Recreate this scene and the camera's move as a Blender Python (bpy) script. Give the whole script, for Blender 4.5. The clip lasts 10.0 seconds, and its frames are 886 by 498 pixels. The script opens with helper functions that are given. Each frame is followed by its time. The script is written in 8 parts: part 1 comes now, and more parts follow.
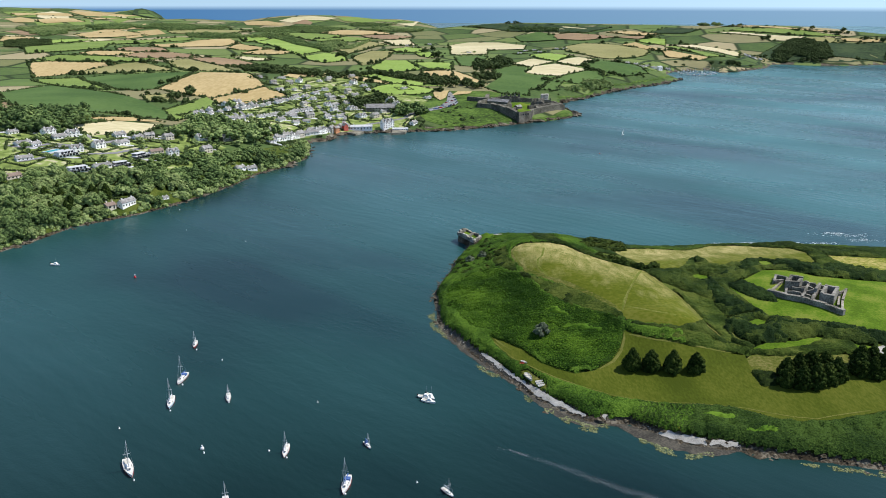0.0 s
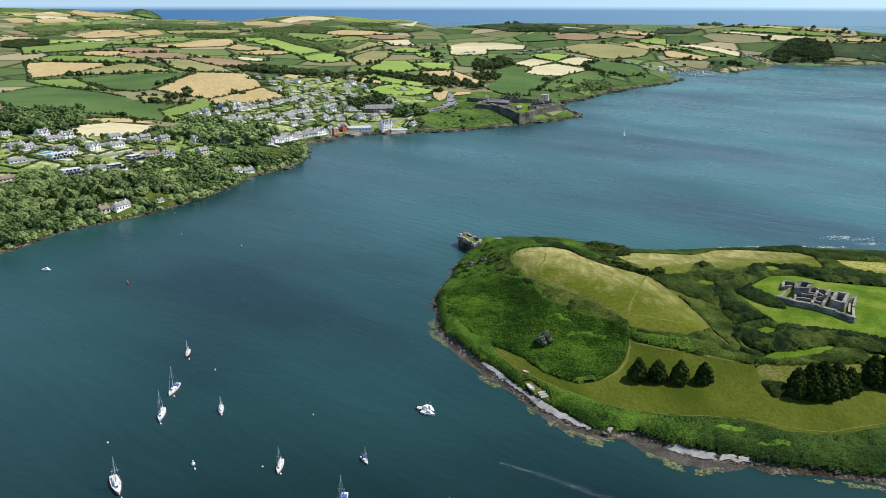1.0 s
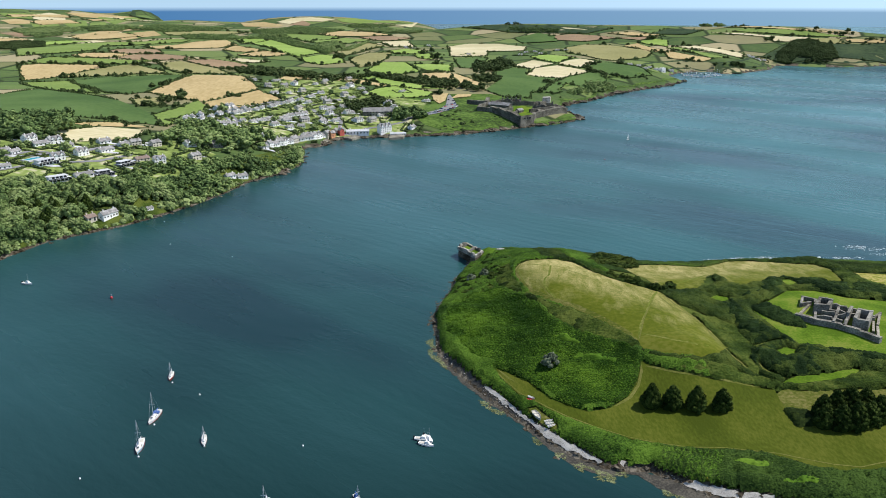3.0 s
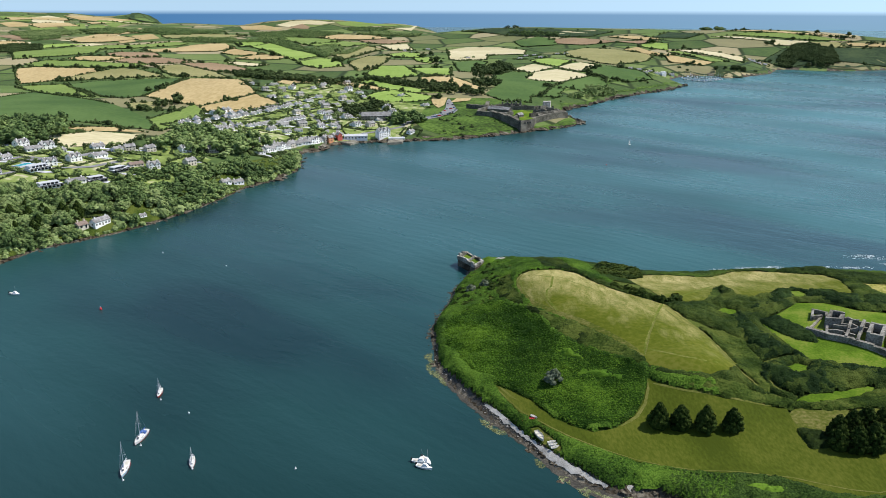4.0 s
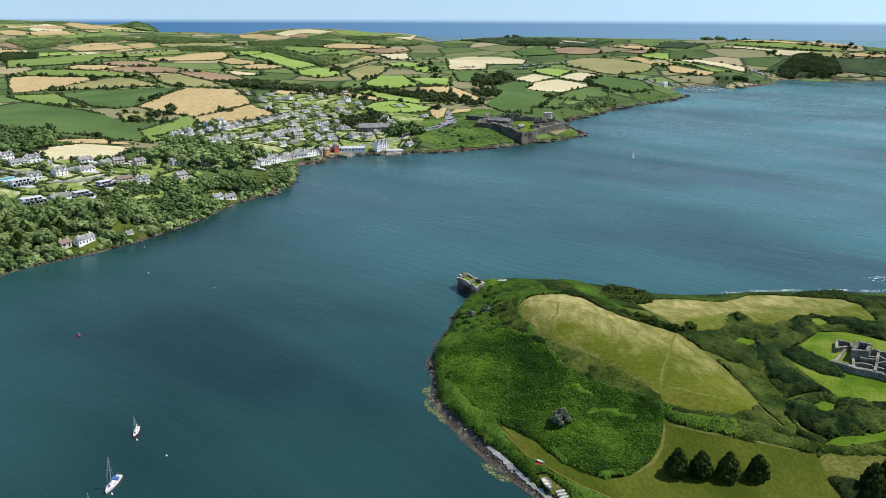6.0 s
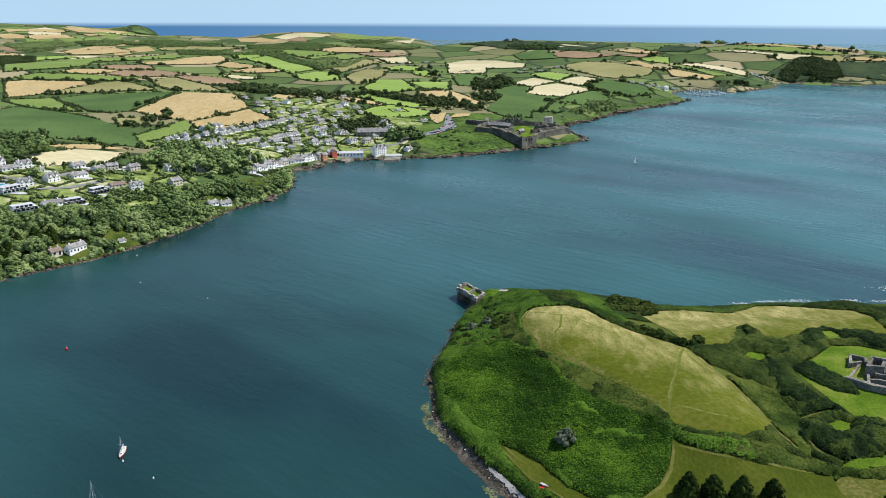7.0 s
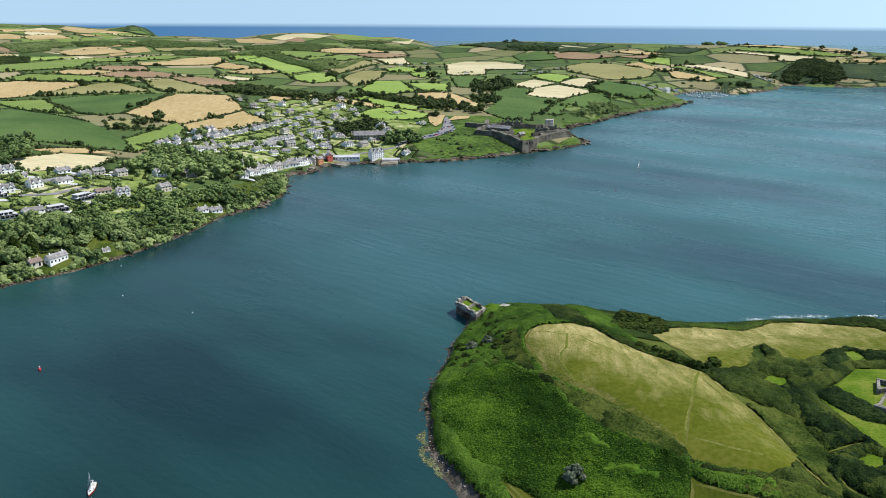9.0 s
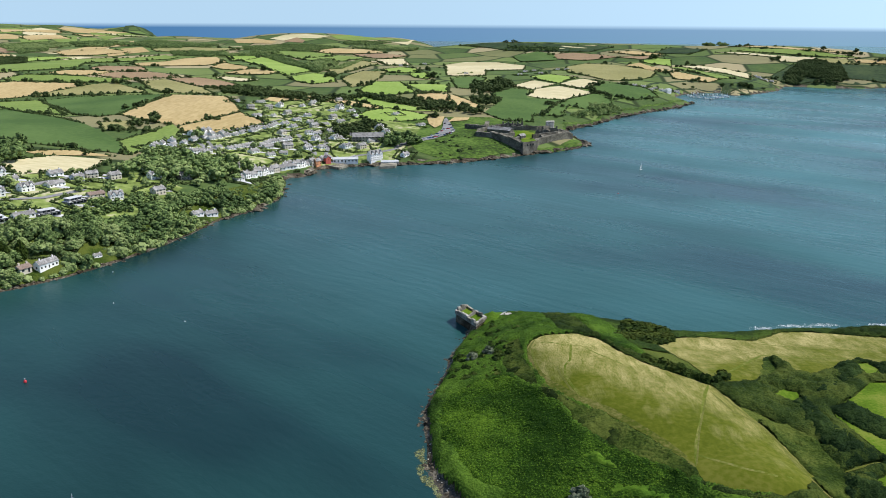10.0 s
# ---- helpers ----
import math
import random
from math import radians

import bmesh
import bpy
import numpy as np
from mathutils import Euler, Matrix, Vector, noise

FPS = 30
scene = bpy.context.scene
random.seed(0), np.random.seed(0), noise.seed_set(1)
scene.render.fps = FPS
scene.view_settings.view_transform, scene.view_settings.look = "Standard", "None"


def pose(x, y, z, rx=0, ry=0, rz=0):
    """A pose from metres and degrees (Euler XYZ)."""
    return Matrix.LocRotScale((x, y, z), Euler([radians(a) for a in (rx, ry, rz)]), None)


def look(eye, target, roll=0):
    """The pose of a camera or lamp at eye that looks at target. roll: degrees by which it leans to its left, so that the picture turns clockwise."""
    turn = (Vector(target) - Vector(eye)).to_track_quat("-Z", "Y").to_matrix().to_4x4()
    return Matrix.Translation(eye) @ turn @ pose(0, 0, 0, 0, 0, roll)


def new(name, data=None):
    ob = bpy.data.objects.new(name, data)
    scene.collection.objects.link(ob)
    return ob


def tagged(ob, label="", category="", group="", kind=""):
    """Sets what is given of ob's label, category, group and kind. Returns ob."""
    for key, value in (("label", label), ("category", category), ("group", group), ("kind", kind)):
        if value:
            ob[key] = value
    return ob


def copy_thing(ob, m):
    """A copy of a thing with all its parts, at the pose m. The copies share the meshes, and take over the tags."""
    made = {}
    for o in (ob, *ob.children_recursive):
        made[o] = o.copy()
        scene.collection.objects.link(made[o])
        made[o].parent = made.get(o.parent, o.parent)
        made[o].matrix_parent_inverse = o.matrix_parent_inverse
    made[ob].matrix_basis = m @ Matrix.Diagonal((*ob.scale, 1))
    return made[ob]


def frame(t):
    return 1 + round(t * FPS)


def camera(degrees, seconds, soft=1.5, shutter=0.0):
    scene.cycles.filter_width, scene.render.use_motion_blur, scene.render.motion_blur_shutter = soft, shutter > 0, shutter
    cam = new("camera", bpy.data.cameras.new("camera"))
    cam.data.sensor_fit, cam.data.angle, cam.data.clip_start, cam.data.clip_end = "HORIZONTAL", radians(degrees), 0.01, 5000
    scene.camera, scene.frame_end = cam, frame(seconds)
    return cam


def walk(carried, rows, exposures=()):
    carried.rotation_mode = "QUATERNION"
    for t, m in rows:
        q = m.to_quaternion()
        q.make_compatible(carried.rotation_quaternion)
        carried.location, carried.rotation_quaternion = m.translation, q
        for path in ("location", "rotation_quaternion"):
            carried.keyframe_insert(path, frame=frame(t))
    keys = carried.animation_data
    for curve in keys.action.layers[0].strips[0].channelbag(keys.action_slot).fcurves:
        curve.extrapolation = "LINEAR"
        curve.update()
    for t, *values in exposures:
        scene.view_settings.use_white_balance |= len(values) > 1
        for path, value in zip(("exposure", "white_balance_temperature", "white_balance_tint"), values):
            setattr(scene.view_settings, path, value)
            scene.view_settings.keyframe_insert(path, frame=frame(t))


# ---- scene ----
# Camera: a drone flying level over the harbour; rows of t, x, y, z, yaw, pitch, lean to the right
cam = camera(59.36, 10.0, soft=0.65)
ROWS = [
    (0.0, 0.02, 0.01, 125.00, -0.000, -17.646, -0.093),
    (0.5, -0.02, 3.98, 124.81, -0.022, -17.639, -0.071),
    (1.0, -0.04, 8.51, 124.59, -0.026, -17.634, -0.058),
    (1.5, -0.05, 12.66, 124.57, -0.020, -17.630, -0.047),
    (2.0, 0.06, 17.18, 124.60, -0.019, -17.630, -0.029),
    (2.5, 0.10, 21.60, 124.45, -0.025, -17.624, -0.010),
    (4.0, 0.25, 36.44, 124.50, -0.094, -17.355, -0.090),
    (4.5, 0.17, 41.17, 124.72, -0.123, -17.212, -0.124),
    (5.0, 0.09, 46.20, 124.92, -0.148, -17.064, -0.161),
    (5.5, 0.10, 50.97, 124.97, -0.160, -16.913, -0.196),
    (7.0, 0.20, 65.92, 124.81, -0.223, -16.494, -0.227),
    (7.5, 0.19, 70.47, 124.74, -0.250, -16.479, -0.234),
    (8.0, 0.26, 75.33, 124.57, -0.273, -16.468, -0.250),
    (8.5, 0.39, 80.10, 124.53, -0.296, -16.451, -0.276),
    (9.0, 0.51, 85.09, 124.41, -0.318, -16.432, -0.307),
    (9.5, 0.47, 89.69, 124.32, -0.338, -16.418, -0.335),
    (10.0, 0.56, 94.87, 124.42, -0.358, -16.409, -0.354),
]


def aim(x, y, z, yaw, pitch, lean):
    a, b = radians(yaw), radians(pitch)
    eye = Vector((x, y, z))
    return look(eye, eye + 100 * Vector((-math.sin(a) * math.cos(b), math.cos(a) * math.cos(b), math.sin(b))), -lean)


walk(cam, [(row[0], aim(*row[1:])) for row in ROWS], [(0.0, 0.17), (10.0, 0.14)])


# World: clear summer sky, and the open sea beyond the water sheet down from the horizon
SUN_TURN, SUN_UP = 80.0, 54.0   # degrees clockwise from the view's ahead (y), and above the horizon
world = bpy.data.worlds.new("sky")
scene.world = world
world.use_nodes = True
wn, wl = world.node_tree.nodes, world.node_tree.links
sky = wn.new("ShaderNodeTexSky")
sky.sky_type, sky.sun_disc = "NISHITA", False
sky.sun_elevation, sky.sun_rotation = radians(SUN_UP), radians(SUN_TURN)
sky.altitude, sky.air_density, sky.dust_density, sky.ozone_density = 100, 1.0, 0.15, 1.2
tc = wn.new("ShaderNodeTexCoord")
sep = wn.new("ShaderNodeSeparateXYZ")
wl.new(tc.outputs["Generated"], sep.inputs[0])
lift = wn.new("ShaderNodeMath")               # the sky keeps its low tint right down to the sea
lift.operation = "MAXIMUM"
lift.inputs[1].default_value = 0.14
wl.new(sep.outputs[2], lift.inputs[0])
join = wn.new("ShaderNodeCombineXYZ")
for k, o in enumerate((sep.outputs[0], sep.outputs[1], lift.outputs[0])):
    wl.new(o, join.inputs[k])
wl.new(join.outputs[0], sky.inputs[0])
edge = wn.new("ShaderNodeMapRange")          # 0 below the horizon, 1 above
edge.inputs[1].default_value, edge.inputs[2].default_value = -0.0100, -0.0046
wl.new(sep.outputs[2], edge.inputs[0])
seafade = wn.new("ShaderNodeValToRGB")       # colour of the distant sea by depth under the horizon
fade = wn.new("ShaderNodeMapRange")
fade.inputs[1].default_value, fade.inputs[2].default_value = -0.03, -0.005
wl.new(sep.outputs[2], fade.inputs[0])
wl.new(fade.outputs[0], seafade.inputs[0])
seafade.color_ramp.elements[0].color = (1.6, 2.8, 3.9, 1)
seafade.color_ramp.elements[1].color = (1.75, 2.9, 4.3, 1)
wmix = wn.new("ShaderNodeMix")
wmix.data_type = "RGBA"
wl.new(edge.outputs[0], wmix.inputs["Factor"])
side = wn.new("ShaderNodeMapRange")          # deep blue away from the sun's side, hazy towards it
side.inputs[1].default_value, side.inputs[2].default_value = -0.42, 0.45
wl.new(sep.outputs[0], side.inputs[0])
tone = wn.new("ShaderNodeMix")
tone.data_type = "RGBA"
wl.new(side.outputs[0], tone.inputs["Factor"])
tone.inputs[6].default_value = (0.42, 1.35, 2.95, 1)
wl.new(seafade.outputs[0], tone.inputs[7])
wl.new(tone.outputs[2], wmix.inputs[6])
wl.new(sky.outputs[0], wmix.inputs[7])
wl.new(wmix.outputs[2], wn["Background"].inputs[0])
wn["Background"].inputs[1].default_value = 0.135

sun = new("sun", bpy.data.lights.new("sun", "SUN"))
sun.data.energy, sun.data.angle, sun.data.color = 5.0, radians(0.5), (1.0, 0.95, 0.87)
a, b = radians(SUN_TURN), radians(SUN_UP)
sun.matrix_world = look((0, 0, 0), (-math.sin(a) * math.cos(b), -math.cos(a) * math.cos(b), -math.sin(b)))


# Land: coastlines and heights, in metres
SHORE_LEFT = [(-231.6, 386.8), (-224.5, 401.8), (-218.4, 421.3), (-214.6, 434.0), (-202.8, 445.0), (-186.1, 463.2), (-174.7, 481.3), (-168.1, 494.6), (-156.7, 520.0), (-148.2, 547.9), (-141.0, 578.8), (-129.9, 597.6), (-120.7, 619.9), (-114.3, 638.9), (-115.2, 664.2), (-123.5, 708.7), (-120.7, 723.8), (-108.1, 723.9), (-106.0, 756.1)]
SHORE_FORT = [(-99.8, 759.5), (-81.3, 773.5), (-47.9, 780.8), (-22.4, 784.7), (9.0, 792.2), (38.5, 807.4), (69.5, 827.1), (85.7, 839.4), (109.0, 856.3), (137.1, 878.3), (154.9, 901.2), (153.1, 940.1), (142.0, 982.2), (159.5, 1028.4), (187.0, 1059.7), (218.8, 1106.7), (255.1, 1165.4), (300.0, 1213.8), (353.3, 1266.3), (403.8, 1343.0)]
SHORE_RIGHT = [(391.1, 1373.6), (401.2, 1439.7), (437.9, 1500.3), (477.9, 1526.4), (513.9, 1527.0), (515.4, 1477.2), (546.2, 1489.9), (641.2, 1582.9), (685.5, 1671.0), (718.3, 1687.2), (758.8, 1657.3), (834.5, 1644.0), (931.2, 1676.2)]
COAST_FAR = [(1300, 1560), (1700, 1600), (1500, 1750), (1110, 2010), (960, 2250), (780, 2430), (560, 2640), (233, 2760), (80, 2900),
             (-10, 3600), (-200, 4000), (-587, 3900), (-957, 4200), (-1330, 4250), (-1490, 4420), (-1590, 4760), (-1800, 4950)]
MAINLAND = [(-320, 262), (-420, 225), (-900, 150), (-2600, 100), (-4300, 900), (-4300, 2600), (-3300, 4000)][::-1] + SHORE_LEFT + SHORE_FORT + SHORE_RIGHT + COAST_FAR
PENINSULA = ([(9.6, 406.3), (14.1, 401.1), (11.2, 386.2), (6.0, 372.3), (3.6, 355.9), (-1.5, 337.7), (-4.0, 325.4), (-2.8, 309.9), (-2.0, 294.4), (1.4, 282.0), (6.8, 271.4), (13.7, 258.7), (19.3, 248.7), (25.4, 239.4), (31.1, 229.9), (37.4, 221.7), (45.4, 215.7), (51.3, 214.0), (57.4, 214.1), (62.6, 210.1), (68.9, 204.9), (76.2, 201.2), (85.5, 199.1), (94.1, 195.9), (104.7, 193.9), (114.9, 191.6), (124.3, 188.9)]
             + [(230, 165), (330, 140), (420, 180), (440, 320)] + [(360.0, 400.0), (300.0, 398.0), (262.0, 389.0), (235.0, 386.0), (211.0, 390.0), (186.0, 394.0), (160.0, 394.0), (143.0, 394.0), (128.0, 391.0), (115.0, 390.0), (96.0, 391.0), (88.0, 396.0), (81.0, 400.0), (72.0, 403.0), (52.0, 409.0), (35.7, 414.0), (20.5, 411.2)])


def inside_far(px, py, poly):
    """Distance to the outline of poly, positive inside."""
    shape = np.shape(px)
    x, y = np.ravel(px).astype(float), np.ravel(py).astype(float)
    best, odd = np.full(x.shape, 1e18), np.zeros(x.shape, bool)
    for (ax, ay), (bx, by) in zip(poly, poly[1:] + poly[:1]):
        ex, ey = bx - ax, by - ay
        k = np.clip(((x - ax) * ex + (y - ay) * ey) / (ex * ex + ey * ey + 1e-9), 0, 1)
        best = np.minimum(best, (x - ax - k * ex) ** 2 + (y - ay - k * ey) ** 2)
        odd ^= ((ay > y) != (by > y)) & (x < ex * (y - ay) / (ey + 1e-12 * (ey == 0)) + ax)
    return (np.sqrt(best) * np.where(odd, 1, -1)).reshape(shape)


def hill(x, y, cx, cy, up, wide, deep=None, turn=0.0):
    c, s = math.cos(turn), math.sin(turn)
    u, v = (x - cx) * c + (y - cy) * s, -(x - cx) * s + (y - cy) * c
    return up * np.exp(-0.5 * ((u / wide) ** 2 + (v / (deep or wide)) ** 2))


def rise(d, up, wide):
    """Shore profile: a small step and slope on land, a shelving bed under water."""
    return np.where(d > 0, up * (1 - np.exp(-np.maximum(d, 0) / wide)), np.maximum(0.22 * d, -6.0))


def height_mainland(x, y):
    d = inside_far(x, y, MAINLAND)
    up = rise(d, 24 + 0 * x, 55.0)
    land = 1 - np.exp(-np.maximum(d, 0) / 120.0)
    up += land * (hill(x, y, -330, 640, 12, 150) + hill(x, y, -230, 1000, 9, 130) + hill(x, y, 300, 1480, 12, 170)
                  + hill(x, y, -110, 860, -12, 80) + hill(x, y, 10, 930, -6, 70) + hill(x, y, 40, 1640, -6, 200)
                  + hill(x, y, 850, 2050, 36, 380, 190, -0.6) + hill(x, y, 300, 2480, 38, 300, 160, -0.3) + hill(x, y, 620, 2350, 9, 160) + hill(x, y, -170, 3520, 34, 260) + hill(x, y, -100, 1640, 14, 160)
                  + hill(x, y, -540, 3170, 45, 210, 160) + hill(x, y, -1650, 4620, 62, 100) + hill(x, y, -1170, 3980, 12, 220) + hill(x, y, -900, 2400, 22, 350)
                  + hill(x, y, -1900, 3300, 30, 500) + hill(x, y, -700, 1500, 16, 200) + hill(x, y, -2900, 3900, 66, 600) + hill(x, y, -2080, 4560, 52, 260) + hill(x, y, -2650, 4200, 34, 320) + hill(x, y, 960, 1990, 22, 190, 110, -0.5) + hill(x, y, 115, 890, -5, 30)
                  + 3.0 * np.sin(x / 130.0 + 1.0) * np.sin(y / 170.0) + 2.0 * np.sin(x / 61.0 + y / 83.0))
    return up


def height_peninsula(x, y):
    d = inside_far(x, y, PENINSULA)
    cliff = np.clip((y - 318 - 0.16 * (x - 60)) / 30.0, 0, 1) * np.clip((x - 38) / 20.0, 0, 1)     # steeper towards the outer side
    up = rise(d, 3.0 + 0.4 * cliff, 3.5 - 2.0 * cliff)
    land = 1 - np.exp(-np.maximum(d, 0) / (10.0 - 3.0 * cliff))
    return up + land * (hill(x, y, 66, 292, 7.4, 26, 30) + hill(x, y, 44, 335, 8.2, 20, 30) + hill(x, y, 88, 275, 4.9, 22, 26)
                         + hill(x, y, 78, 330, 3.8, 24, 24) + hill(x, y, 56, 378, 4.5, 22, 18) + hill(x, y, 30, 300, 0.3, 20, 24)
                         + hill(x, y, 48, 258, -0.2, 18, 18) + hill(x, y, 100, 240, -0.4, 24, 18) + hill(x, y, 108, 290, -0.9, 20, 26)
                         + hill(x, y, 145, 300, 6.7, 28, 26) + hill(x, y, 140, 250, 3.8, 30, 22) + hill(x, y, 115, 335, 3.9, 26, 22)
                         + hill(x, y, 155, 345, 1.8, 30, 20) + hill(x, y, 200, 310, 4.6, 40, 40) + hill(x, y, 300, 270, 9.0, 60, 60)
                         + hill(x, y, 95, 215, 0.3, 30, 14) + hill(x, y, 75, 235, -1.6, 18, 14) + hill(x, y, 84, 266, 3.4, 14, 7)
                         + hill(x, y, 36, 354, 2.8, 8, 14) + hill(x, y, 48, 394, -0.3, 14, 9) + hill(x, y, 102, 268, -2.8, 7, 16)
                         + hill(x, y, 92, 372, -0.5, 14, 10)
                         + 0.35 * np.sin(x / 9.0) * np.sin(y / 11.0))


def height(x, y):
    return np.maximum(height_mainland(x, y), height_peninsula(x, y))
# End of the land


# Materials
def material(name, rough=0.8, spec=0.3):
    m = bpy.data.materials.new(name)
    m.use_nodes = True
    p = m.node_tree.nodes["Principled BSDF"]
    p.inputs["Roughness"].default_value = rough
    p.inputs["Specular IOR Level"].default_value = spec
    return m, m.node_tree.nodes, m.node_tree.links, p


def mottled(name, colours, scale, fine, rough=0.85, bump=0.3, depth=0.3, stretch=None, spec=0.04, islands=0.0, objects=0.0, grain=0.75):
    """A surface whose colour wanders between the given ones at two scales, with a fine relief."""
    m, n, l, p = material(name, rough, spec)
    geo = n.new("ShaderNodeNewGeometry")
    place = geo.outputs["Position"]
    if stretch:
        mp = n.new("ShaderNodeMapping")
        mp.inputs["Scale"].default_value = stretch[:3]
        mp.inputs["Rotation"].default_value = (0, 0, radians(stretch[3]) if len(stretch) > 3 else 0)
        l.new(place, mp.inputs[0])
        place = mp.outputs[0]
    big, small = n.new("ShaderNodeTexNoise"), n.new("ShaderNodeTexNoise")
    for t, s in ((big, scale), (small, fine)):
        t.inputs["Scale"].default_value, t.inputs["Detail"].default_value = s, 4.0
        l.new(place, t.inputs["Vector"])
    mix = n.new("ShaderNodeMath")
    mix.operation = "MULTIPLY_ADD"
    l.new(small.outputs[0], mix.inputs[0])
    mix.inputs[1].default_value = grain
    half = n.new("ShaderNodeMath")
    half.operation = "MULTIPLY_ADD"
    half.inputs[1].default_value, half.inputs[2].default_value = 1.5 - grain, -0.25
    l.new(big.outputs[0], half.inputs[0])
    l.new(half.outputs[0], mix.inputs[2])
    value = mix.outputs[0]
    if islands:
        isl = n.new("ShaderNodeMath")
        isl.operation = "MULTIPLY_ADD"
        l.new(geo.outputs["Random Per Island"], isl.inputs[0])
        isl.inputs[1].default_value = islands
        l.new(value, isl.inputs[2])
        off = n.new("ShaderNodeMath")
        off.operation = "SUBTRACT"
        off.inputs[1].default_value = islands / 2
        l.new(isl.outputs[0], off.inputs[0])
        value = off.outputs[0]
    if objects:
        info, shift = n.new("ShaderNodeObjectInfo"), n.new("ShaderNodeMath")
        shift.operation = "MULTIPLY_ADD"
        l.new(info.outputs["Random"], shift.inputs[0])
        shift.inputs[1].default_value = objects
        l.new(value, shift.inputs[2])
        less = n.new("ShaderNodeMath")
        less.operation = "SUBTRACT"
        less.inputs[1].default_value = objects / 2
        l.new(shift.outputs[0], less.inputs[0])
        value = less.outputs[0]
    ramp = n.new("ShaderNodeValToRGB")
    e = ramp.color_ramp.elements
    while len(e) < len(colours):
        e.new(0.5)
    for i, c in enumerate(colours):
        e[i].position = 0.34 + 0.32 * i / max(1, len(colours) - 1)
        e[i].color = (*c, 1)
    l.new(value, ramp.inputs[0])
    l.new(ramp.outputs[0], p.inputs["Base Color"])
    if bump:
        bm = n.new("ShaderNodeBump")
        bm.inputs["Strength"].default_value, bm.inputs["Distance"].default_value = bump, depth
        l.new(small.outputs[0], bm.inputs["Height"])
        l.new(bm.outputs[0], p.inputs["Normal"])
    return m


def water_material():
    m, n, l, p = material("harbour_water", 0.14, 0.28)
    p.inputs["IOR"].default_value = 1.33
    geo = n.new("ShaderNodeNewGeometry")

    def mapped(scale, turn):
        mp = n.new("ShaderNodeMapping")
        mp.vector_type = "TEXTURE"
        mp.inputs["Scale"].default_value, mp.inputs["Rotation"].default_value = scale, (0, 0, radians(turn))
        l.new(geo.outputs["Position"], mp.inputs[0])
        return mp.outputs[0]

    def noisy(vec, scale, detail=3.0):
        t = n.new("ShaderNodeTexNoise")
        t.inputs["Scale"].default_value, t.inputs["Detail"].default_value = scale, detail
        l.new(vec, t.inputs["Vector"])
        return t.outputs[0]

    # tone that wanders in broad patches, and long wind lanes
    patch, lanes = noisy(mapped((1.6, 1.0, 1.0), -35), 0.0065), noisy(mapped((6.0, 1.0, 1.0), -43), 0.018, 6.0)
    both = n.new("ShaderNodeMath")
    both.operation = "MULTIPLY_ADD"
    both.inputs[1].default_value = 0.22
    l.new(lanes, both.inputs[0])
    part_ = n.new("ShaderNodeMath")
    part_.operation = "MULTIPLY"
    part_.inputs[1].default_value = 0.78
    l.new(patch, part_.inputs[0])
    l.new(part_.outputs[0], both.inputs[2])
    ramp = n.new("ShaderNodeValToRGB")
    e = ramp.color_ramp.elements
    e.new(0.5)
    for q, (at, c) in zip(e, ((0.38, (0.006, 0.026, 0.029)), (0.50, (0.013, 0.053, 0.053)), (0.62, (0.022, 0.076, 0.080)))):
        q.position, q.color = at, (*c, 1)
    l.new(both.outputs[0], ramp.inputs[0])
    # base colour darkened near for cloud shade, brightened far and east for sunlight
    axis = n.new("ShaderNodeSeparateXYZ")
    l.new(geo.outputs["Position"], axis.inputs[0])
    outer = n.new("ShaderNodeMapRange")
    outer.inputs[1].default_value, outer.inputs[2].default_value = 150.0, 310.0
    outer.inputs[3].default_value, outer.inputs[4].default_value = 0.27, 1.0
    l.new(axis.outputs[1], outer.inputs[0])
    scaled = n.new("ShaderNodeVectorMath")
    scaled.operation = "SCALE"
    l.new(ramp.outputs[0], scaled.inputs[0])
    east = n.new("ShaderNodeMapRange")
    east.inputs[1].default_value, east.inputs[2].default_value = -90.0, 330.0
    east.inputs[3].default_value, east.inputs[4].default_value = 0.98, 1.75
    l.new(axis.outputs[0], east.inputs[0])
    light_gain = n.new("ShaderNodeMath")
    light_gain.operation = "MULTIPLY"
    l.new(outer.outputs[0], light_gain.inputs[0])
    l.new(east.outputs[0], light_gain.inputs[1])
    l.new(light_gain.outputs[0], scaled.inputs["Scale"])
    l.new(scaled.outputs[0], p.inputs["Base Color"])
    rough = n.new("ShaderNodeMapRange")
    rough.inputs[1].default_value, rough.inputs[2].default_value = 0.35, 0.65
    rough.inputs[3].default_value, rough.inputs[4].default_value = 0.22, 0.34
    l.new(lanes, rough.inputs[0])
    l.new(rough.outputs[0], p.inputs["Roughness"])
    last = None
    for scale, dist, sx in ((0.10, 0.42, 3.0), (0.45, 0.16, 2.0), (1.9, 0.05, 1.4)):
        w = noisy(mapped((sx, 1.0, 1.0), -40), scale)
        bmp = n.new("ShaderNodeBump")
        bmp.inputs["Strength"].default_value, bmp.inputs["Distance"].default_value = 0.6, dist
        l.new(w, bmp.inputs["Height"])
        if last:
            l.new(last.outputs[0], bmp.inputs["Normal"])
        last = bmp
    swell = n.new("ShaderNodeTexWave")           # low swell rolling in from the sea
    swell.inputs["Scale"].default_value, swell.inputs["Distortion"].default_value = 0.043, 11.0
    swell.inputs["Detail"].default_value, swell.inputs["Detail Scale"].default_value = 3.0, 0.35
    l.new(mapped((1.0, 1.0, 1.0), 47), swell.inputs["Vector"])
    bmp = n.new("ShaderNodeBump")
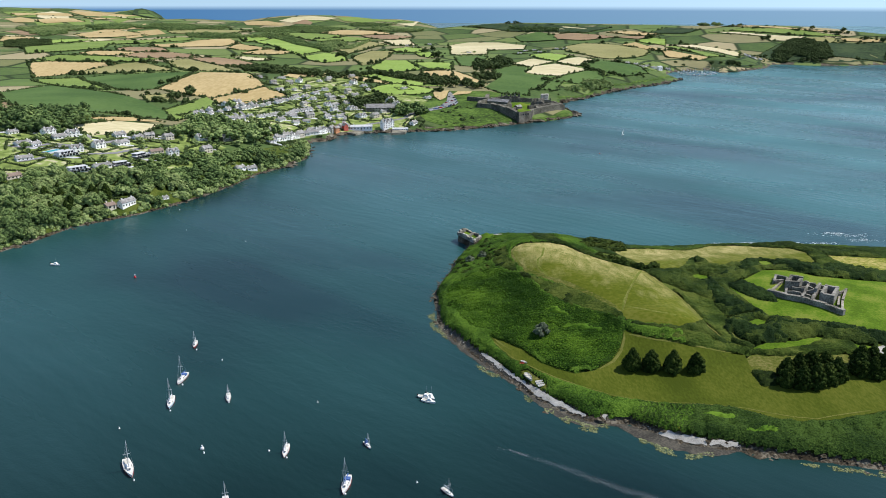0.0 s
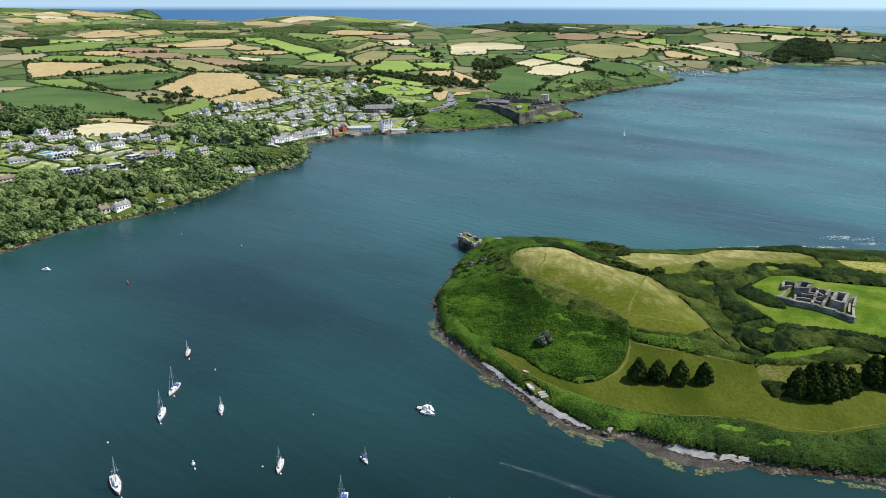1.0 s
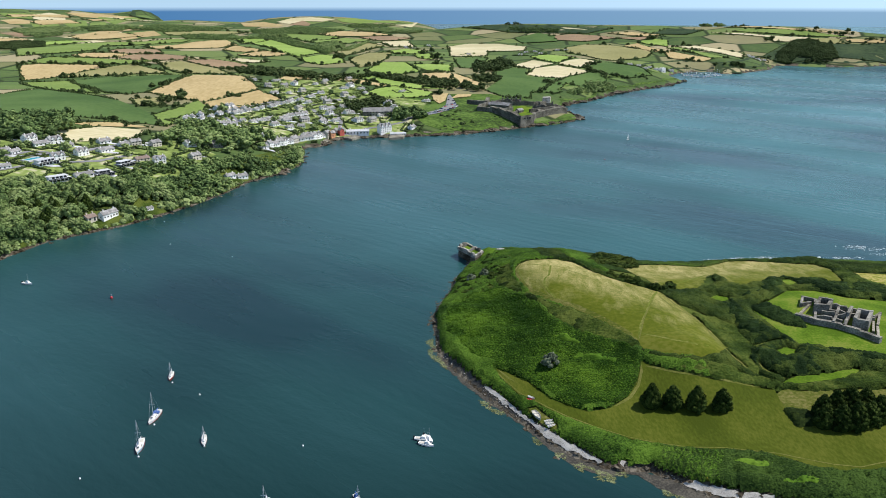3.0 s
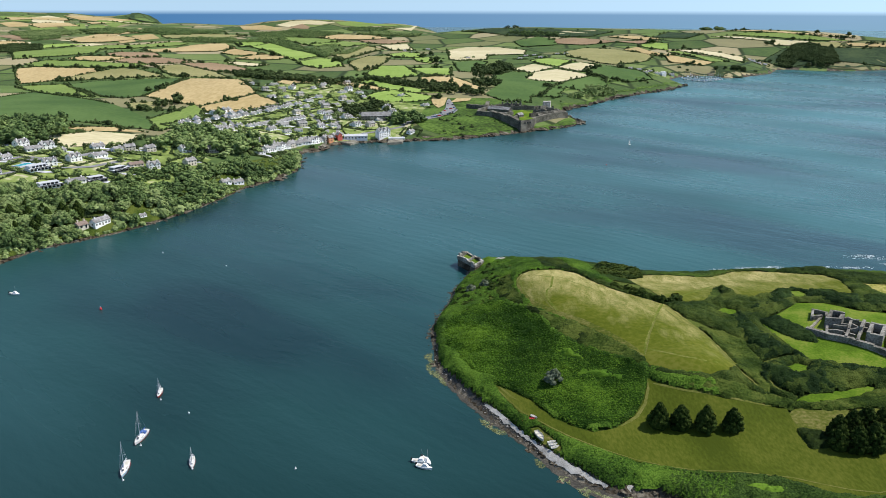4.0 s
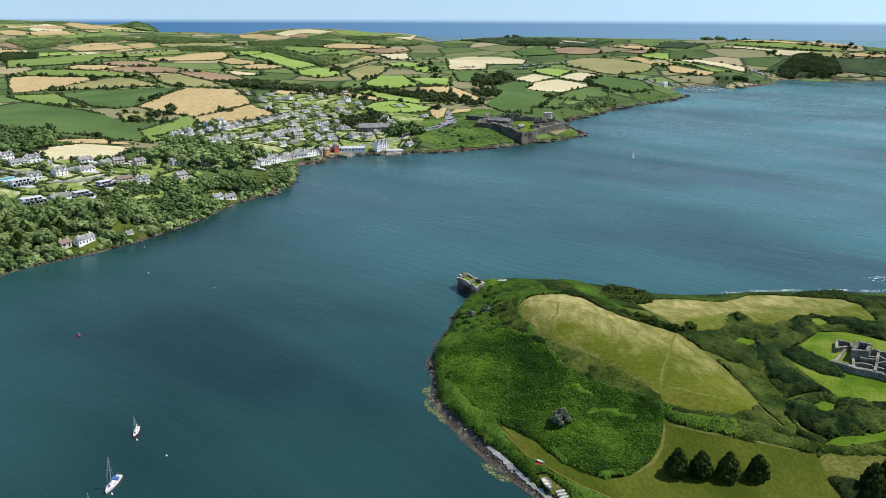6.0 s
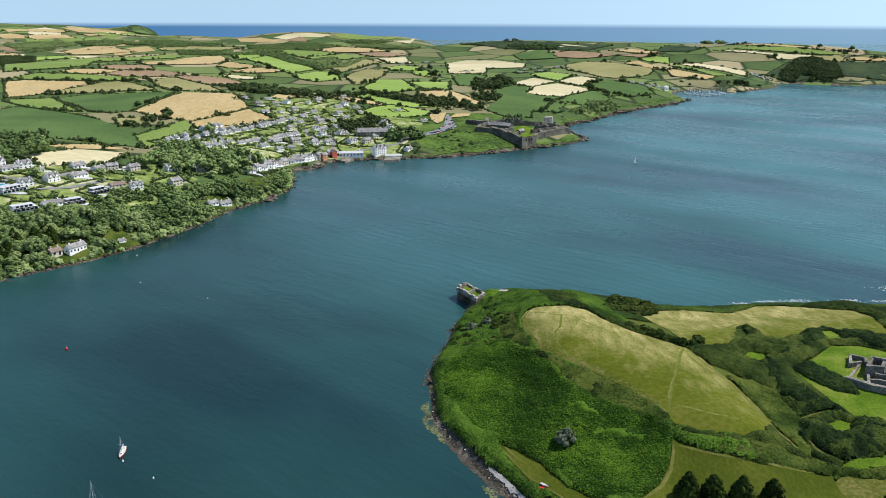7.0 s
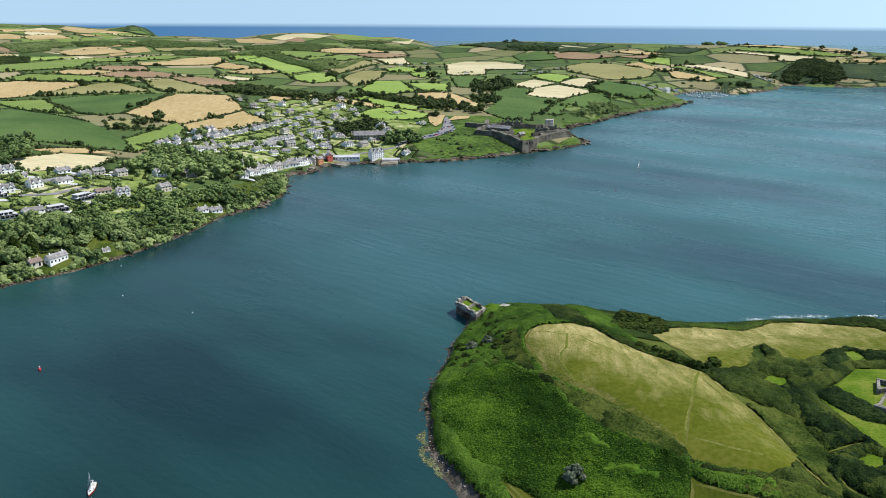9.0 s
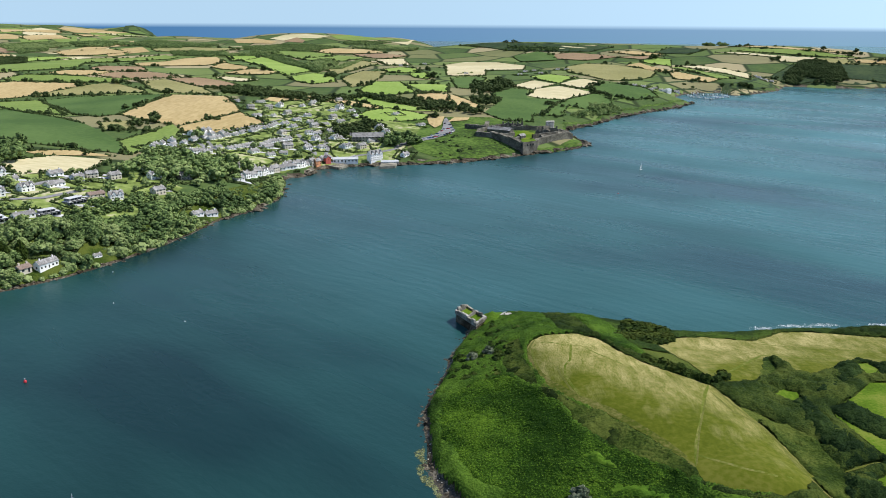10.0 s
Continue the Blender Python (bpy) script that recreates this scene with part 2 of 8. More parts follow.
    bmp.inputs["Strength"].default_value, bmp.inputs["Distance"].default_value = 0.5, 0.10
    calm = n.new("ShaderNodeMapRange")
    calm.inputs[1].default_value, calm.inputs[2].default_value = 0.42, 0.66
    l.new(patch, calm.inputs[0])
    gain = n.new("ShaderNodeMath")
    gain.operation = "MULTIPLY"
    l.new(swell.outputs["Fac"], gain.inputs[0])
    l.new(calm.outputs[0], gain.inputs[1])
    l.new(gain.outputs[0], bmp.inputs["Height"])
    l.new(last.outputs[0], bmp.inputs["Normal"])
    l.new(bmp.outputs[0], p.inputs["Normal"])
    return m


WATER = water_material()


def farmland():
    """Small far pastures, each with its own tint, under grass mottling."""
    m = mottled("farmland", [(0.040, 0.060, 0.015), (0.085, 0.125, 0.025), (0.150, 0.165, 0.050)], 0.02, 0.2)
    n, l = m.node_tree.nodes, m.node_tree.links
    p = n["Principled BSDF"]
    grass = p.inputs["Base Color"].links[0].from_socket
    geo = n.new("ShaderNodeNewGeometry")
    cell = n.new("ShaderNodeTexVoronoi")
    cell.voronoi_dimensions = "2D"
    cell.inputs["Scale"].default_value, cell.inputs["Randomness"].default_value = 1 / 110, 0.8
    l.new(geo.outputs["Position"], cell.inputs["Vector"])
    pick = n.new("ShaderNodeSeparateColor")
    l.new(cell.outputs["Color"], pick.inputs[0])
    ramp = n.new("ShaderNodeValToRGB")
    ramp.color_ramp.interpolation = "CONSTANT"
    e = ramp.color_ramp.elements
    tints = [(0.052, 0.09, 0.034), (0.12, 0.18, 0.06), (0.08, 0.125, 0.045), (0.25, 0.22, 0.13), (0.06, 0.10, 0.038), (0.40, 0.33, 0.21), (0.15, 0.20, 0.07), (0.18, 0.18, 0.09)]
    while len(e) < len(tints):
        e.new(0.5)
    for i, c in enumerate(tints):
        e[i].position, e[i].color = i / len(tints), (*c, 1)
    l.new(pick.outputs[0], ramp.inputs[0])
    mix = n.new("ShaderNodeMix")
    mix.data_type = "RGBA"
    mix.inputs["Factor"].default_value = 0.3
    l.new(ramp.outputs[0], mix.inputs[6])
    l.new(grass, mix.inputs[7])
    # hedges between them
    rows = n.new("ShaderNodeTexVoronoi")
    rows.voronoi_dimensions, rows.feature = "2D", "DISTANCE_TO_EDGE"
    rows.inputs["Scale"].default_value, rows.inputs["Randomness"].default_value = 1 / 110, 0.8
    l.new(geo.outputs["Position"], rows.inputs["Vector"])
    green = n.new("ShaderNodeMapRange")
    green.inputs[1].default_value, green.inputs[2].default_value = 0.02, 0.06
    l.new(rows.outputs["Distance"], green.inputs[0])
    hedged = n.new("ShaderNodeMix")
    hedged.data_type = "RGBA"
    l.new(green.outputs[0], hedged.inputs["Factor"])
    hedged.inputs[6].default_value = (0.030, 0.046, 0.018, 1)
    l.new(mix.outputs[2], hedged.inputs[7])
    l.new(hedged.outputs[2], p.inputs["Base Color"])
    return m


ROUGH_LAND = farmland()
GARDEN = mottled("garden_lawn", [(0.0950, 0.1250, 0.0360), (0.1450, 0.1950, 0.0520), (0.2150, 0.2700, 0.0800), (0.4100, 0.3850, 0.2500)], 0.03, 0.16, bump=0.3)
PASTURE = mottled("pasture", [(0.1300, 0.1900, 0.0470), (0.1850, 0.2500, 0.0680)], 0.012, 0.25, bump=0.2)
BRIGHT = mottled("bright_pasture", [(0.1850, 0.2750, 0.0580), (0.2600, 0.3500, 0.0920)], 0.012, 0.25, bump=0.2)
DARK = mottled("dark_pasture", [(0.0570, 0.1020, 0.0300), (0.0900, 0.1450, 0.0440)], 0.012, 0.25, bump=0.2, grain=0.5)
TAN = mottled("ripe_barley", [(0.3400, 0.2600, 0.1210), (0.4600, 0.3550, 0.1815)], 0.010, 0.3, bump=0.2, stretch=(1.0, 0.25, 1.0, 30))
CREAM = mottled("cut_straw", [(0.4200, 0.3750, 0.2185), (0.5600, 0.5000, 0.3220)], 0.010, 0.3, bump=0.2, stretch=(0.3, 1.0, 1.0, 20))
BROWN = mottled("stubble", [(0.2200, 0.1540, 0.0950), (0.3080, 0.2200, 0.1307)], 0.010, 0.3, bump=0.2)
OLIVE = mottled("dry_pasture", [(0.1950, 0.1900, 0.0760), (0.2850, 0.2650, 0.1180)], 0.010, 0.25, bump=0.2)
DRY = mottled("dry_long_grass", [(0.085, 0.12, 0.008), (0.14, 0.165, 0.016), (0.25, 0.23, 0.06), (0.36, 0.31, 0.12)], 0.03, 0.6, bump=0.5, depth=0.4)
MOWN = mottled("mown_grass", [(0.0400, 0.0560, 0.0056), (0.0570, 0.0750, 0.0078), (0.0880, 0.1010, 0.0140)], 0.05, 1.3, bump=0.3, stretch=(1.0, 0.45, 1.0, 25), grain=0.5)
LAWN = mottled("fort_lawn", [(0.0560, 0.1040, 0.0075), (0.0860, 0.1500, 0.0115), (0.1500, 0.1850, 0.0290)], 0.09, 1.2, bump=0.3, grain=0.55)
BRACKEN = mottled("bracken", [(0.0120, 0.0340, 0.0040), (0.0400, 0.0900, 0.0085), (0.0960, 0.1720, 0.0150)], 0.055, 1.5, bump=1.0, depth=0.6, islands=0.24, grain=0.6)
SCRUB = mottled("scrub", [(0.0130, 0.0260, 0.0065), (0.0300, 0.0510, 0.0100), (0.0680, 0.0900, 0.0180)], 0.08, 1.9, bump=1.0, depth=0.6, islands=0.20, grain=0.6)
THORN = mottled("thorn_hedge", [(0.0090, 0.0210, 0.0065), (0.0170, 0.0350, 0.0090), (0.0360, 0.0620, 0.0155)], 0.08, 1.9, bump=1.0, depth=0.6, islands=0.16, grain=0.6)
BRACKEN_BROWN = mottled("browned_heather", [(0.0120, 0.0220, 0.0050), (0.0280, 0.0450, 0.0085), (0.0520, 0.0780, 0.0130)], 0.10, 0.9, bump=0.8, depth=0.5, islands=0.18, grain=0.5)
SWATH = mottled("mown_swath", [(0.0760, 0.1080, 0.0120), (0.1080, 0.1300, 0.0200), (0.1700, 0.1700, 0.0480)], 0.09, 0.9, bump=0.3, depth=0.2)
ROCK = mottled("shore_rock", [(0.03, 0.024, 0.016), (0.07, 0.058, 0.042), (0.18, 0.16, 0.125)], 0.12, 1.2, bump=0.8, depth=0.4)
HEATH = mottled("heath_scrub", [(0.0160, 0.0310, 0.0055), (0.0380, 0.0620, 0.0100), (0.0800, 0.1020, 0.0200)], 0.09, 1.2, bump=1.0, depth=0.5, islands=0.18, grain=0.55)
GREENERY = mottled("young_scrub", [(0.0150, 0.0360, 0.0062), (0.0380, 0.0830, 0.0100), (0.0830, 0.1520, 0.0180)], 0.06, 1.7, bump=1.0, depth=0.6, islands=0.20, grain=0.6)
LEAVES = mottled("broad_leaves", [(0.0680, 0.1060, 0.0380), (0.1180, 0.1760, 0.0580), (0.1750, 0.2380, 0.0820), (0.2250, 0.2800, 0.1100)], 0.05, 0.5, bump=0.6, depth=0.4, islands=0.20, objects=0.28)
# Bramble's own grey-green, with the bank's shade put into its darker colour
BANK_SCRUB = mottled("shore_bramble", [(0.0080, 0.0205, 0.0052), (0.0195, 0.0415, 0.0083), (0.0440, 0.0790, 0.0145)], 0.06, 1.7, bump=1.0, depth=0.6, islands=0.24, grain=0.6)
PINE = mottled("dark_conifer", [(0.0122, 0.0245, 0.0050), (0.0245, 0.0432, 0.0079), (0.0540, 0.0778, 0.0158)], 0.1, 1.2, bump=0.6, depth=0.3, islands=0.3)
HEDGE = mottled("hedge_leaves", [(0.0276, 0.0437, 0.0158), (0.0494, 0.0736, 0.0245), (0.0862, 0.1150, 0.0431)], 0.03, 0.5, bump=0.6, depth=0.4, islands=0.25)
WET = mottled("wet_shingle", [(0.035, 0.034, 0.030), (0.060, 0.056, 0.048), (0.095, 0.088, 0.072)], 0.2, 1.6, rough=0.5, bump=0.6, depth=0.1)
BRAMBLE = mottled("bramble", [(0.0152, 0.0303, 0.0076), (0.0266, 0.0494, 0.0102), (0.0538, 0.0918, 0.0140)], 0.05, 0.8, bump=0.8, depth=0.5, islands=0.15, grain=0.35)
STRAWS = mottled("straw_blades", [(0.0900, 0.1080, 0.0160), (0.1250, 0.1350, 0.0260), (0.1800, 0.1750, 0.0500)], 0.06, 0.9, bump=0, islands=0.2)
FRESH = mottled("fresh_bracken", [(0.050, 0.110, 0.011), (0.074, 0.146, 0.014), (0.105, 0.185, 0.019)], 0.06, 0.8, bump=0.8, depth=0.5, islands=0.15, grain=0.4)
GORSE = mottled("gorse", [(0.0630, 0.0840, 0.0105), (0.1050, 0.1190, 0.0140), (0.1540, 0.1470, 0.0210)], 0.1, 1.0, bump=0.6, islands=0.3)
DRY_TUFTS = mottled("straw_tussocks", [(0.0585, 0.0780, 0.0094), (0.1014, 0.1092, 0.0234), (0.1638, 0.1482, 0.0507)], 0.06, 0.9, bump=0.6, depth=0.4)
HILLSIDE = mottled("rough_hillside", [(0.0281, 0.0484, 0.0140), (0.0597, 0.1053, 0.0206), (0.1053, 0.1677, 0.0356)], 0.035, 0.3, bump=0.6, depth=0.5)
MOOR = mottled("hill_scrub", [(0.020, 0.036, 0.019), (0.034, 0.056, 0.025), (0.056, 0.080, 0.034)], 0.02, 0.2, bump=0.6, depth=0.5)
BARK = mottled("bark", [(0.05, 0.04, 0.03), (0.11, 0.09, 0.07)], 0.8, 5.0)
SHINGLE = mottled("pale_shingle", [(0.2400, 0.2300, 0.2080), (0.3700, 0.3520, 0.3230), (0.4700, 0.4520, 0.4150)], 0.3, 3.5, bump=0.6, depth=0.08)
KELP = mottled("kelp", [(0.0650, 0.0740, 0.0300), (0.1350, 0.1520, 0.0680), (0.2350, 0.2560, 0.1300)], 0.3, 1.5, rough=0.45, bump=0.6, depth=0.2, islands=0.3)
TRACK = mottled("worn_track", [(0.0850, 0.1000, 0.0170), (0.1450, 0.1450, 0.0420)], 0.1, 1.2)
ASPHALT = mottled("grey_asphalt", [(0.16, 0.16, 0.165), (0.24, 0.24, 0.245)], 0.1, 1.0)
WHITE = mottled("white_render", [(0.8000, 0.7900, 0.7650), (0.9000, 0.8900, 0.8700)], 0.2, 1.5, bump=0.1, depth=0.02)
CREAMY = mottled("cream_render", [(0.52, 0.47, 0.38), (0.64, 0.59, 0.50)], 0.2, 1.5, bump=0.1, depth=0.02)
ORANGE = mottled("orange_render", [(0.5800, 0.2600, 0.1300), (0.6800, 0.3400, 0.1900)], 0.2, 1.5, bump=0.1, depth=0.02)
RED = mottled("red_render", [(0.5200, 0.1200, 0.0900), (0.6200, 0.1700, 0.1300)], 0.2, 1.5, bump=0.1, depth=0.02)
RUIN = mottled("ruin_stone", [(0.0900, 0.0860, 0.0740), (0.1850, 0.1760, 0.1540), (0.3050, 0.2920, 0.2620)], 0.15, 1.5, bump=0.6, depth=0.15)
SLATE = mottled("grey_slate", [(0.1350, 0.1310, 0.1280), (0.2250, 0.2190, 0.2130), (0.3500, 0.3420, 0.3350)], 0.3, 2.5, rough=0.6, bump=0.4, depth=0.05)
TILE = mottled("brown_roof_tile", [(0.16, 0.12, 0.10), (0.26, 0.20, 0.17)], 0.3, 2.5, rough=0.7, bump=0.4, depth=0.05)
PALE_ROOF = mottled("pale_membrane", [(0.42, 0.43, 0.45), (0.55, 0.56, 0.58)], 0.2, 1.0, rough=0.5)
GLASS = material("dark_window_glass", 0.08, 0.6)[0]
GLASS.node_tree.nodes["Principled BSDF"].inputs["Base Color"].default_value = (0.02, 0.025, 0.03, 1)
STONE = mottled("fort_stone", [(0.1121, 0.1046, 0.0852), (0.2242, 0.2093, 0.1676), (0.3737, 0.3513, 0.2840)], 0.15, 1.5, bump=0.6, depth=0.15)


FORT_STONE = mottled("old_fort_stone", [(0.0620, 0.0580, 0.0480), (0.1250, 0.1170, 0.0960), (0.2200, 0.2080, 0.1720)], 0.12, 1.2, bump=0.6, depth=0.15)


# Building helpers
def part(name, bm, mat, parent=None, label=""):
    me = bpy.data.meshes.new(name)
    bm.to_mesh(me)
    bm.free()
    me.materials.append(mat)
    ob = new(name, me)
    ob.parent = parent
    return tagged(ob, label) if label else ob


def sheet(name, verts, faces, mat, parent=None, smooth=True):
    """One mesh from arrays of corners and faces."""
    me = bpy.data.meshes.new(name)
    me.from_pydata([tuple(v) for v in verts], [], [tuple(f) for f in faces])
    me.materials.append(mat)
    if smooth:
        me.polygons.foreach_set("use_smooth", [True] * len(me.polygons))
    ob = new(name, me)
    ob.parent = parent
    return ob


def grid_faces(nu, nv):
    i = np.arange(nu - 1)[:, None] * nv + np.arange(nv - 1)[None, :]
    return np.stack([i, i + nv, i + nv + 1, i + 1], -1).reshape(-1, 4)


# The large structure: water, mainland, headland
r = np.concatenate([[0], np.geomspace(60, 4990, 60)])
a = np.radians(np.linspace(0, 360, 73))
rr, aa = np.meshgrid(r, a, indexing="ij")
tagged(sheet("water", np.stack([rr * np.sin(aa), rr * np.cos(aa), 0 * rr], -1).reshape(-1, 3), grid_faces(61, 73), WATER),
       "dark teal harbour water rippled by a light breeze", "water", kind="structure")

r, a = np.geomspace(240, 4980, 330), np.radians(np.linspace(-82, 58, 520))
rr, aa = np.meshgrid(r, a, indexing="ij")
xx, yy = rr * np.sin(aa), rr * np.cos(aa)
zz = height_mainland(xx, yy)
v = np.stack([xx, yy, zz], -1).reshape(-1, 3)
f = grid_faces(330, 520)
f = f[(zz.reshape(-1)[f] > -2.5).any(1)]
land = sheet("ground", v, f, ROUGH_LAND)
land.data.materials.append(ROCK)
land.data.polygons.foreach_set("material_index", (zz.reshape(-1)[f].mean(1) < 2.0).astype(int))
tagged(land, "rolling green farmland above a rocky coast", "ground", kind="structure")

gx, gy = np.arange(-25, 440, 1.6), np.arange(130, 425, 1.6)
xx, yy = np.meshgrid(gx, gy, indexing="ij")
zz = height_peninsula(xx, yy)
v = np.stack([xx, yy, zz], -1).reshape(-1, 3)
f = grid_faces(len(gx), len(gy))
f = f[(zz.reshape(-1)[f] > -2.5).any(1)]
headland = sheet("ground", v, f, HEATH)
headland.data.materials.append(ROCK)
headland.data.polygons.foreach_set("material_index", (zz.reshape(-1)[f].mean(1) < 1.7).astype(int))
tagged(headland, "low grassy headland covered in scrub", "ground", kind="structure")


def drape(name, outline, mat, lift, step, label="", category="", shape=height, bumps=None):
    """A patch of ground cover over the land inside outline, with points every step metres."""
    bm = bmesh.new()
    bm.faces.new([bm.verts.new((x, y, 0)) for x, y in outline])
    bmesh.ops.triangulate(bm, faces=bm.faces[:])
    for _ in range(9):
        long = [e for e in bm.edges if e.calc_length() > step * (1 + max(0, e.verts[0].co.y - 600) / 500)]
        if not long:
            break
        bmesh.ops.subdivide_edges(bm, edges=long, cuts=1, use_grid_fill=False)
        bmesh.ops.triangulate(bm, faces=[q for q in bm.faces if len(q.verts) > 3])
    x, y = np.array([q.co.x for q in bm.verts]), np.array([q.co.y for q in bm.verts])
    z = shape(x, y) + lift * (1 + np.maximum(0, y - 500) / 400)
    if bumps:
        z = z + bumps(x, y)
    for q, h in zip(bm.verts, z):
        q.co.z = h
    for q in bm.faces:
        q.smooth = True
        if q.normal.z < 0:
            q.normal_flip()
    ob = part(name, bm, mat)
    return tagged(ob, label, category)


def field(outline, mat, label):
    return drape("field", outline, mat, 0.35, 25.0, label, "field", height_mainland)


def strip(name, line, width, mat, label, category, shape, lift, parent=None):
    pts = []
    for (ax, ay), (bx, by) in zip(line, line[1:]):
        n = max(1, int(math.dist((ax, ay), (bx, by)) / (2.0 + ay / 300)))
        pts += [(ax + (bx - ax) * k / n, ay + (by - ay) * k / n) for k in range(n)]
    pts.append(line[-1])
    p = np.array(pts)
    d = np.gradient(p, axis=0)
    d /= np.linalg.norm(d, axis=1)[:, None] + 1e-9
    sway = np.random.default_rng(len(p)).uniform(0.6, 1.3, (len(p) + 4, 1))
    sway = (sway[:-4] + sway[1:-3] + sway[2:-2] + sway[3:-1] + sway[4:]) / 5
    sway[[0, -1]] *= 0.3
    side = np.column_stack([-d[:, 1], d[:, 0]]) * width / 2 * sway
    q = np.stack([p + side, p - side], 1).reshape(-1, 2)
    v = np.column_stack([q, shape(q[:, 0], q[:, 1]) + lift])
    f = [[2 * k, 2 * k + 1, 2 * k + 3, 2 * k + 2] for k in range(len(p) - 1)]
    if parent:
        return sheet(name, v, f, mat, parent)
    return tagged(sheet(name, v, f, mat), label, category, kind="structure")


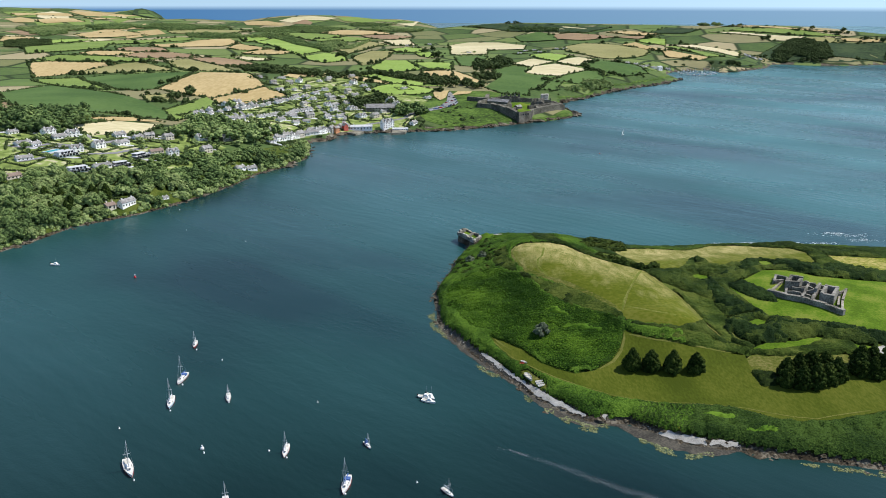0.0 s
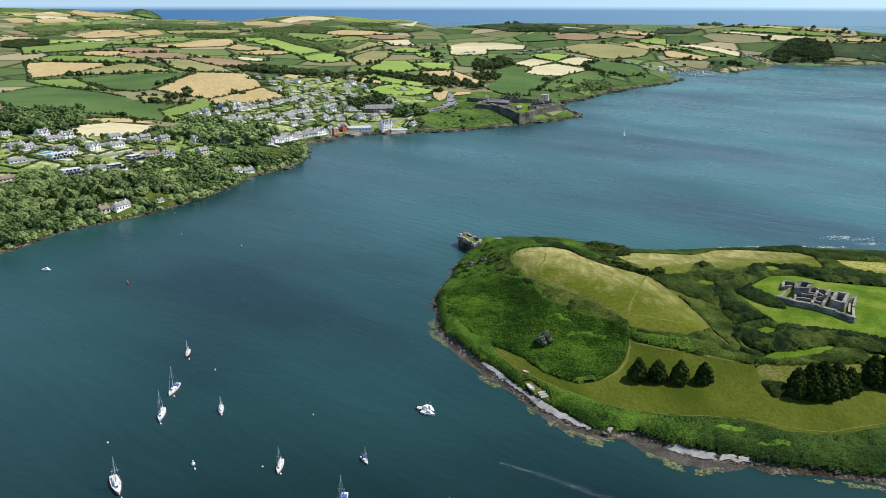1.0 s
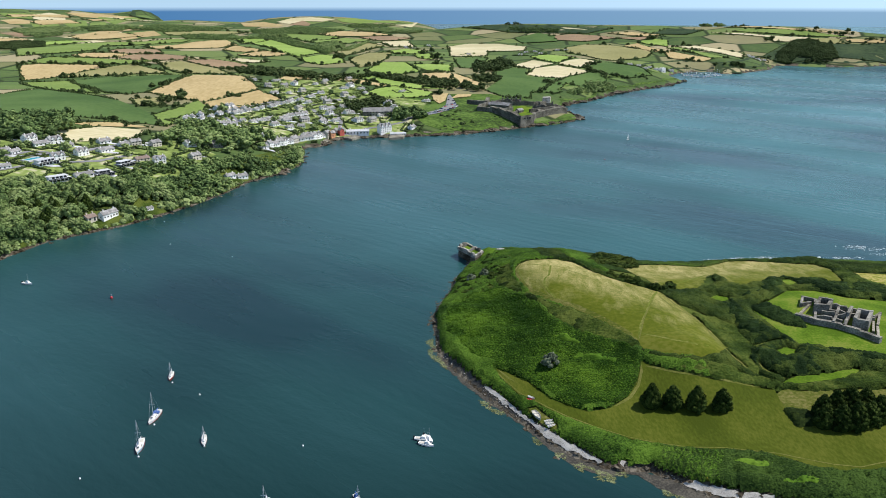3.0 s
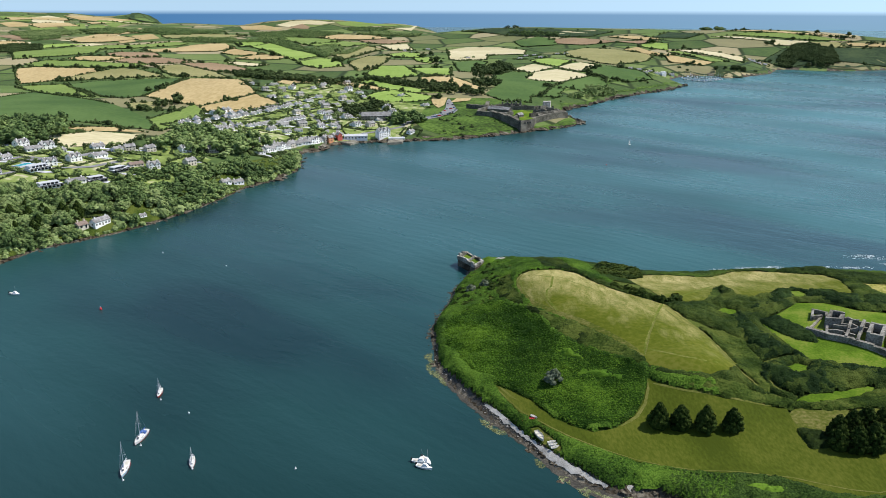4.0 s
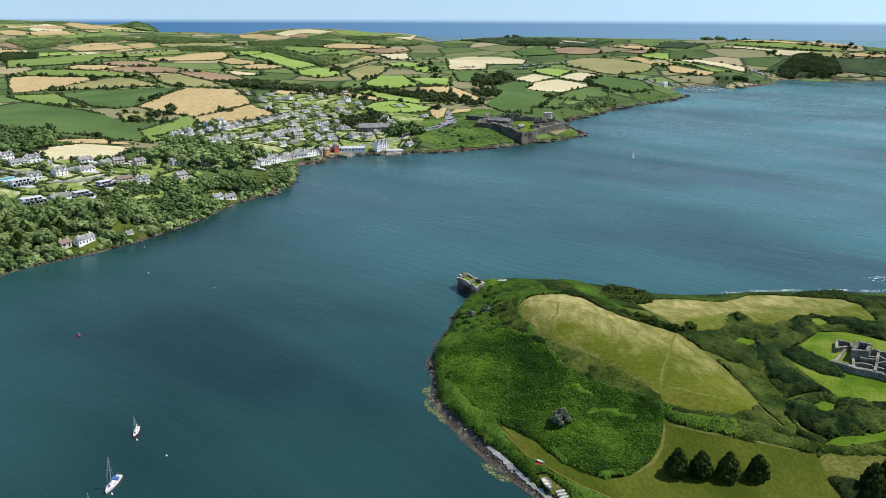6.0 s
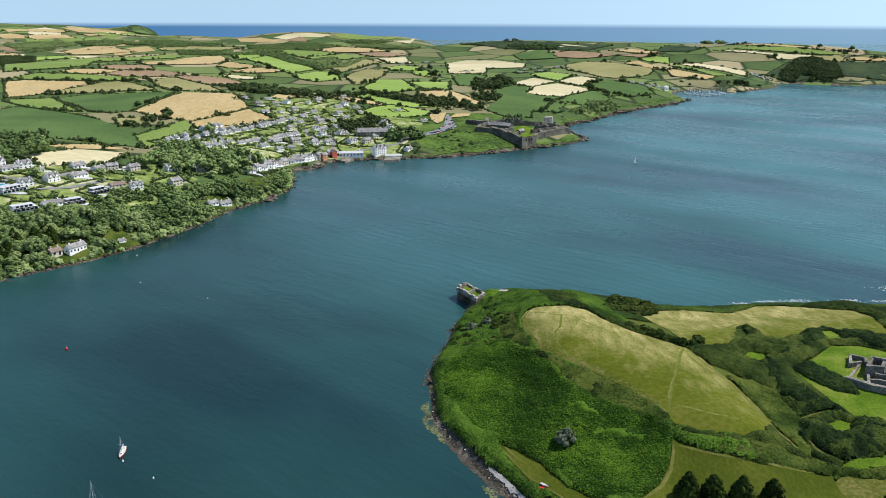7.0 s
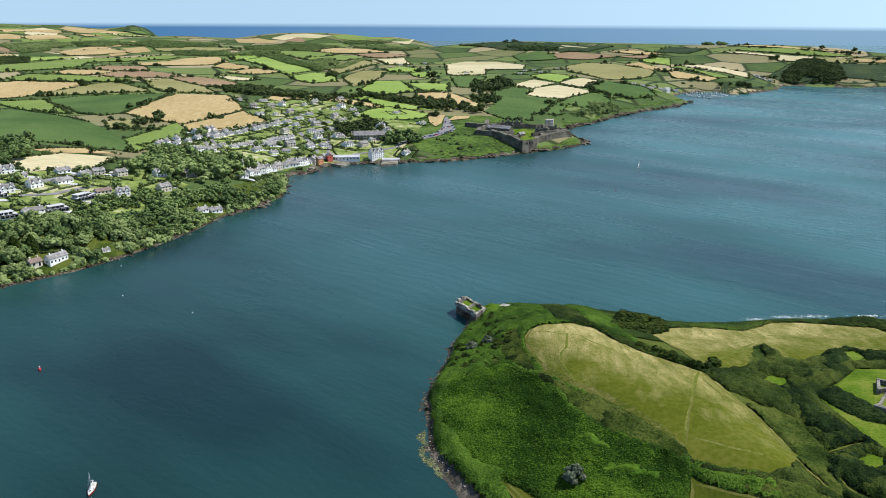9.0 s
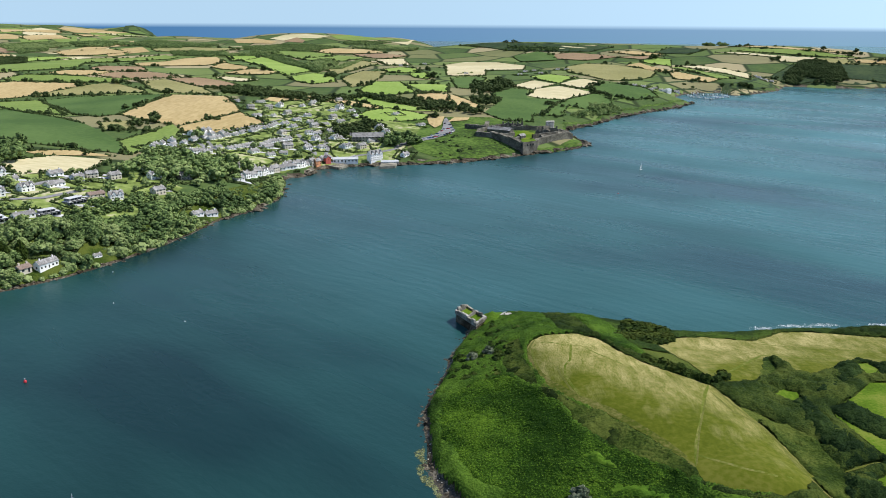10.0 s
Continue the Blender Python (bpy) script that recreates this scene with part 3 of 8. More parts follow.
# Fields of the far shore
FIELD_LIST = [
    (TAN, "tan field of ripe barley behind dark hedges", [
        [(-318.9, 882.9), (-331.7, 1012.8), (-347.6, 1111.4), (-257.9, 1051.9), (-209.8, 927.0), (-243.6, 828.1), (-287.7, 845.4)],
        [(-241.6, 820.9), (-208.3, 920.0), (-174.6, 886.3), (-202.4, 816.3), (-224.6, 790.7)],
        [(-296.2, 645.0), (-266.5, 664.0), (-235.9, 658.0), (-279.3, 637.5)],
        [(-978.4, 2130.8), (-896.2, 2245.9), (-784.5, 2131.9), (-903.2, 2026.4)],
        [(-1138.2, 2066.2), (-1018.3, 2001.3), (-970.3, 1918.2), (-1052.5, 1907.5)],
    ]),
    (TAN, "tan stubble field far inland", [
        [(-1627.2, 3218.7), (-1544.4, 3383.0), (-1413.1, 3189.1), (-1497.6, 3042.0)],
        [(-1731.1, 3914.9), (-1561.7, 4115.5), (-1453.2, 3971.5), (-1481.0, 3454.1)],
        [(-2036.2, 3826.7), (-1917.8, 4148.1), (-1821.0, 3994.9), (-1879.4, 3575.0)],
    ]),
    (MOOR, "dark green scrubby hillside", [
        [(672.0, 1711.5), (763.4, 1821.5), (885.5, 1809.1), (986.9, 1789.9), (934.9, 1684.1), (725.3, 1690.7), (697.2, 1696.7)],
        [(61.1, 2470.9), (193.9, 2405.8), (288.8, 2357.1), (459.3, 2223.3), (388.1, 2168.7), (185.6, 2295.9)],
        [(593.5, 2145.2), (658.7, 2065.5), (598.1, 2005.1), (526.9, 2057.1)],
    ]),
    (BRIGHT, "bright green meadow among hedges", [
        [(-954.0, 1871.6), (-908.3, 1974.8), (-853.2, 1974.9), (-889.7, 1793.6)],
    ]),
    (CREAM, "pale straw-coloured cut field between hedges", [
        [(-293.8, 602.5), (-271.1, 639.9), (-232.1, 646.8), (-236.4, 607.1), (-265.0, 582.1)],
        [(-1799.9, 4281.4), (-1589.0, 4356.1), (-1334.3, 4129.5), (-1568.1, 4213.2)],
    ]),
    (BROWN, "brown stubble field on the hillside", [
        [(-420.5, 745.4), (-370.4, 681.0), (-348.8, 648.3), (-357.0, 629.0)],
    ]),
    (OLIVE, "dry olive pasture with worn patches", [
        [(-314.1, 818.7), (-286.3, 841.1), (-273.6, 785.2), (-291.3, 775.1)],
    ]),
    (DARK, "dark green pasture enclosed by hedges", [
        [(-482.2, 857.2), (-484.0, 974.5), (-320.8, 805.5), (-258.4, 723.9), (-230.8, 671.1), (-309.6, 675.7), (-348.8, 648.3), (-394.8, 698.6)],
    ]),
    (PASTURE, "green grazed pasture between hedges", [
        [(-550.7, 1057.8), (-499.7, 1087.3), (-371.6, 880.1), (-455.1, 943.0)],
        [(-258.4, 723.9), (-250.8, 832.6), (-233.2, 801.2), (-223.0, 754.4), (-230.8, 671.1)],
    ]),
    (BRIGHT, "bright green pasture on the hillside", [
    ]),
    (BRIGHT, "bright green pasture between dark hedges", [
        [(-541.2, 2139.5), (-532.5, 2256.1), (-453.9, 2113.9), (-459.2, 1962.5), (-486.9, 1960.6)],
        [(-459.2, 1962.5), (-446.8, 2128.1), (-363.7, 2006.1), (-233.6, 1554.1), (-265.7, 1481.9), (-306.3, 1563.3)],
        [(-259.6, 1457.0), (-223.8, 1512.6), (-182.8, 1474.0), (-165.3, 1370.8), (-200.8, 1353.9), (-229.9, 1392.6)],
        [(-115.7, 1227.3), (-100.8, 1368.5), (-61.1, 1363.8), (-33.4, 1193.1), (-65.8, 1155.4), (-91.7, 1165.6)],
        [(-110.8, 1612.3), (-75.1, 1679.3), (-29.6, 1610.4), (-43.5, 1554.1), (-88.2, 1553.1)],
        [(-49.7, 1320.7), (-18.1, 1335.8), (15.2, 1325.2), (13.7, 1197.5), (-22.2, 1208.4)],
        [(-54.0, 1534.4), (-24.8, 1552.7), (-9.5, 1493.0), (-19.5, 1436.9), (-44.8, 1475.4)],
        [(-130.0, 1132.0), (-116.9, 1164.6), (-67.0, 1083.6), (-14.0, 1031.0), (5.8, 1019.2), (-38.6, 1020.4), (-63.7, 1029.2), (-104.1, 1088.8)],
        [(-96.8, 960.6), (-79.5, 1008.2), (-58.8, 1030.6), (-11.2, 997.7), (-13.3, 972.8), (-50.0, 953.9), (-73.0, 952.5)],
        [(155.2, 1438.8), (198.9, 1508.3), (234.2, 1435.3), (190.4, 1344.0), (162.9, 1385.7)],
        [(466.0, 1947.0), (505.1, 1974.3), (535.4, 1939.8), (508.0, 1836.9), (478.2, 1902.0)],
    ]),
    (PASTURE, "green grazed pasture between hedges", [
        [(-481.3, 2269.0), (-453.0, 2469.7), (-385.1, 2488.4), (-302.7, 2400.4), (-305.2, 2135.7), (-343.7, 2059.8), (-423.5, 2249.7)],
        [(-343.7, 2059.8), (-305.2, 2135.7), (-285.7, 2354.3), (-202.9, 2248.9), (-222.2, 1987.5), (-259.0, 1942.0), (-298.6, 1988.9)],
        [(498.4, 1809.3), (525.7, 1813.8), (552.8, 1681.6), (568.9, 1622.1), (528.8, 1594.9)],
        [(712.6, 2006.7), (750.6, 2020.3), (817.1, 1971.6), (892.2, 1889.0), (928.9, 1852.2), (846.6, 1886.5)],
    ]),
    (OLIVE, "dry olive pasture with worn patches", [
        [(-211.2, 1581.9), (-194.2, 1699.7), (-183.7, 2035.3), (-131.2, 1845.0), (-159.0, 1591.7), (-178.0, 1493.5)],
        [(-164.5, 1437.5), (-141.7, 1568.8), (-96.9, 1574.9), (-99.5, 1445.1), (-112.0, 1306.2), (-131.4, 1280.5)],
        [(277.3, 1837.0), (343.2, 1963.0), (402.7, 1888.7), (433.3, 1672.6), (399.3, 1583.2), (296.4, 1451.5), (277.0, 1460.7), (255.8, 1666.7)],
        [(840.3, 1871.2), (898.1, 1851.7), (894.1, 1809.1), (859.3, 1813.3), (845.9, 1842.7)],
    ]),
    (TAN, "tan field of ripe barley behind dark hedges", [
        [(-397.0, 2566.4), (-329.1, 2664.3), (-230.2, 2555.9), (-145.6, 2371.5), (-240.1, 2407.6), (-326.0, 2446.6)],
        [(-29.9, 1165.6), (-10.3, 1179.3), (13.4, 1168.5), (12.2, 1064.0), (-9.5, 1078.8), (-31.7, 1128.8)],
        [(-207.6, 1030.6), (-220.4, 1208.8), (-179.1, 1149.8), (-126.1, 1097.8), (-69.1, 1035.4), (-73.2, 1022.7), (-119.9, 1042.9), (-152.8, 1063.2), (-175.1, 1043.2), (-183.6, 1006.9)],
        [(419.5, 1882.8), (460.6, 1923.7), (473.0, 1714.6), (459.7, 1660.2), (423.9, 1683.2)],
        [(433.5, 2136.7), (490.2, 2118.0), (541.2, 2023.5), (516.9, 2002.8), (467.0, 2080.4)],
        [(-3.0, 1166.0), (19.4, 1161.8), (49.4, 1080.6), (58.2, 1050.1), (28.0, 1058.2), (-2.7, 1057.4)],
        [(459.7, 1697.4), (473.5, 1702.9), (494.5, 1635.7), (532.6, 1594.7), (502.5, 1571.3), (475.5, 1582.9), (441.6, 1585.2)],
        [(722.3, 2092.8), (782.4, 2054.8), (869.2, 1941.0), (947.0, 1872.6), (911.7, 1893.0), (842.3, 1942.4)],
        [(910.6, 1845.5), (991.0, 1815.3), (980.5, 1794.0), (907.2, 1823.4)],
    ]),
    (CREAM, "pale straw-coloured cut field between hedges", [
        [(-163.2, 2151.1), (-92.1, 2176.4), (-63.1, 1927.0), (-109.3, 1777.1)],
        [(13.9, 1985.8), (63.5, 2049.5), (140.7, 2028.2), (197.6, 1918.9), (183.3, 1821.1), (126.8, 1824.8), (102.9, 1790.2), (81.8, 1485.8), (28.3, 1485.1), (14.2, 1507.5)],
        [(113.7, 1315.1), (152.3, 1379.7), (182.4, 1332.6), (140.7, 1272.1)],
        [(124.1, 1198.9), (144.3, 1276.8), (185.9, 1311.3), (230.0, 1265.2), (171.1, 1182.3), (139.2, 1179.3)],
        [(188.8, 1332.5), (241.6, 1418.2), (266.7, 1370.7), (221.4, 1296.4)],
        [(267.5, 2290.3), (343.4, 2288.2), (397.8, 2224.9), (336.9, 2242.8), (275.8, 2268.1)],
        [(524.6, 1825.4), (569.9, 1831.1), (639.4, 1729.6), (608.7, 1644.3), (573.6, 1733.1)],
        [(661.5, 2010.2), (725.0, 1973.9), (771.8, 1924.9), (842.1, 1875.5), (803.3, 1845.4), (758.0, 1864.7), (769.1, 1905.6)],
    ]),
    (BROWN, "brown stubble field on the hillside", [
        [(-242.8, 2376.9), (-167.4, 2357.8), (-84.4, 2251.6), (-135.5, 2204.2), (-191.9, 2246.0)],
        [(286.9, 2183.8), (348.3, 2177.5), (411.1, 2098.3), (434.9, 2044.0), (356.3, 2039.7), (297.5, 2108.5)],
        [(434.9, 2044.0), (479.8, 2027.9), (533.2, 1992.4), (477.4, 1976.3)],
    ]),
    (DARK, "dark green pasture enclosed by hedges", [
        [(20.7, 1450.1), (66.4, 1460.4), (78.8, 1430.1), (51.4, 1261.6), (27.4, 1273.2)],
        [(73.7, 1203.4), (107.8, 1282.0), (131.4, 1270.9), (121.6, 1173.9), (167.3, 1176.0), (132.3, 1073.3), (112.6, 1034.1), (109.0, 999.6), (75.7, 977.5), (54.1, 1020.0), (77.5, 1109.0)],
        [(130.3, 1056.1), (148.3, 1116.5), (185.0, 1199.0), (230.2, 1257.7), (252.0, 1260.0), (244.1, 1202.4), (222.7, 1134.5), (211.3, 1133.0), (173.9, 1143.0), (152.3, 1066.4)],
        [(224.5, 1296.6), (277.8, 1376.5), (333.3, 1398.4), (336.4, 1303.0), (286.8, 1250.4), (248.7, 1258.5)],
        [(193.8, 2192.6), (262.2, 2242.2), (298.4, 2192.5), (294.9, 2089.2), (201.8, 2057.1)],
    ]),
    (MOOR, "dark heather moor along the sea ridge", [
        [(58.4, 2467.1), (145.8, 2453.9), (275.9, 2366.3), (256.3, 2287.5), (212.2, 2281.4), (129.7, 2370.4)],
    ]),
    (PASTURE, "long green pasture on the rolling farmland", [
        [(-880.9, 1675.6), (-840.6, 1731.0), (-840.1, 1910.4), (-805.3, 1981.8), (-731.8, 2001.0), (-669.8, 2060.3), (-625.7, 2017.7), (-626.4, 1969.1), (-705.3, 1929.5), (-765.6, 1870.7), (-622.9, 1475.9), (-649.5, 1427.3), (-685.3, 1403.3), (-715.3, 1371.5)],
        [(-664.7, 1309.4), (-652.1, 1354.9), (-595.7, 1350.3), (-519.9, 1340.4), (-481.6, 1357.9), (-491.4, 1301.3), (-539.5, 1282.1), (-593.4, 1287.7), (-642.8, 1283.6)],
    ]),
    (BROWN, "brown fallow field between thin hedges", [
        [(-598.3, 1464.3), (-601.5, 1532.5), (-565.8, 1617.2), (-515.0, 1504.3), (-534.2, 1449.4), (-582.6, 1438.2)],
        [(-550.0, 1370.6), (-542.0, 1420.0), (-506.5, 1480.2), (-466.0, 1476.9), (-442.9, 1435.3), (-476.4, 1368.5), (-518.9, 1349.3)],
        [(-448.6, 1408.8), (-410.7, 1456.6), (-362.2, 1420.8), (-326.5, 1372.6), (-300.1, 1318.8), (-356.8, 1306.8), (-408.2, 1360.2)],
    ]),
    (TAN, "tan field of ripe barley on the rolling farmland", [
        [(-628.1, 1381.2), (-619.5, 1413.6), (-578.9, 1429.3), (-547.1, 1420.9), (-541.8, 1384.1), (-572.3, 1358.6), (-610.0, 1361.7)],
        [(-651.4, 1251.6), (-630.6, 1276.3), (-535.6, 1273.0), (-515.8, 1266.2), (-521.8, 1222.0), (-536.3, 1166.5), (-544.0, 1120.0), (-563.1, 1086.6)],
        [(-676.5, 1852.3), (-612.7, 1887.2), (-598.8, 1966.3), (-576.3, 2026.6), (-544.2, 2059.9), (-459.8, 1830.6), (-473.2, 1720.4), (-556.7, 1719.6), (-598.9, 1692.3)],
        [(-447.0, 1659.6), (-459.5, 1801.5), (-350.2, 1617.7), (-363.7, 1591.2), (-411.6, 1610.0)],
        [(-389.4, 1544.9), (-372.2, 1582.1), (-345.1, 1604.6), (-295.9, 1547.1), (-299.1, 1511.4), (-345.5, 1513.2)],
    ]),
    (CREAM, "pale cut straw field beside trees", [
        [(-383.9, 1466.3), (-380.2, 1489.8), (-303.0, 1434.8), (-322.4, 1414.4), (-355.2, 1430.7)],
    ]),
    (OLIVE, "dry olive pasture between hedges", [
        [(-533.1, 1128.1), (-530.8, 1188.3), (-513.2, 1260.2), (-488.7, 1294.4), (-464.1, 1263.5), (-414.1, 1205.9), (-396.2, 1166.8), (-447.5, 1158.7), (-501.2, 1140.7)],
        [(-460.7, 1329.5), (-445.8, 1386.2), (-406.7, 1349.6), (-351.8, 1283.4), (-296.4, 1143.6), (-344.6, 1151.6), (-384.3, 1177.5), (-429.2, 1260.2)],
        [(-758.7, 2216.7), (-721.9, 2363.8), (-643.7, 2400.1), (-579.7, 2405.3), (-596.2, 2282.1), (-675.5, 2166.9), (-723.7, 2157.7)],
    ]),
    (DARK, "deep green pasture above the big barley field", [
        [(-496.6, 1080.3), (-470.6, 1122.8), (-411.5, 1125.5), (-356.2, 1117.4), (-334.8, 1088.4), (-323.3, 966.3), (-321.1, 883.9), (-334.7, 866.0), (-366.3, 885.9), (-417.3, 965.3)],
    ]),
]
for mat, label, outlines in FIELD_LIST:
    for outline in outlines:
        field(outline, mat, label)
# The village green, the dry ground by the car park
for outline, mat, label in (([(-12.7, 977.4), (7.1, 990.4), (3.0, 940.7), (-3.6, 922.8), (-10.1, 946.3)], TAN, "bare tan ground beside the car park"), ([(10.1, 957.9), (18.1, 984.2), (35.8, 985.6), (33.1, 970.3), (22.1, 963.9)], TAN, "bare tan ground above the fort")):
    drape("field", outline, mat, 0.45, 12.0, label, "field", height_mainland)
FAR_FIELDS = [
    (CREAM, "pale cut field on the far hills", [
        [(-2004.6, 3998.6), (-2023.6, 4207.8), (-1913.8, 4139.9), (-1566.1, 3394.0), (-1592.7, 3257.6), (-1692.3, 3380.8)],
        [(-964.2, 2066.5), (-946.3, 2161.9), (-889.2, 2269.1), (-865.4, 2180.0), (-904.1, 2063.9)],
        [(-897.2, 1951.2), (-862.6, 2023.6), (-827.1, 2007.4), (-846.4, 1909.1)],
        [(-1171.8, 2148.2), (-1073.8, 2058.8), (-1001.2, 1996.8), (-970.3, 1929.4), (-1022.5, 1923.0)],
        [(-611.0, 3009.0), (-569.7, 3080.4), (-501.4, 3112.4), (-403.6, 3099.4), (-445.1, 3027.5), (-515.6, 3018.1), (-555.2, 2957.9)],
        [(-184.4, 3132.3), (-122.0, 3261.5), (-40.9, 4655.8), (-116.5, 3112.1)],
    ]),
    (TAN, "tan field on the far hills", [
        [(-1966.9, 4258.3), (-1878.3, 4380.8), (-1729.1, 4421.4), (-1667.7, 4424.6), (-1710.9, 4267.4), (-1806.4, 4094.9)],
        [(-1752.7, 3238.4), (-1772.6, 3395.7), (-1635.9, 3243.0), (-1577.4, 3117.3), (-1623.7, 3064.0)],
        [(-977.1, 2105.4), (-1002.1, 2438.8), (-1206.5, 3279.3), (-852.3, 2348.0), (-897.5, 2305.0), (-931.1, 2162.7)],
        [(-845.2, 2224.2), (-806.9, 2282.3), (-739.8, 2148.2), (-775.7, 2105.0)],
        [(-845.2, 2128.1), (-834.8, 2196.4), (-778.5, 2084.9), (-802.4, 2043.1)],
        [(-763.2, 3085.9), (-663.2, 3033.9), (-572.8, 2938.7), (-586.6, 2901.1), (-721.4, 2971.3)],
    ]),
    (BROWN, "brown fallow field on the far hills", [
        [(-1305.5, 2394.8), (-1273.2, 2465.5), (-1070.2, 2151.7), (-1069.6, 2070.0)],
        [(-553.0, 2946.0), (-517.0, 3026.7), (-479.6, 2971.2), (-477.8, 2914.4)],
    ]),
    (PASTURE, "green pasture on the far hills", [
        [(-2123.8, 3913.1), (-2081.0, 4029.0), (-2004.2, 4007.3), (-1700.7, 3381.4), (-1869.9, 3534.2)],
        [(-1561.8, 3100.6), (-1513.9, 3204.6), (-1378.5, 2944.3), (-1465.5, 2920.4)],
        [(-1501.4, 3210.5), (-1496.6, 3427.5), (-1313.2, 3021.2), (-1280.8, 2821.7)],
        [(-1780.8, 4218.8), (-1667.7, 4424.6), (-1554.6, 4282.3), (-1316.3, 3280.0), (-1426.1, 3473.8)],
        [(-1421.2, 3289.1), (-1419.4, 3437.2), (-1216.8, 2961.3), (-1197.3, 2769.1)],
        [(-405.0, 3110.1), (-159.8, 3407.0), (-196.4, 3206.1), (-301.4, 3031.1), (-375.2, 3045.8)],
    ]),
]
drape("cliff", [(-1730.0, 4560.0), (-1705.0, 4605.0), (-1650.0, 4622.0), (-1600.0, 4605.0), (-1570.0, 4550.0), (-1598.8, 4420.0), (-1640.0, 4405.0), (-1700.0, 4440.0)], MOOR, 0.6, 25.0, "dark steep face of the far headland", "cliff", height_mainland)
for mat, label, outlines in FAR_FIELDS:
    for outline in outlines:
        drape("field", outline, mat, 0.2, 25.0, label, "field", height_mainland)
rim = SHORE_FORT[3:] + SHORE_RIGHT
back = []
for k, (x, y) in enumerate(rim):
    (ax, ay), (bx, by) = rim[max(0, k - 1)], rim[min(len(rim) - 1, k + 1)]
    long = math.dist((ax, ay), (bx, by))
    back.append((x - (by - ay) / long * (17 + y / 90), y + (bx - ax) / long * (17 + y / 90)))
for line, mat, label in ((back[:len(SHORE_FORT) - 3], HILLSIDE, "green scrubby cliff above the shore"), (back[len(SHORE_FORT) - 4:], MOOR, "dark scrubby cliff above the outer shore")):
    strip("cliff", line, 44.0, mat, label, "cliff", lambda x, y: np.maximum(height_mainland(x, y), 0.4), 0.45)
drape("field", [(-42.5, 957.6), (4.7, 988.5), (60.6, 996.0), (98.7, 956.8), (116.0, 932.6), (75.1, 876.1), (47.4, 877.3), (4.1, 862.9), (-22.2, 822.2), (-29.6, 869.9)], HILLSIDE, 0.06, 8.0, "rough green ground round the car park", "field", height_mainland)
SLOPE = [(-29.4, 835.6), (-17.6, 810.5), (-3.1, 801.5), (18.5, 805.5), (44.4, 818.4), (72.0, 840.0), (76.0, 850.7), (55.3, 874.9), (38.1, 884.2), (12.3, 880.8), (-10.9, 850.9)]
drape("field", SLOPE, HILLSIDE, 0.12, 6.0, "rough green hillside below the star fort", "field", height_mainland)



# Greenery: clumps of leaves over a ragged core, joined from a few patterns
rng = np.random.default_rng(4)


def ball(sub, ragged, seed):
    bm = bmesh.new()
    bmesh.ops.create_icosphere(bm, subdivisions=sub, radius=1.0)
    for q in bm.verts:
        q.co *= 1 + ragged * noise.noise(q.co * 1.7 + Vector((seed * 7.3, 0, 0)))
    bm.verts.index_update()
    v = np.array([q.co[:] for q in bm.verts])
    f = [[q.index for q in p.verts] for p in bm.faces]
    bm.free()
    return v, f


def leaf_shell(count, size, gen, squash=1.0):
    """Small leaf sprays, each a bent pair of triangles, standing off a unit ball."""
    d = gen.normal(size=(count, 3))
    d[:, 2] = np.abs(d[:, 2]) * squash - 0.25
    d /= np.linalg.norm(d, axis=1)[:, None]
    c = d * gen.uniform(0.86, 1.12, (count, 1))
    u = np.cross(d, gen.normal(size=(count, 3)))
    u /= np.linalg.norm(u, axis=1)[:, None]
    w = np.cross(d, u) + d * gen.normal(0, 0.5, (count, 1))
    s = size * gen.uniform(0.6, 1.3, (count, 1))
    v = np.stack([c + u * s, c + w * s, c - u * s + d * s * 0.4, c - w * s], 1).reshape(-1, 3)
    f = (np.arange(count)[:, None] * 4 + np.arange(4)).tolist()
    return v, f


def merged(pieces):
    vs, fs, k = [], [], 0
    for v, f in pieces:
        vs.append(v)
        fs += [[i + k for i in q] for q in f]
        k += len(v)
    return np.concatenate(vs), fs


def bush_pattern(seed, leaves=34, size=0.30, sub=2):
    gen = np.random.default_rng(seed)
    core, f = ball(sub, 0.55, seed)
    core = core * 0.92
    shell, g = leaf_shell(leaves, size, gen)
    return merged([(core, f), (shell, g)])


def crown_pattern(seed, lobes, leaves, tall=1.0, sub=2):
    """A crown one unit wide and tall, with lobes of leaves and gaps between them."""
    gen = np.random.default_rng(seed)
    pieces = []
    for k in range(lobes):
        ang, up = k * 2.4 + gen.uniform(-0.4, 0.4), (k + 0.5) / lobes
        out = 0.34 * math.sqrt(max(0.05, 1 - (up * 1.9 - 0.75) ** 2)) if lobes > 1 else 0
        rad = gen.uniform(0.12, 0.21) if lobes > 8 else gen.uniform(0.19, 0.28)
        core, f = ball(sub, 0.6, seed * 13 + k)
        shell, g = leaf_shell(leaves, 0.26 if leaves > 30 else 0.34, gen)
        v, f = merged([(core * 0.9, f), (shell, g)])
        v = v * rad * np.array([1, 1, 0.85]) + np.array([out * math.cos(ang), out * math.sin(ang), 0.32 + 0.52 * up * tall])
        pieces.append((v, f))
    return merged(pieces)


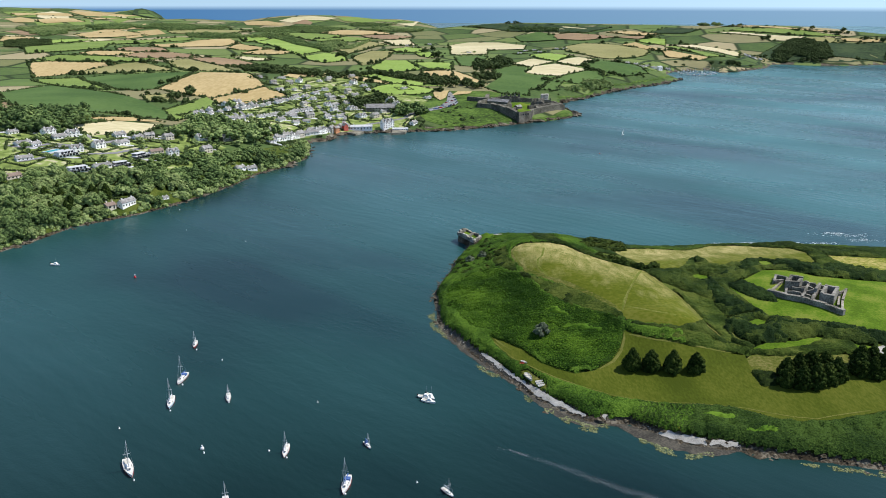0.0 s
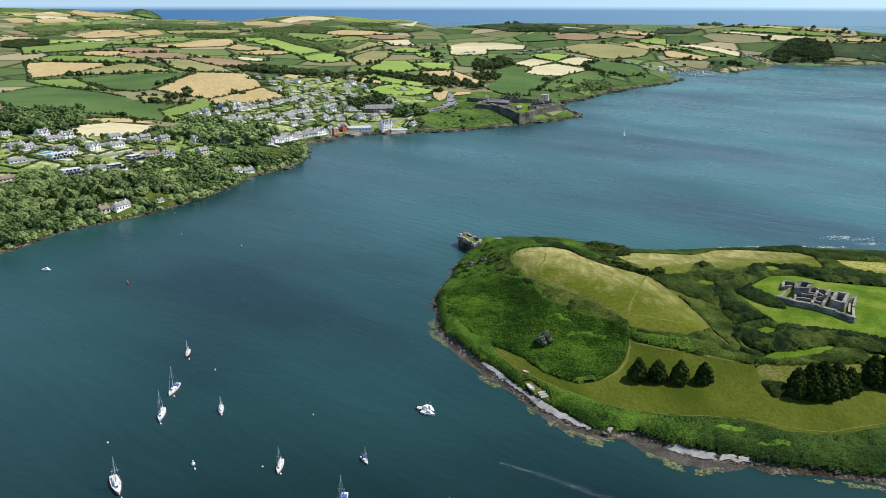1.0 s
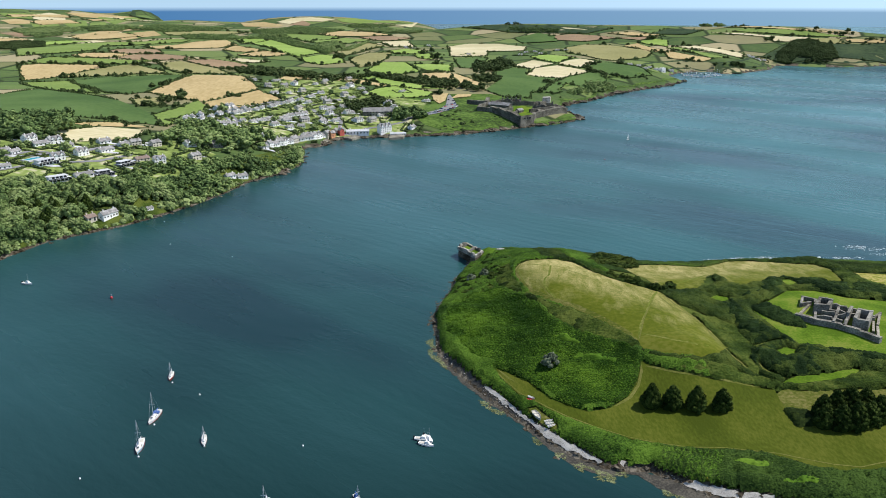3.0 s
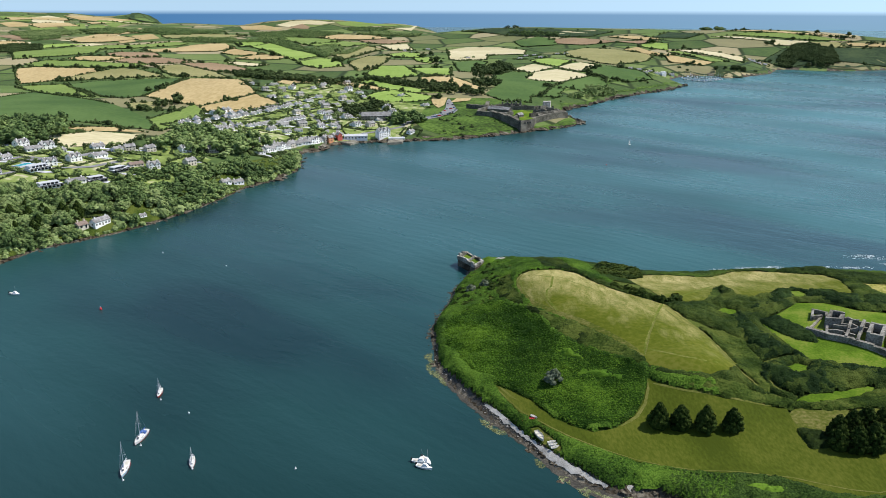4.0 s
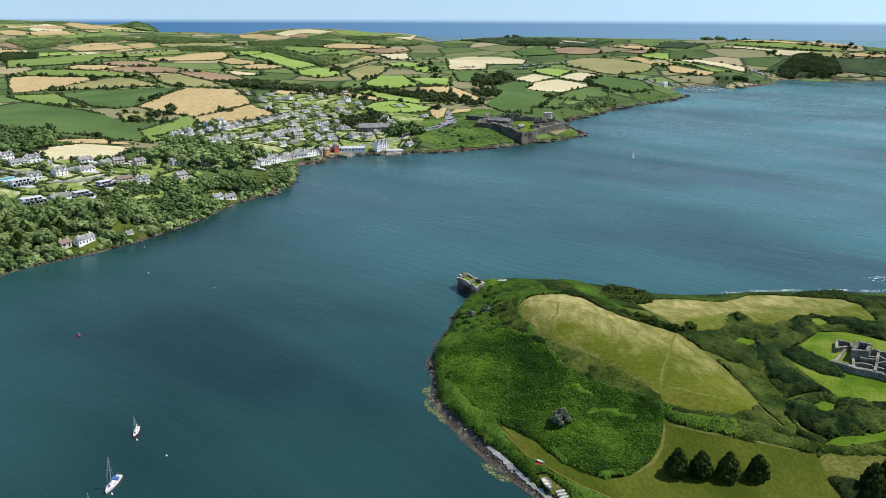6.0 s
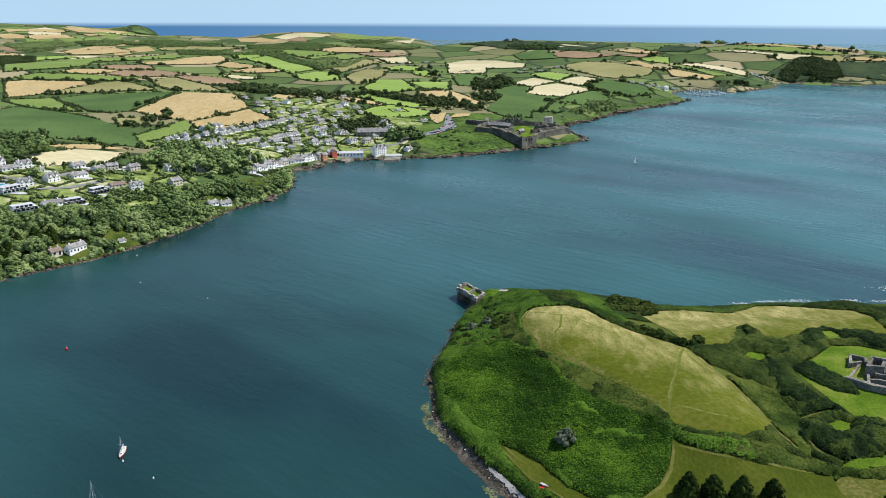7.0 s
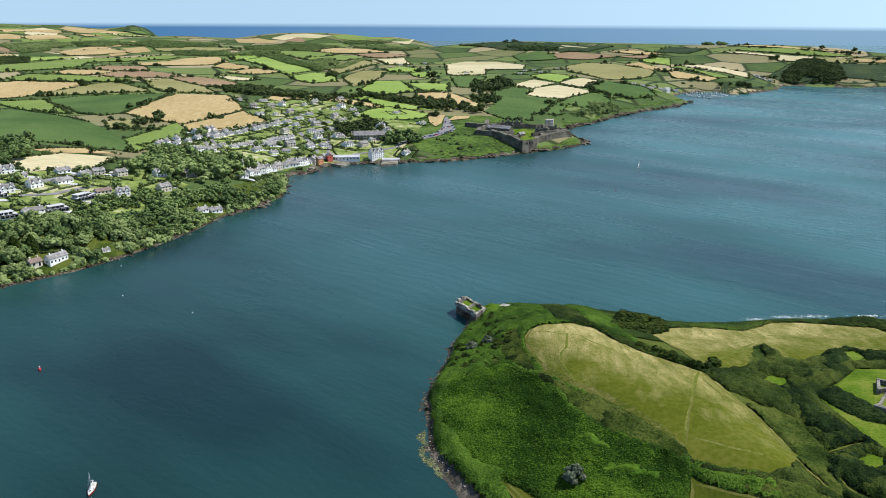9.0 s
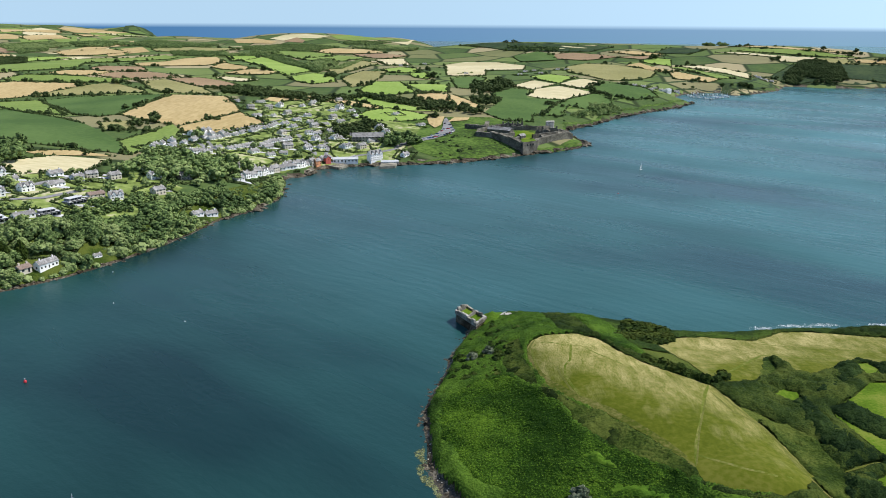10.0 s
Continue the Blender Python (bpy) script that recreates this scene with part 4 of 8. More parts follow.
def trunk_pattern(sides=6):
    """A tapered trunk with three limbs, one unit tall."""
    pieces = []
    for (x0, y0, z0, r0), (x1, y1, z1, r1) in (((0, 0, -0.08, 0.035), (0.01, 0.0, 0.55, 0.018)), ((0, 0, 0.25, 0.018), (0.16, 0.05, 0.55, 0.006)),
                                               ((0, 0, 0.3, 0.018), (-0.13, 0.12, 0.6, 0.006)), ((0, 0, 0.28, 0.016), (0.0, -0.17, 0.58, 0.006))):
        a = np.arange(sides) * 2 * math.pi / sides
        v = np.concatenate([np.stack([x + r * np.cos(a), y + r * np.sin(a), z + 0 * a], 1) for x, y, z, r in ((x0, y0, z0, r0), (x1, y1, z1, r1))])
        pieces.append((v, [[i, (i + 1) % sides, sides + (i + 1) % sides, sides + i] for i in range(sides)]))
    return merged(pieces)


BUSHES = [bush_pattern(k) for k in range(4)]
CLODS = [bush_pattern(20 + k, 13, 0.36, 1) for k in range(4)]
TREETOPS = [merged([crown_pattern(40 + k, 6, 16, sub=1), trunk_pattern(4)]) for k in range(4)]


def strew(name, places, sizes, patterns, mat, label, category="", flat=0.8, kind="stuff"):
    """Many copies of the patterns at places (x, y, z), joined into one mesh."""
    if len(places) == 0:
        return None
    vs, fs, k = [], [], 0
    for i, ((x, y, z), s) in enumerate(zip(places, sizes)):
        v, f = patterns[i % len(patterns)]
        a = rng.uniform(0, 6.28)
        c, q = math.cos(a), math.sin(a)
        w = np.stack([(v[:, 0] * c - v[:, 1] * q) * s + x, (v[:, 0] * q + v[:, 1] * c) * s + y, v[:, 2] * s * flat * rng.uniform(0.8, 1.2) + z], 1)
        vs.append(w)
        fs += [[j + k for j in p] for p in f]
        k += len(v)
    ob = sheet(name, np.concatenate(vs), fs, mat, smooth=False)
    return tagged(ob, label, category, kind=kind)


def points_in(outline, gap, shape=height, clear=()):
    """Jittered points about gap metres apart inside outline, on the land, away from the outlines in clear."""
    o = np.array(outline)
    gx, gy = np.meshgrid(np.arange(o[:, 0].min(), o[:, 0].max(), gap), np.arange(o[:, 1].min(), o[:, 1].max(), gap))
    x, y = gx.ravel() + rng.uniform(-gap / 2, gap / 2, gx.size), gy.ravel() + rng.uniform(-gap / 2, gap / 2, gx.size)
    keep = inside_far(x, y, outline) > 0
    for c in clear:
        keep &= inside_far(x, y, c) < 0.3
    x, y = x[keep], y[keep]
    z = shape(x, y)
    ok = z > 0.5
    return np.stack([x[ok], y[ok], z[ok]], 1)


# Hedgerows round the fields: bushes with a taller tree now and then
hedge_done = []
for mat, label, outlines in FIELD_LIST:
    for outline in outlines:
        spots, sizes = [], []
        for (ax, ay), (bx, by) in zip(outline, outline[1:] + outline[:1]):
            mid = ((ax + bx) / 2, (ay + by) / 2)
            if any(math.dist(mid, m) < 18 for m in hedge_done):
                continue
            hedge_done.append(mid)
            step = 2.4 + mid[1] / 900
            n = max(2, int(math.dist((ax, ay), (bx, by)) / step))
            for k in range(n + 1):
                if rng.random() < 0.16:
                    continue
                spots.append((ax + (bx - ax) * k / n + rng.normal(0, 0.7), ay + (by - ay) * k / n + rng.normal(0, 0.7)))
                sizes.append(rng.uniform(0.7, 1.4) * (2.4 if rng.random() < 0.10 else 1.0) * (1 + mid[1] / 5000))
        if spots:
            p = np.array(spots)
            z = height_mainland(p[:, 0], p[:, 1])
            strew("hedgerow", np.column_stack([p, z + 0.6]), sizes, CLODS, HEDGE, "dark uneven hedgerow along a field", "hedge", 1.0)

# Loose trees and spinneys along the hedge lines
spots = []
for mx, my in hedge_done:
    if rng.random() < 0.45:
        for k in range(rng.integers(2, 12)):
            spots.append((mx + rng.normal(0, 5 + my / 260), my + rng.normal(0, 3 + my / 500)))
p = np.array(spots)
z = height_mainland(p[:, 0], p[:, 1])
deep = np.max([inside_far(p[:, 0], p[:, 1], o) for _, _, outlines in FIELD_LIST for o in outlines], 0)
keep = (z > 6) & (deep < 5 + p[:, 1] / 600)
p, z = p[keep], z[keep]
strew("hedge_trees", np.column_stack([p, z - 0.5]), rng.gamma(6.0, 0.62, len(p)) * (1 + p[:, 1] / 5000), TREETOPS, HEDGE, "loose dark trees along the hedge lines", "trees", 0.9)

# Gardens and lawns of the village and of the houses above the bank
for outline in ([(-324.6, 568.3), (-291.9, 568.4), (-265.0, 582.1), (-235.1, 603.5), (-206.7, 624.0), (-171.8, 610.5), (-182.0, 542.4), (-206.9, 513.9), (-241.8, 491.8), (-273.3, 469.8)], [(-214.2, 986.6), (-166.4, 1039.9), (-109.6, 1063.4), (-93.4, 970.1), (-16.5, 941.5), (-26.9, 838.5), (-39.7, 788.2), (-81.6, 777.6), (-107.6, 760.7), (-126.5, 724.4), (-165.0, 677.6), (-192.5, 689.8), (-215.5, 684.3), (-199.4, 803.5), (-173.4, 880.0)]):
    drape("garden", outline, GARDEN, 0.25, 14.0, "patchwork of lawns and gardens among houses", "garden", height_mainland)

# Woods; the waterfront houses stand clear of trees on the harbour side
WATERFRONT = [(-145.6, 655.2), (-143.9, 668.6), (-142.1, 678.7), (-140.8, 691.8), (-138.6, 701.4), (-136.6, 713.3), (-133.7, 721.3), (-130.8, 730.0), (-126.8, 733.6), (-123.1, 736.4), (-119.8, 741.9), (-116.9, 749.7), (-113.9, 757.7), (-109.9, 763.3)]


def open_front(p):
    return np.array([not any(abs(q[0] / q[1] - h[0] / h[1]) < 0.014 and -6 < h[1] - q[1] < 42 for h in WATERFRONT) for q in p], bool)


WOODS = [
    (7.0, 8.0, [(-1345.7, 2581.7), (-1331.3, 2821.5), (-1175.3, 2646.8), (-1054.3, 2263.3), (-1072.1, 2109.2)]), (7.0, 7.5, [(-1262.0, 2844.4), (-1205.9, 3110.9), (-820.3, 2419.4), (-864.4, 2266.5), (-1025.7, 2383.1)]), (7.0, 7.0, [(-996.0, 2939.3), (-898.3, 3026.1), (-633.7, 2483.1), (-683.3, 2353.0), (-766.2, 2305.9)]),
    (6.0, 8.0, [(-341.9, 1303.1), (-280.1, 1295.1), (-181.3, 1134.9), (-125.7, 1142.8), (-112.8, 1095.4), (-167.8, 1048.8), (-237.5, 1096.2), (-308.3, 1189.7)]),
    (6.5, 9.0, [(62.9, 1356.4), (103.9, 1392.1), (105.0, 1280.8), (66.8, 1068.8), (48.9, 1042.9), (43.2, 1091.3)]),
    (6.0, 8.0, [(-115.5, 1122.9), (-18.9, 1086.3), (56.0, 1036.2), (47.4, 1008.8), (-18.3, 1046.1), (-64.1, 1064.4)]),
    (6.0, 6.5, [(704.4, 1699.4), (742.2, 1742.3), (793.6, 1808.1), (824.2, 1832.5), (816.4, 1779.0), (802.9, 1724.9), (819.6, 1713.4), (826.4, 1669.0), (773.8, 1666.2)]),
    (7.0, 8.0, [(462.7, 1573.4), (563.9, 1542.5), (619.9, 1572.1), (503.6, 1489.1), (447.6, 1516.8)]),
    (5.0, 5.5, [(172.3, 1118.7), (226.6, 1196.7), (251.2, 1189.7), (240.1, 1154.1), (173.9, 1075.4), (158.0, 1073.5)]),
    (5.5, 9.0, [(-362.9, 639.9), (-346.5, 662.4), (-311.1, 679.2), (-282.7, 613.8), (-293.4, 571.7), (-331.2, 580.7)]),
    (5.5, 9.0, [(-240.9, 672.6), (-211.9, 688.7), (-158.3, 691.6), (-129.4, 726.2), (-124.8, 710.4), (-157.0, 622.7), (-183.5, 621.4), (-217.7, 616.6), (-237.0, 634.1)]),
    (5.5, 9.0, [(-61.2, 900.8), (-25.7, 907.9), (-23.6, 828.8), (-49.9, 817.1)]),
    (7.0, 9.0, [(1354.8, 4274.3), (1458.2, 4279.8), (719.6, 2110.2), (673.0, 2121.3)]),
    (7.0, 8.0, [(-654.0, 2196.3), (-433.1, 2333.6), (-435.4, 2179.2), (-567.8, 2102.0)]),
    (7.0, 8.0, [(-311.6, 2879.8), (-173.2, 2924.8), (-40.2, 2331.9), (-144.2, 2432.3)]),
    (6.0, 8.0, [(-228.9, 1547.7), (-200.2, 1536.3), (-168.1, 1444.9), (-187.5, 1436.5)]),
    (6.0, 7.0, [(-118.4, 892.9), (-70.2, 936.3), (-60.1, 884.6), (-87.6, 840.9)]),
    (7.0, 8.0, [(189.3, 2345.8), (339.6, 2252.9), (319.3, 2219.1), (185.6, 2295.9)]),
    (8.0, 6.0, [(-1395.2, 2629.6), (-1437.0, 2891.1), (-1354.1, 2906.8), (-1010.0, 2165.7), (-1009.0, 2027.4), (-1239.3, 2377.8)]),
    (5.6, 6.0, [(-1034.6, 1893.8), (-1009.7, 1934.1), (-929.9, 1903.1), (-840.2, 1726.6), (-880.9, 1684.9), (-945.1, 1728.0)]),
    (8.0, 6.0, [(-1139.5, 3137.6), (-1164.9, 3531.7), (-881.7, 2882.1), (-703.5, 2299.1), (-758.6, 2235.5), (-846.9, 2348.5)]),
    (8.0, 6.0, [(-689.6, 2151.3), (-652.4, 2235.4), (-583.2, 2174.6), (-556.4, 2073.9), (-649.3, 2054.4)]),
    (8.0, 6.0, [(-666.7, 2826.7), (-560.3, 2872.0), (-435.3, 2861.8), (-335.5, 2825.7), (-347.8, 2612.8), (-469.2, 2401.9), (-551.1, 2360.2)]),
    (5.6, 6.0, [(-489.4, 2230.9), (-412.0, 2187.6), (-300.9, 1854.9), (-211.4, 1555.5), (-216.5, 1511.9), (-294.6, 1715.0), (-390.2, 1993.9)]),
    (5.6, 6.0, [(-105.4, 1162.3), (-70.6, 1143.3), (-30.5, 1086.4), (8.5, 1040.5), (-4.1, 1029.3), (-42.4, 1054.8), (-83.9, 1099.9)]),
    (5.6, 6.0, [(-298.6, 1988.9), (-254.0, 1903.6), (-202.5, 1700.7), (-188.7, 2090.6), (-183.0, 1925.1), (-185.0, 1618.5), (-211.9, 1587.3)]),
    (8.0, 6.0, [(-353.9, 2985.3), (-259.9, 3054.2), (-175.5, 3106.0), (-224.6, 2968.5), (-333.9, 2932.6)]),
    (4.6, 7.0, [(709.2, 1725.6), (740.7, 1775.2), (808.6, 1858.3), (844.6, 1839.5), (835.7, 1794.2), (865.7, 1818.0), (852.7, 1774.7), (821.5, 1682.8), (786.5, 1675.8), (750.6, 1716.0), (724.9, 1690.5), (700.4, 1690.9)]),
    (6.5, 8.0, [(-303.0, 1916.9), (-259.4, 1999.0), (-212.6, 1728.3), (-222.1, 1577.4)]),
]
for gap, tall, outline in WOODS:
    p = points_in(outline, gap, height_mainland)
    p = p[open_front(p)] if len(p) else p
    if tall not in (8.5, 6.0) and gap != 4.6:
        p = p[np.sin(p[:, 0] / 17 + 2 * np.sin(p[:, 1] / 41)) + np.sin(p[:, 1] / 29 + p[:, 0] / 53) > (0.1 if gap > 6.4 else -0.5)]
        p = p + np.column_stack([rng.normal(0, gap * 0.9, (len(p), 2)), np.zeros(len(p))])
    # woods past y 1900 take the lighter leaves, a paleness standing in for haze
    strew("woodland", p - [0, 0, 0.5], tall * rng.uniform(0.75, 1.25, len(p)), TREETOPS, LEAVES if gap < 5.6 and gap != 4.6 or outline[0][1] > 1900 else HEDGE, "dark broadleaf wood between the fields", "woodland", 0.9)

# The wooded bank above the harbour
BANK = [(-271.5, 466.3), (-261.7, 488.7), (-240.3, 488.3), (-228.3, 493.7), (-210.5, 513.7), (-186.2, 518.6), (-179.0, 545.4), (-173.2, 582.4), (-161.5, 604.0), (-142.0, 637.2), (-124.2, 694.6), (-115.0, 639.9), (-141.4, 580.4), (-148.4, 548.8), (-168.5, 496.0), (-186.4, 464.3), (-215.1, 435.4), (-232.3, 388.1)]
drape("undergrowth", BANK, HEATH, 0.3, 12.0, "dark undergrowth on the wooded bank", "undergrowth", height_mainland)


def tree(seed):
    root = new("tree", None)
    for name, (v, f), mat in (("trunk", trunk_pattern(), BARK), ("crown", crown_pattern(seed, 22, 34, sub=1), LEAVES)):
        sheet(name, v, f, mat, root, smooth=False)
    return tagged(root, "broadleaf tree with a full green crown on the bank", "tree", "trees on the wooded bank")


MADE = {}


def put(key, make, x, y, z, turn=0.0, size=1.0, stretch=1.0):
    """Sets the first thing of its pattern, or a copy of it, at a place."""
    m = pose(x, y, z, 0, 0, turn) @ Matrix.Diagonal((size, size, size * stretch, 1))
    if key in MADE:
        q = MADE[key].scale
        return copy_thing(MADE[key], m @ Matrix.Diagonal((1 / q[0], 1 / q[1], 1 / q[2], 1)))
    MADE[key] = make()
    MADE[key].matrix_basis = m
    return MADE[key]


def half_dry(a, b, wide):
    """Green grass that turns to straw beyond the line from a to b, with a ragged border."""
    m = mottled("half_dry_meadow", [(0.0656, 0.0840, 0.0072), (0.0864, 0.1040, 0.0104), (0.1160, 0.1240, 0.0192)], 0.05, 0.6, bump=0.5, depth=0.4)
    n, l = m.node_tree.nodes, m.node_tree.links
    p = n["Principled BSDF"]
    green = p.inputs["Base Color"].links[0].from_socket
    geo, off, dot = n.new("ShaderNodeNewGeometry"), n.new("ShaderNodeVectorMath"), n.new("ShaderNodeVectorMath")
    off.operation, dot.operation = "SUBTRACT", "DOT_PRODUCT"
    long = math.dist(a, b)
    off.inputs[1].default_value = (a[0], a[1], 0)
    dot.inputs[1].default_value = (-(b[1] - a[1]) / long / wide, (b[0] - a[0]) / long / wide, 0)
    l.new(geo.outputs["Position"], off.inputs[0])
    l.new(off.outputs[0], dot.inputs[0])
    stir, grain, blades = (n.new("ShaderNodeTexNoise") for _ in range(3))
    wind = n.new("ShaderNodeMapping")
    wind.inputs["Scale"].default_value, wind.inputs["Rotation"].default_value = (1.0, 0.28, 1.0), (0, 0, radians(-38))
    l.new(geo.outputs["Position"], wind.inputs[0])
    for t, s, d in ((stir, 0.075, 7.0), (grain, 0.34, 6.0), (blades, 2.4, 5.0)):
        t.inputs["Scale"].default_value, t.inputs["Detail"].default_value = s, d
        l.new(wind.outputs[0] if t is not stir else geo.outputs["Position"], t.inputs["Vector"])
    total = n.new("ShaderNodeMath")
    total.operation = "MULTIPLY_ADD"
    total.inputs[1].default_value = 9.0
    l.new(stir.outputs[0], total.inputs[0])
    l.new(dot.outputs["Value"], total.inputs[2])
    fray = n.new("ShaderNodeMath")
    fray.operation = "MULTIPLY_ADD"
    fray.inputs[1].default_value = 3.0
    l.new(grain.outputs[0], fray.inputs[0])
    l.new(total.outputs[0], fray.inputs[2])
    step = n.new("ShaderNodeMapRange")
    step.inputs[1].default_value, step.inputs[2].default_value = 4.8, 10.2
    l.new(fray.outputs[0], step.inputs[0])
    straw = n.new("ShaderNodeValToRGB")
    straw.color_ramp.elements[0].position, straw.color_ramp.elements[0].color = 0.36, (0.125, 0.135, 0.024, 1)
    straw.color_ramp.elements[1].position, straw.color_ramp.elements[1].color = 0.62, (0.42, 0.36, 0.165, 1)
    both = n.new("ShaderNodeMath")
    both.operation = "MULTIPLY_ADD"
    both.inputs[1].default_value = 0.55
    l.new(blades.outputs[0], both.inputs[0])
    part_ = n.new("ShaderNodeMath")
    part_.operation = "MULTIPLY"
    part_.inputs[1].default_value = 0.45
    l.new(grain.outputs[0], part_.inputs[0])
    l.new(part_.outputs[0], both.inputs[2])
    l.new(both.outputs[0], straw.inputs[0])
    mix = n.new("ShaderNodeMix")
    mix.data_type = "RGBA"
    l.new(step.outputs[0], mix.inputs["Factor"])
    l.new(green, mix.inputs[6])
    l.new(straw.outputs[0], mix.inputs[7])
    l.new(mix.outputs[2], p.inputs["Base Color"])
    return m


MEADOW_GRASS = half_dry((30.0, 329.0), (98.0, 285.0), 9.0)
CLIFF_GRASS = half_dry((76.0, 336.0), (172.0, 360.0), 10.0)

# Ground cover of the headland
BRACKEN_AREA = [(0.4, 320.2), (4.6, 331.2), (13.0, 335.5), (23.0, 334.6), (29.3, 322.3), (33.5, 315.9), (37.7, 306.9), (41.4, 294.2), (46.9, 285.7), (54.2, 278.2), (63.9, 269.3), (65.6, 263.7), (65.5, 259.8), (63.5, 254.7), (60.1, 249.3), (55.7, 245.5), (50.5, 242.9), (44.6, 241.8), (38.9, 244.2), (34.6, 249.6), (31.1, 255.8), (27.6, 261.4), (22.0, 267.3), (17.7, 273.4), (11.7, 278.6), (6.3, 288.8), (1.5, 304.7)]
MEADOW = [(32.1, 348.7), (34.5, 355.4), (39.6, 359.4), (52.4, 362.8), (58.6, 358.1), (64.4, 344.1), (70.4, 334.0), (78.9, 325.3), (87.0, 318.1), (90.6, 306.0), (94.7, 294.4), (97.3, 282.9), (98.7, 272.1), (92.8, 263.1), (85.4, 260.1), (75.5, 262.0), (68.1, 266.2), (66.9, 272.1), (65.0, 276.5), (57.3, 288.7), (49.8, 299.0), (41.8, 308.4), (35.8, 319.5), (32.6, 333.4)]
MEADOW_CLIFF = [(81.6, 364.7), (92.0, 377.0), (105.1, 380.5), (122.6, 375.3), (130.8, 380.1), (139.8, 386.8), (152.0, 386.0), (165.3, 382.3), (178.0, 378.6), (180.3, 367.6), (174.7, 347.0), (168.8, 338.4), (154.4, 342.9), (150.5, 350.3), (141.9, 343.9), (125.9, 331.2), (121.9, 332.6), (121.8, 341.2), (121.1, 352.4), (116.8, 350.0), (111.1, 336.3), (103.2, 325.1), (92.9, 320.9), (89.2, 323.4), (87.5, 333.8), (85.0, 351.2)]
MEADOW_END = [(186.9, 361.3), (217.6, 359.5), (201.2, 330.5), (192.8, 333.0), (186.7, 347.1)]
LAWN_AREA = [(120.1, 306.6), (131.5, 314.8), (141.0, 324.1), (151.7, 323.3), (160.7, 315.6), (175.0, 314.5), (191.4, 313.2), (162.0, 259.7), (150.6, 265.5), (140.6, 271.0), (125.6, 275.5), (123.5, 281.1), (121.2, 293.1), (119.4, 301.0)]
LAWN_SPOT = [(106.4, 315.8), (110.7, 319.8), (114.4, 317.9), (114.0, 313.8), (109.8, 311.2)]
LAWN_LOW = [(115.6, 272.2), (119.6, 274.3), (122.8, 273.0), (120.2, 268.7), (115.9, 267.6)]
LAWN_EDGE = [(110.0, 252.3), (115.1, 255.3), (122.4, 256.2), (133.2, 258.6), (137.5, 258.5), (135.0, 255.6), (125.0, 253.1), (114.3, 251.1)]
LAWN_SIDE = [(145.7, 253.0), (152.3, 250.8), (148.7, 244.2), (147.0, 248.1)]
LAWN_HIGH = [(145.7, 343.7), (151.8, 344.3), (149.9, 334.0), (144.3, 331.6)]
MOWN_AREA = [(66.2, 261.6), (67.2, 260.0), (73.0, 256.6), (77.7, 255.3), (88.0, 251.8), (99.0, 251.2), (106.0, 249.0), (105.6, 238.5), (112.0, 233.0), (134.6, 234.0), (140.6, 241.0), (146.5, 237.0), (156.0, 242.0), (190.0, 232.0), (185.0, 222.0), (160.0, 218.5), (137.2, 214.2), (123.6, 210.5), (116.4, 208.5), (110.1, 208.6), (102.1, 210.6), (95.3, 214.5), (90.2, 218.4), (81.9, 219.2), (72.5, 219.6), (70.5, 220.3), (62.5, 222.7), (54.5, 226.0), (45.7, 231.7), (38.4, 237.5), (33.1, 243.1), (29.2, 248.0), (25.2, 252.3), (21.4, 260.5), (17.6, 271.0), (22.9, 265.9), (29.3, 258.2), (34.4, 248.2), (41.0, 242.6), (45.3, 240.2), (52.1, 241.5), (58.8, 246.7), (63.1, 253.0), (65.2, 258.3)]
STRAW_AREA = [(105.8, 246.4), (108.4, 248.7), (116.5, 247.0), (123.0, 247.0), (133.6, 246.5), (140.7, 246.3), (140.2, 240.8), (134.6, 234.4), (113.6, 233.0), (105.4, 238.4)]
BEACHES = [[(14.1, 261.9), (17.2, 255.4), (22.4, 246.3), (27.3, 238.4), (31.1, 230.8), (35.7, 224.8), (40.3, 220.3), (44.9, 217.0), (45.3, 217.5), (41.3, 221.2), (36.8, 226.3), (33.5, 231.2), (30.3, 235.5), (26.6, 240.7), (23.4, 246.8), (17.7, 257.5), (15.1, 261.2)],
           [(65.3, 207.9), (68.2, 205.1), (73.8, 202.2), (77.9, 201.0), (78.4, 202.5), (74.3, 204.4), (70.0, 206.1), (66.5, 208.3)], [(78.7, 201.1), (82.7, 200.2), (86.4, 199.5), (87.3, 200.8), (83.2, 201.9), (79.8, 202.3)],
           [(49.5, 215.1), (50.8, 214.8), (51.8, 216.4), (50.5, 216.9)]]
BOAT_SPOT = [(27.2, 244.8), (29.5, 244.7), (32.9, 238.6), (34.9, 234.4), (34.3, 232.3), (30.8, 236.0), (28.3, 240.4)]
FORESHORE = [(-1.9, 290.8), (1.4, 287.8), (3.6, 281.9), (9.7, 270.5), (14.1, 261.7), (17.1, 255.2), (22.4, 246.1), (27.3, 238.2), (31.1, 230.7), (35.7, 224.6), (40.3, 220.1), (44.9, 216.9), (49.8, 215.6), (53.9, 215.0), (58.5, 212.4), (65.3, 207.8), (68.1, 204.8), (73.7, 201.9), (77.9, 200.9), (87.2, 199.3), (86.8, 198.0), (79.6, 195.8), (73.6, 196.6), (66.6, 199.6), (61.2, 203.6), (57.3, 207.5), (54.2, 212.1), (51.8, 212.7), (46.5, 211.4), (41.8, 213.3), (37.2, 216.9), (33.6, 221.8), (30.7, 227.0), (26.9, 234.3), (22.1, 243.1), (16.9, 250.1), (13.2, 255.6), (7.5, 265.5), (2.5, 276.1), (-1.2, 284.3)]


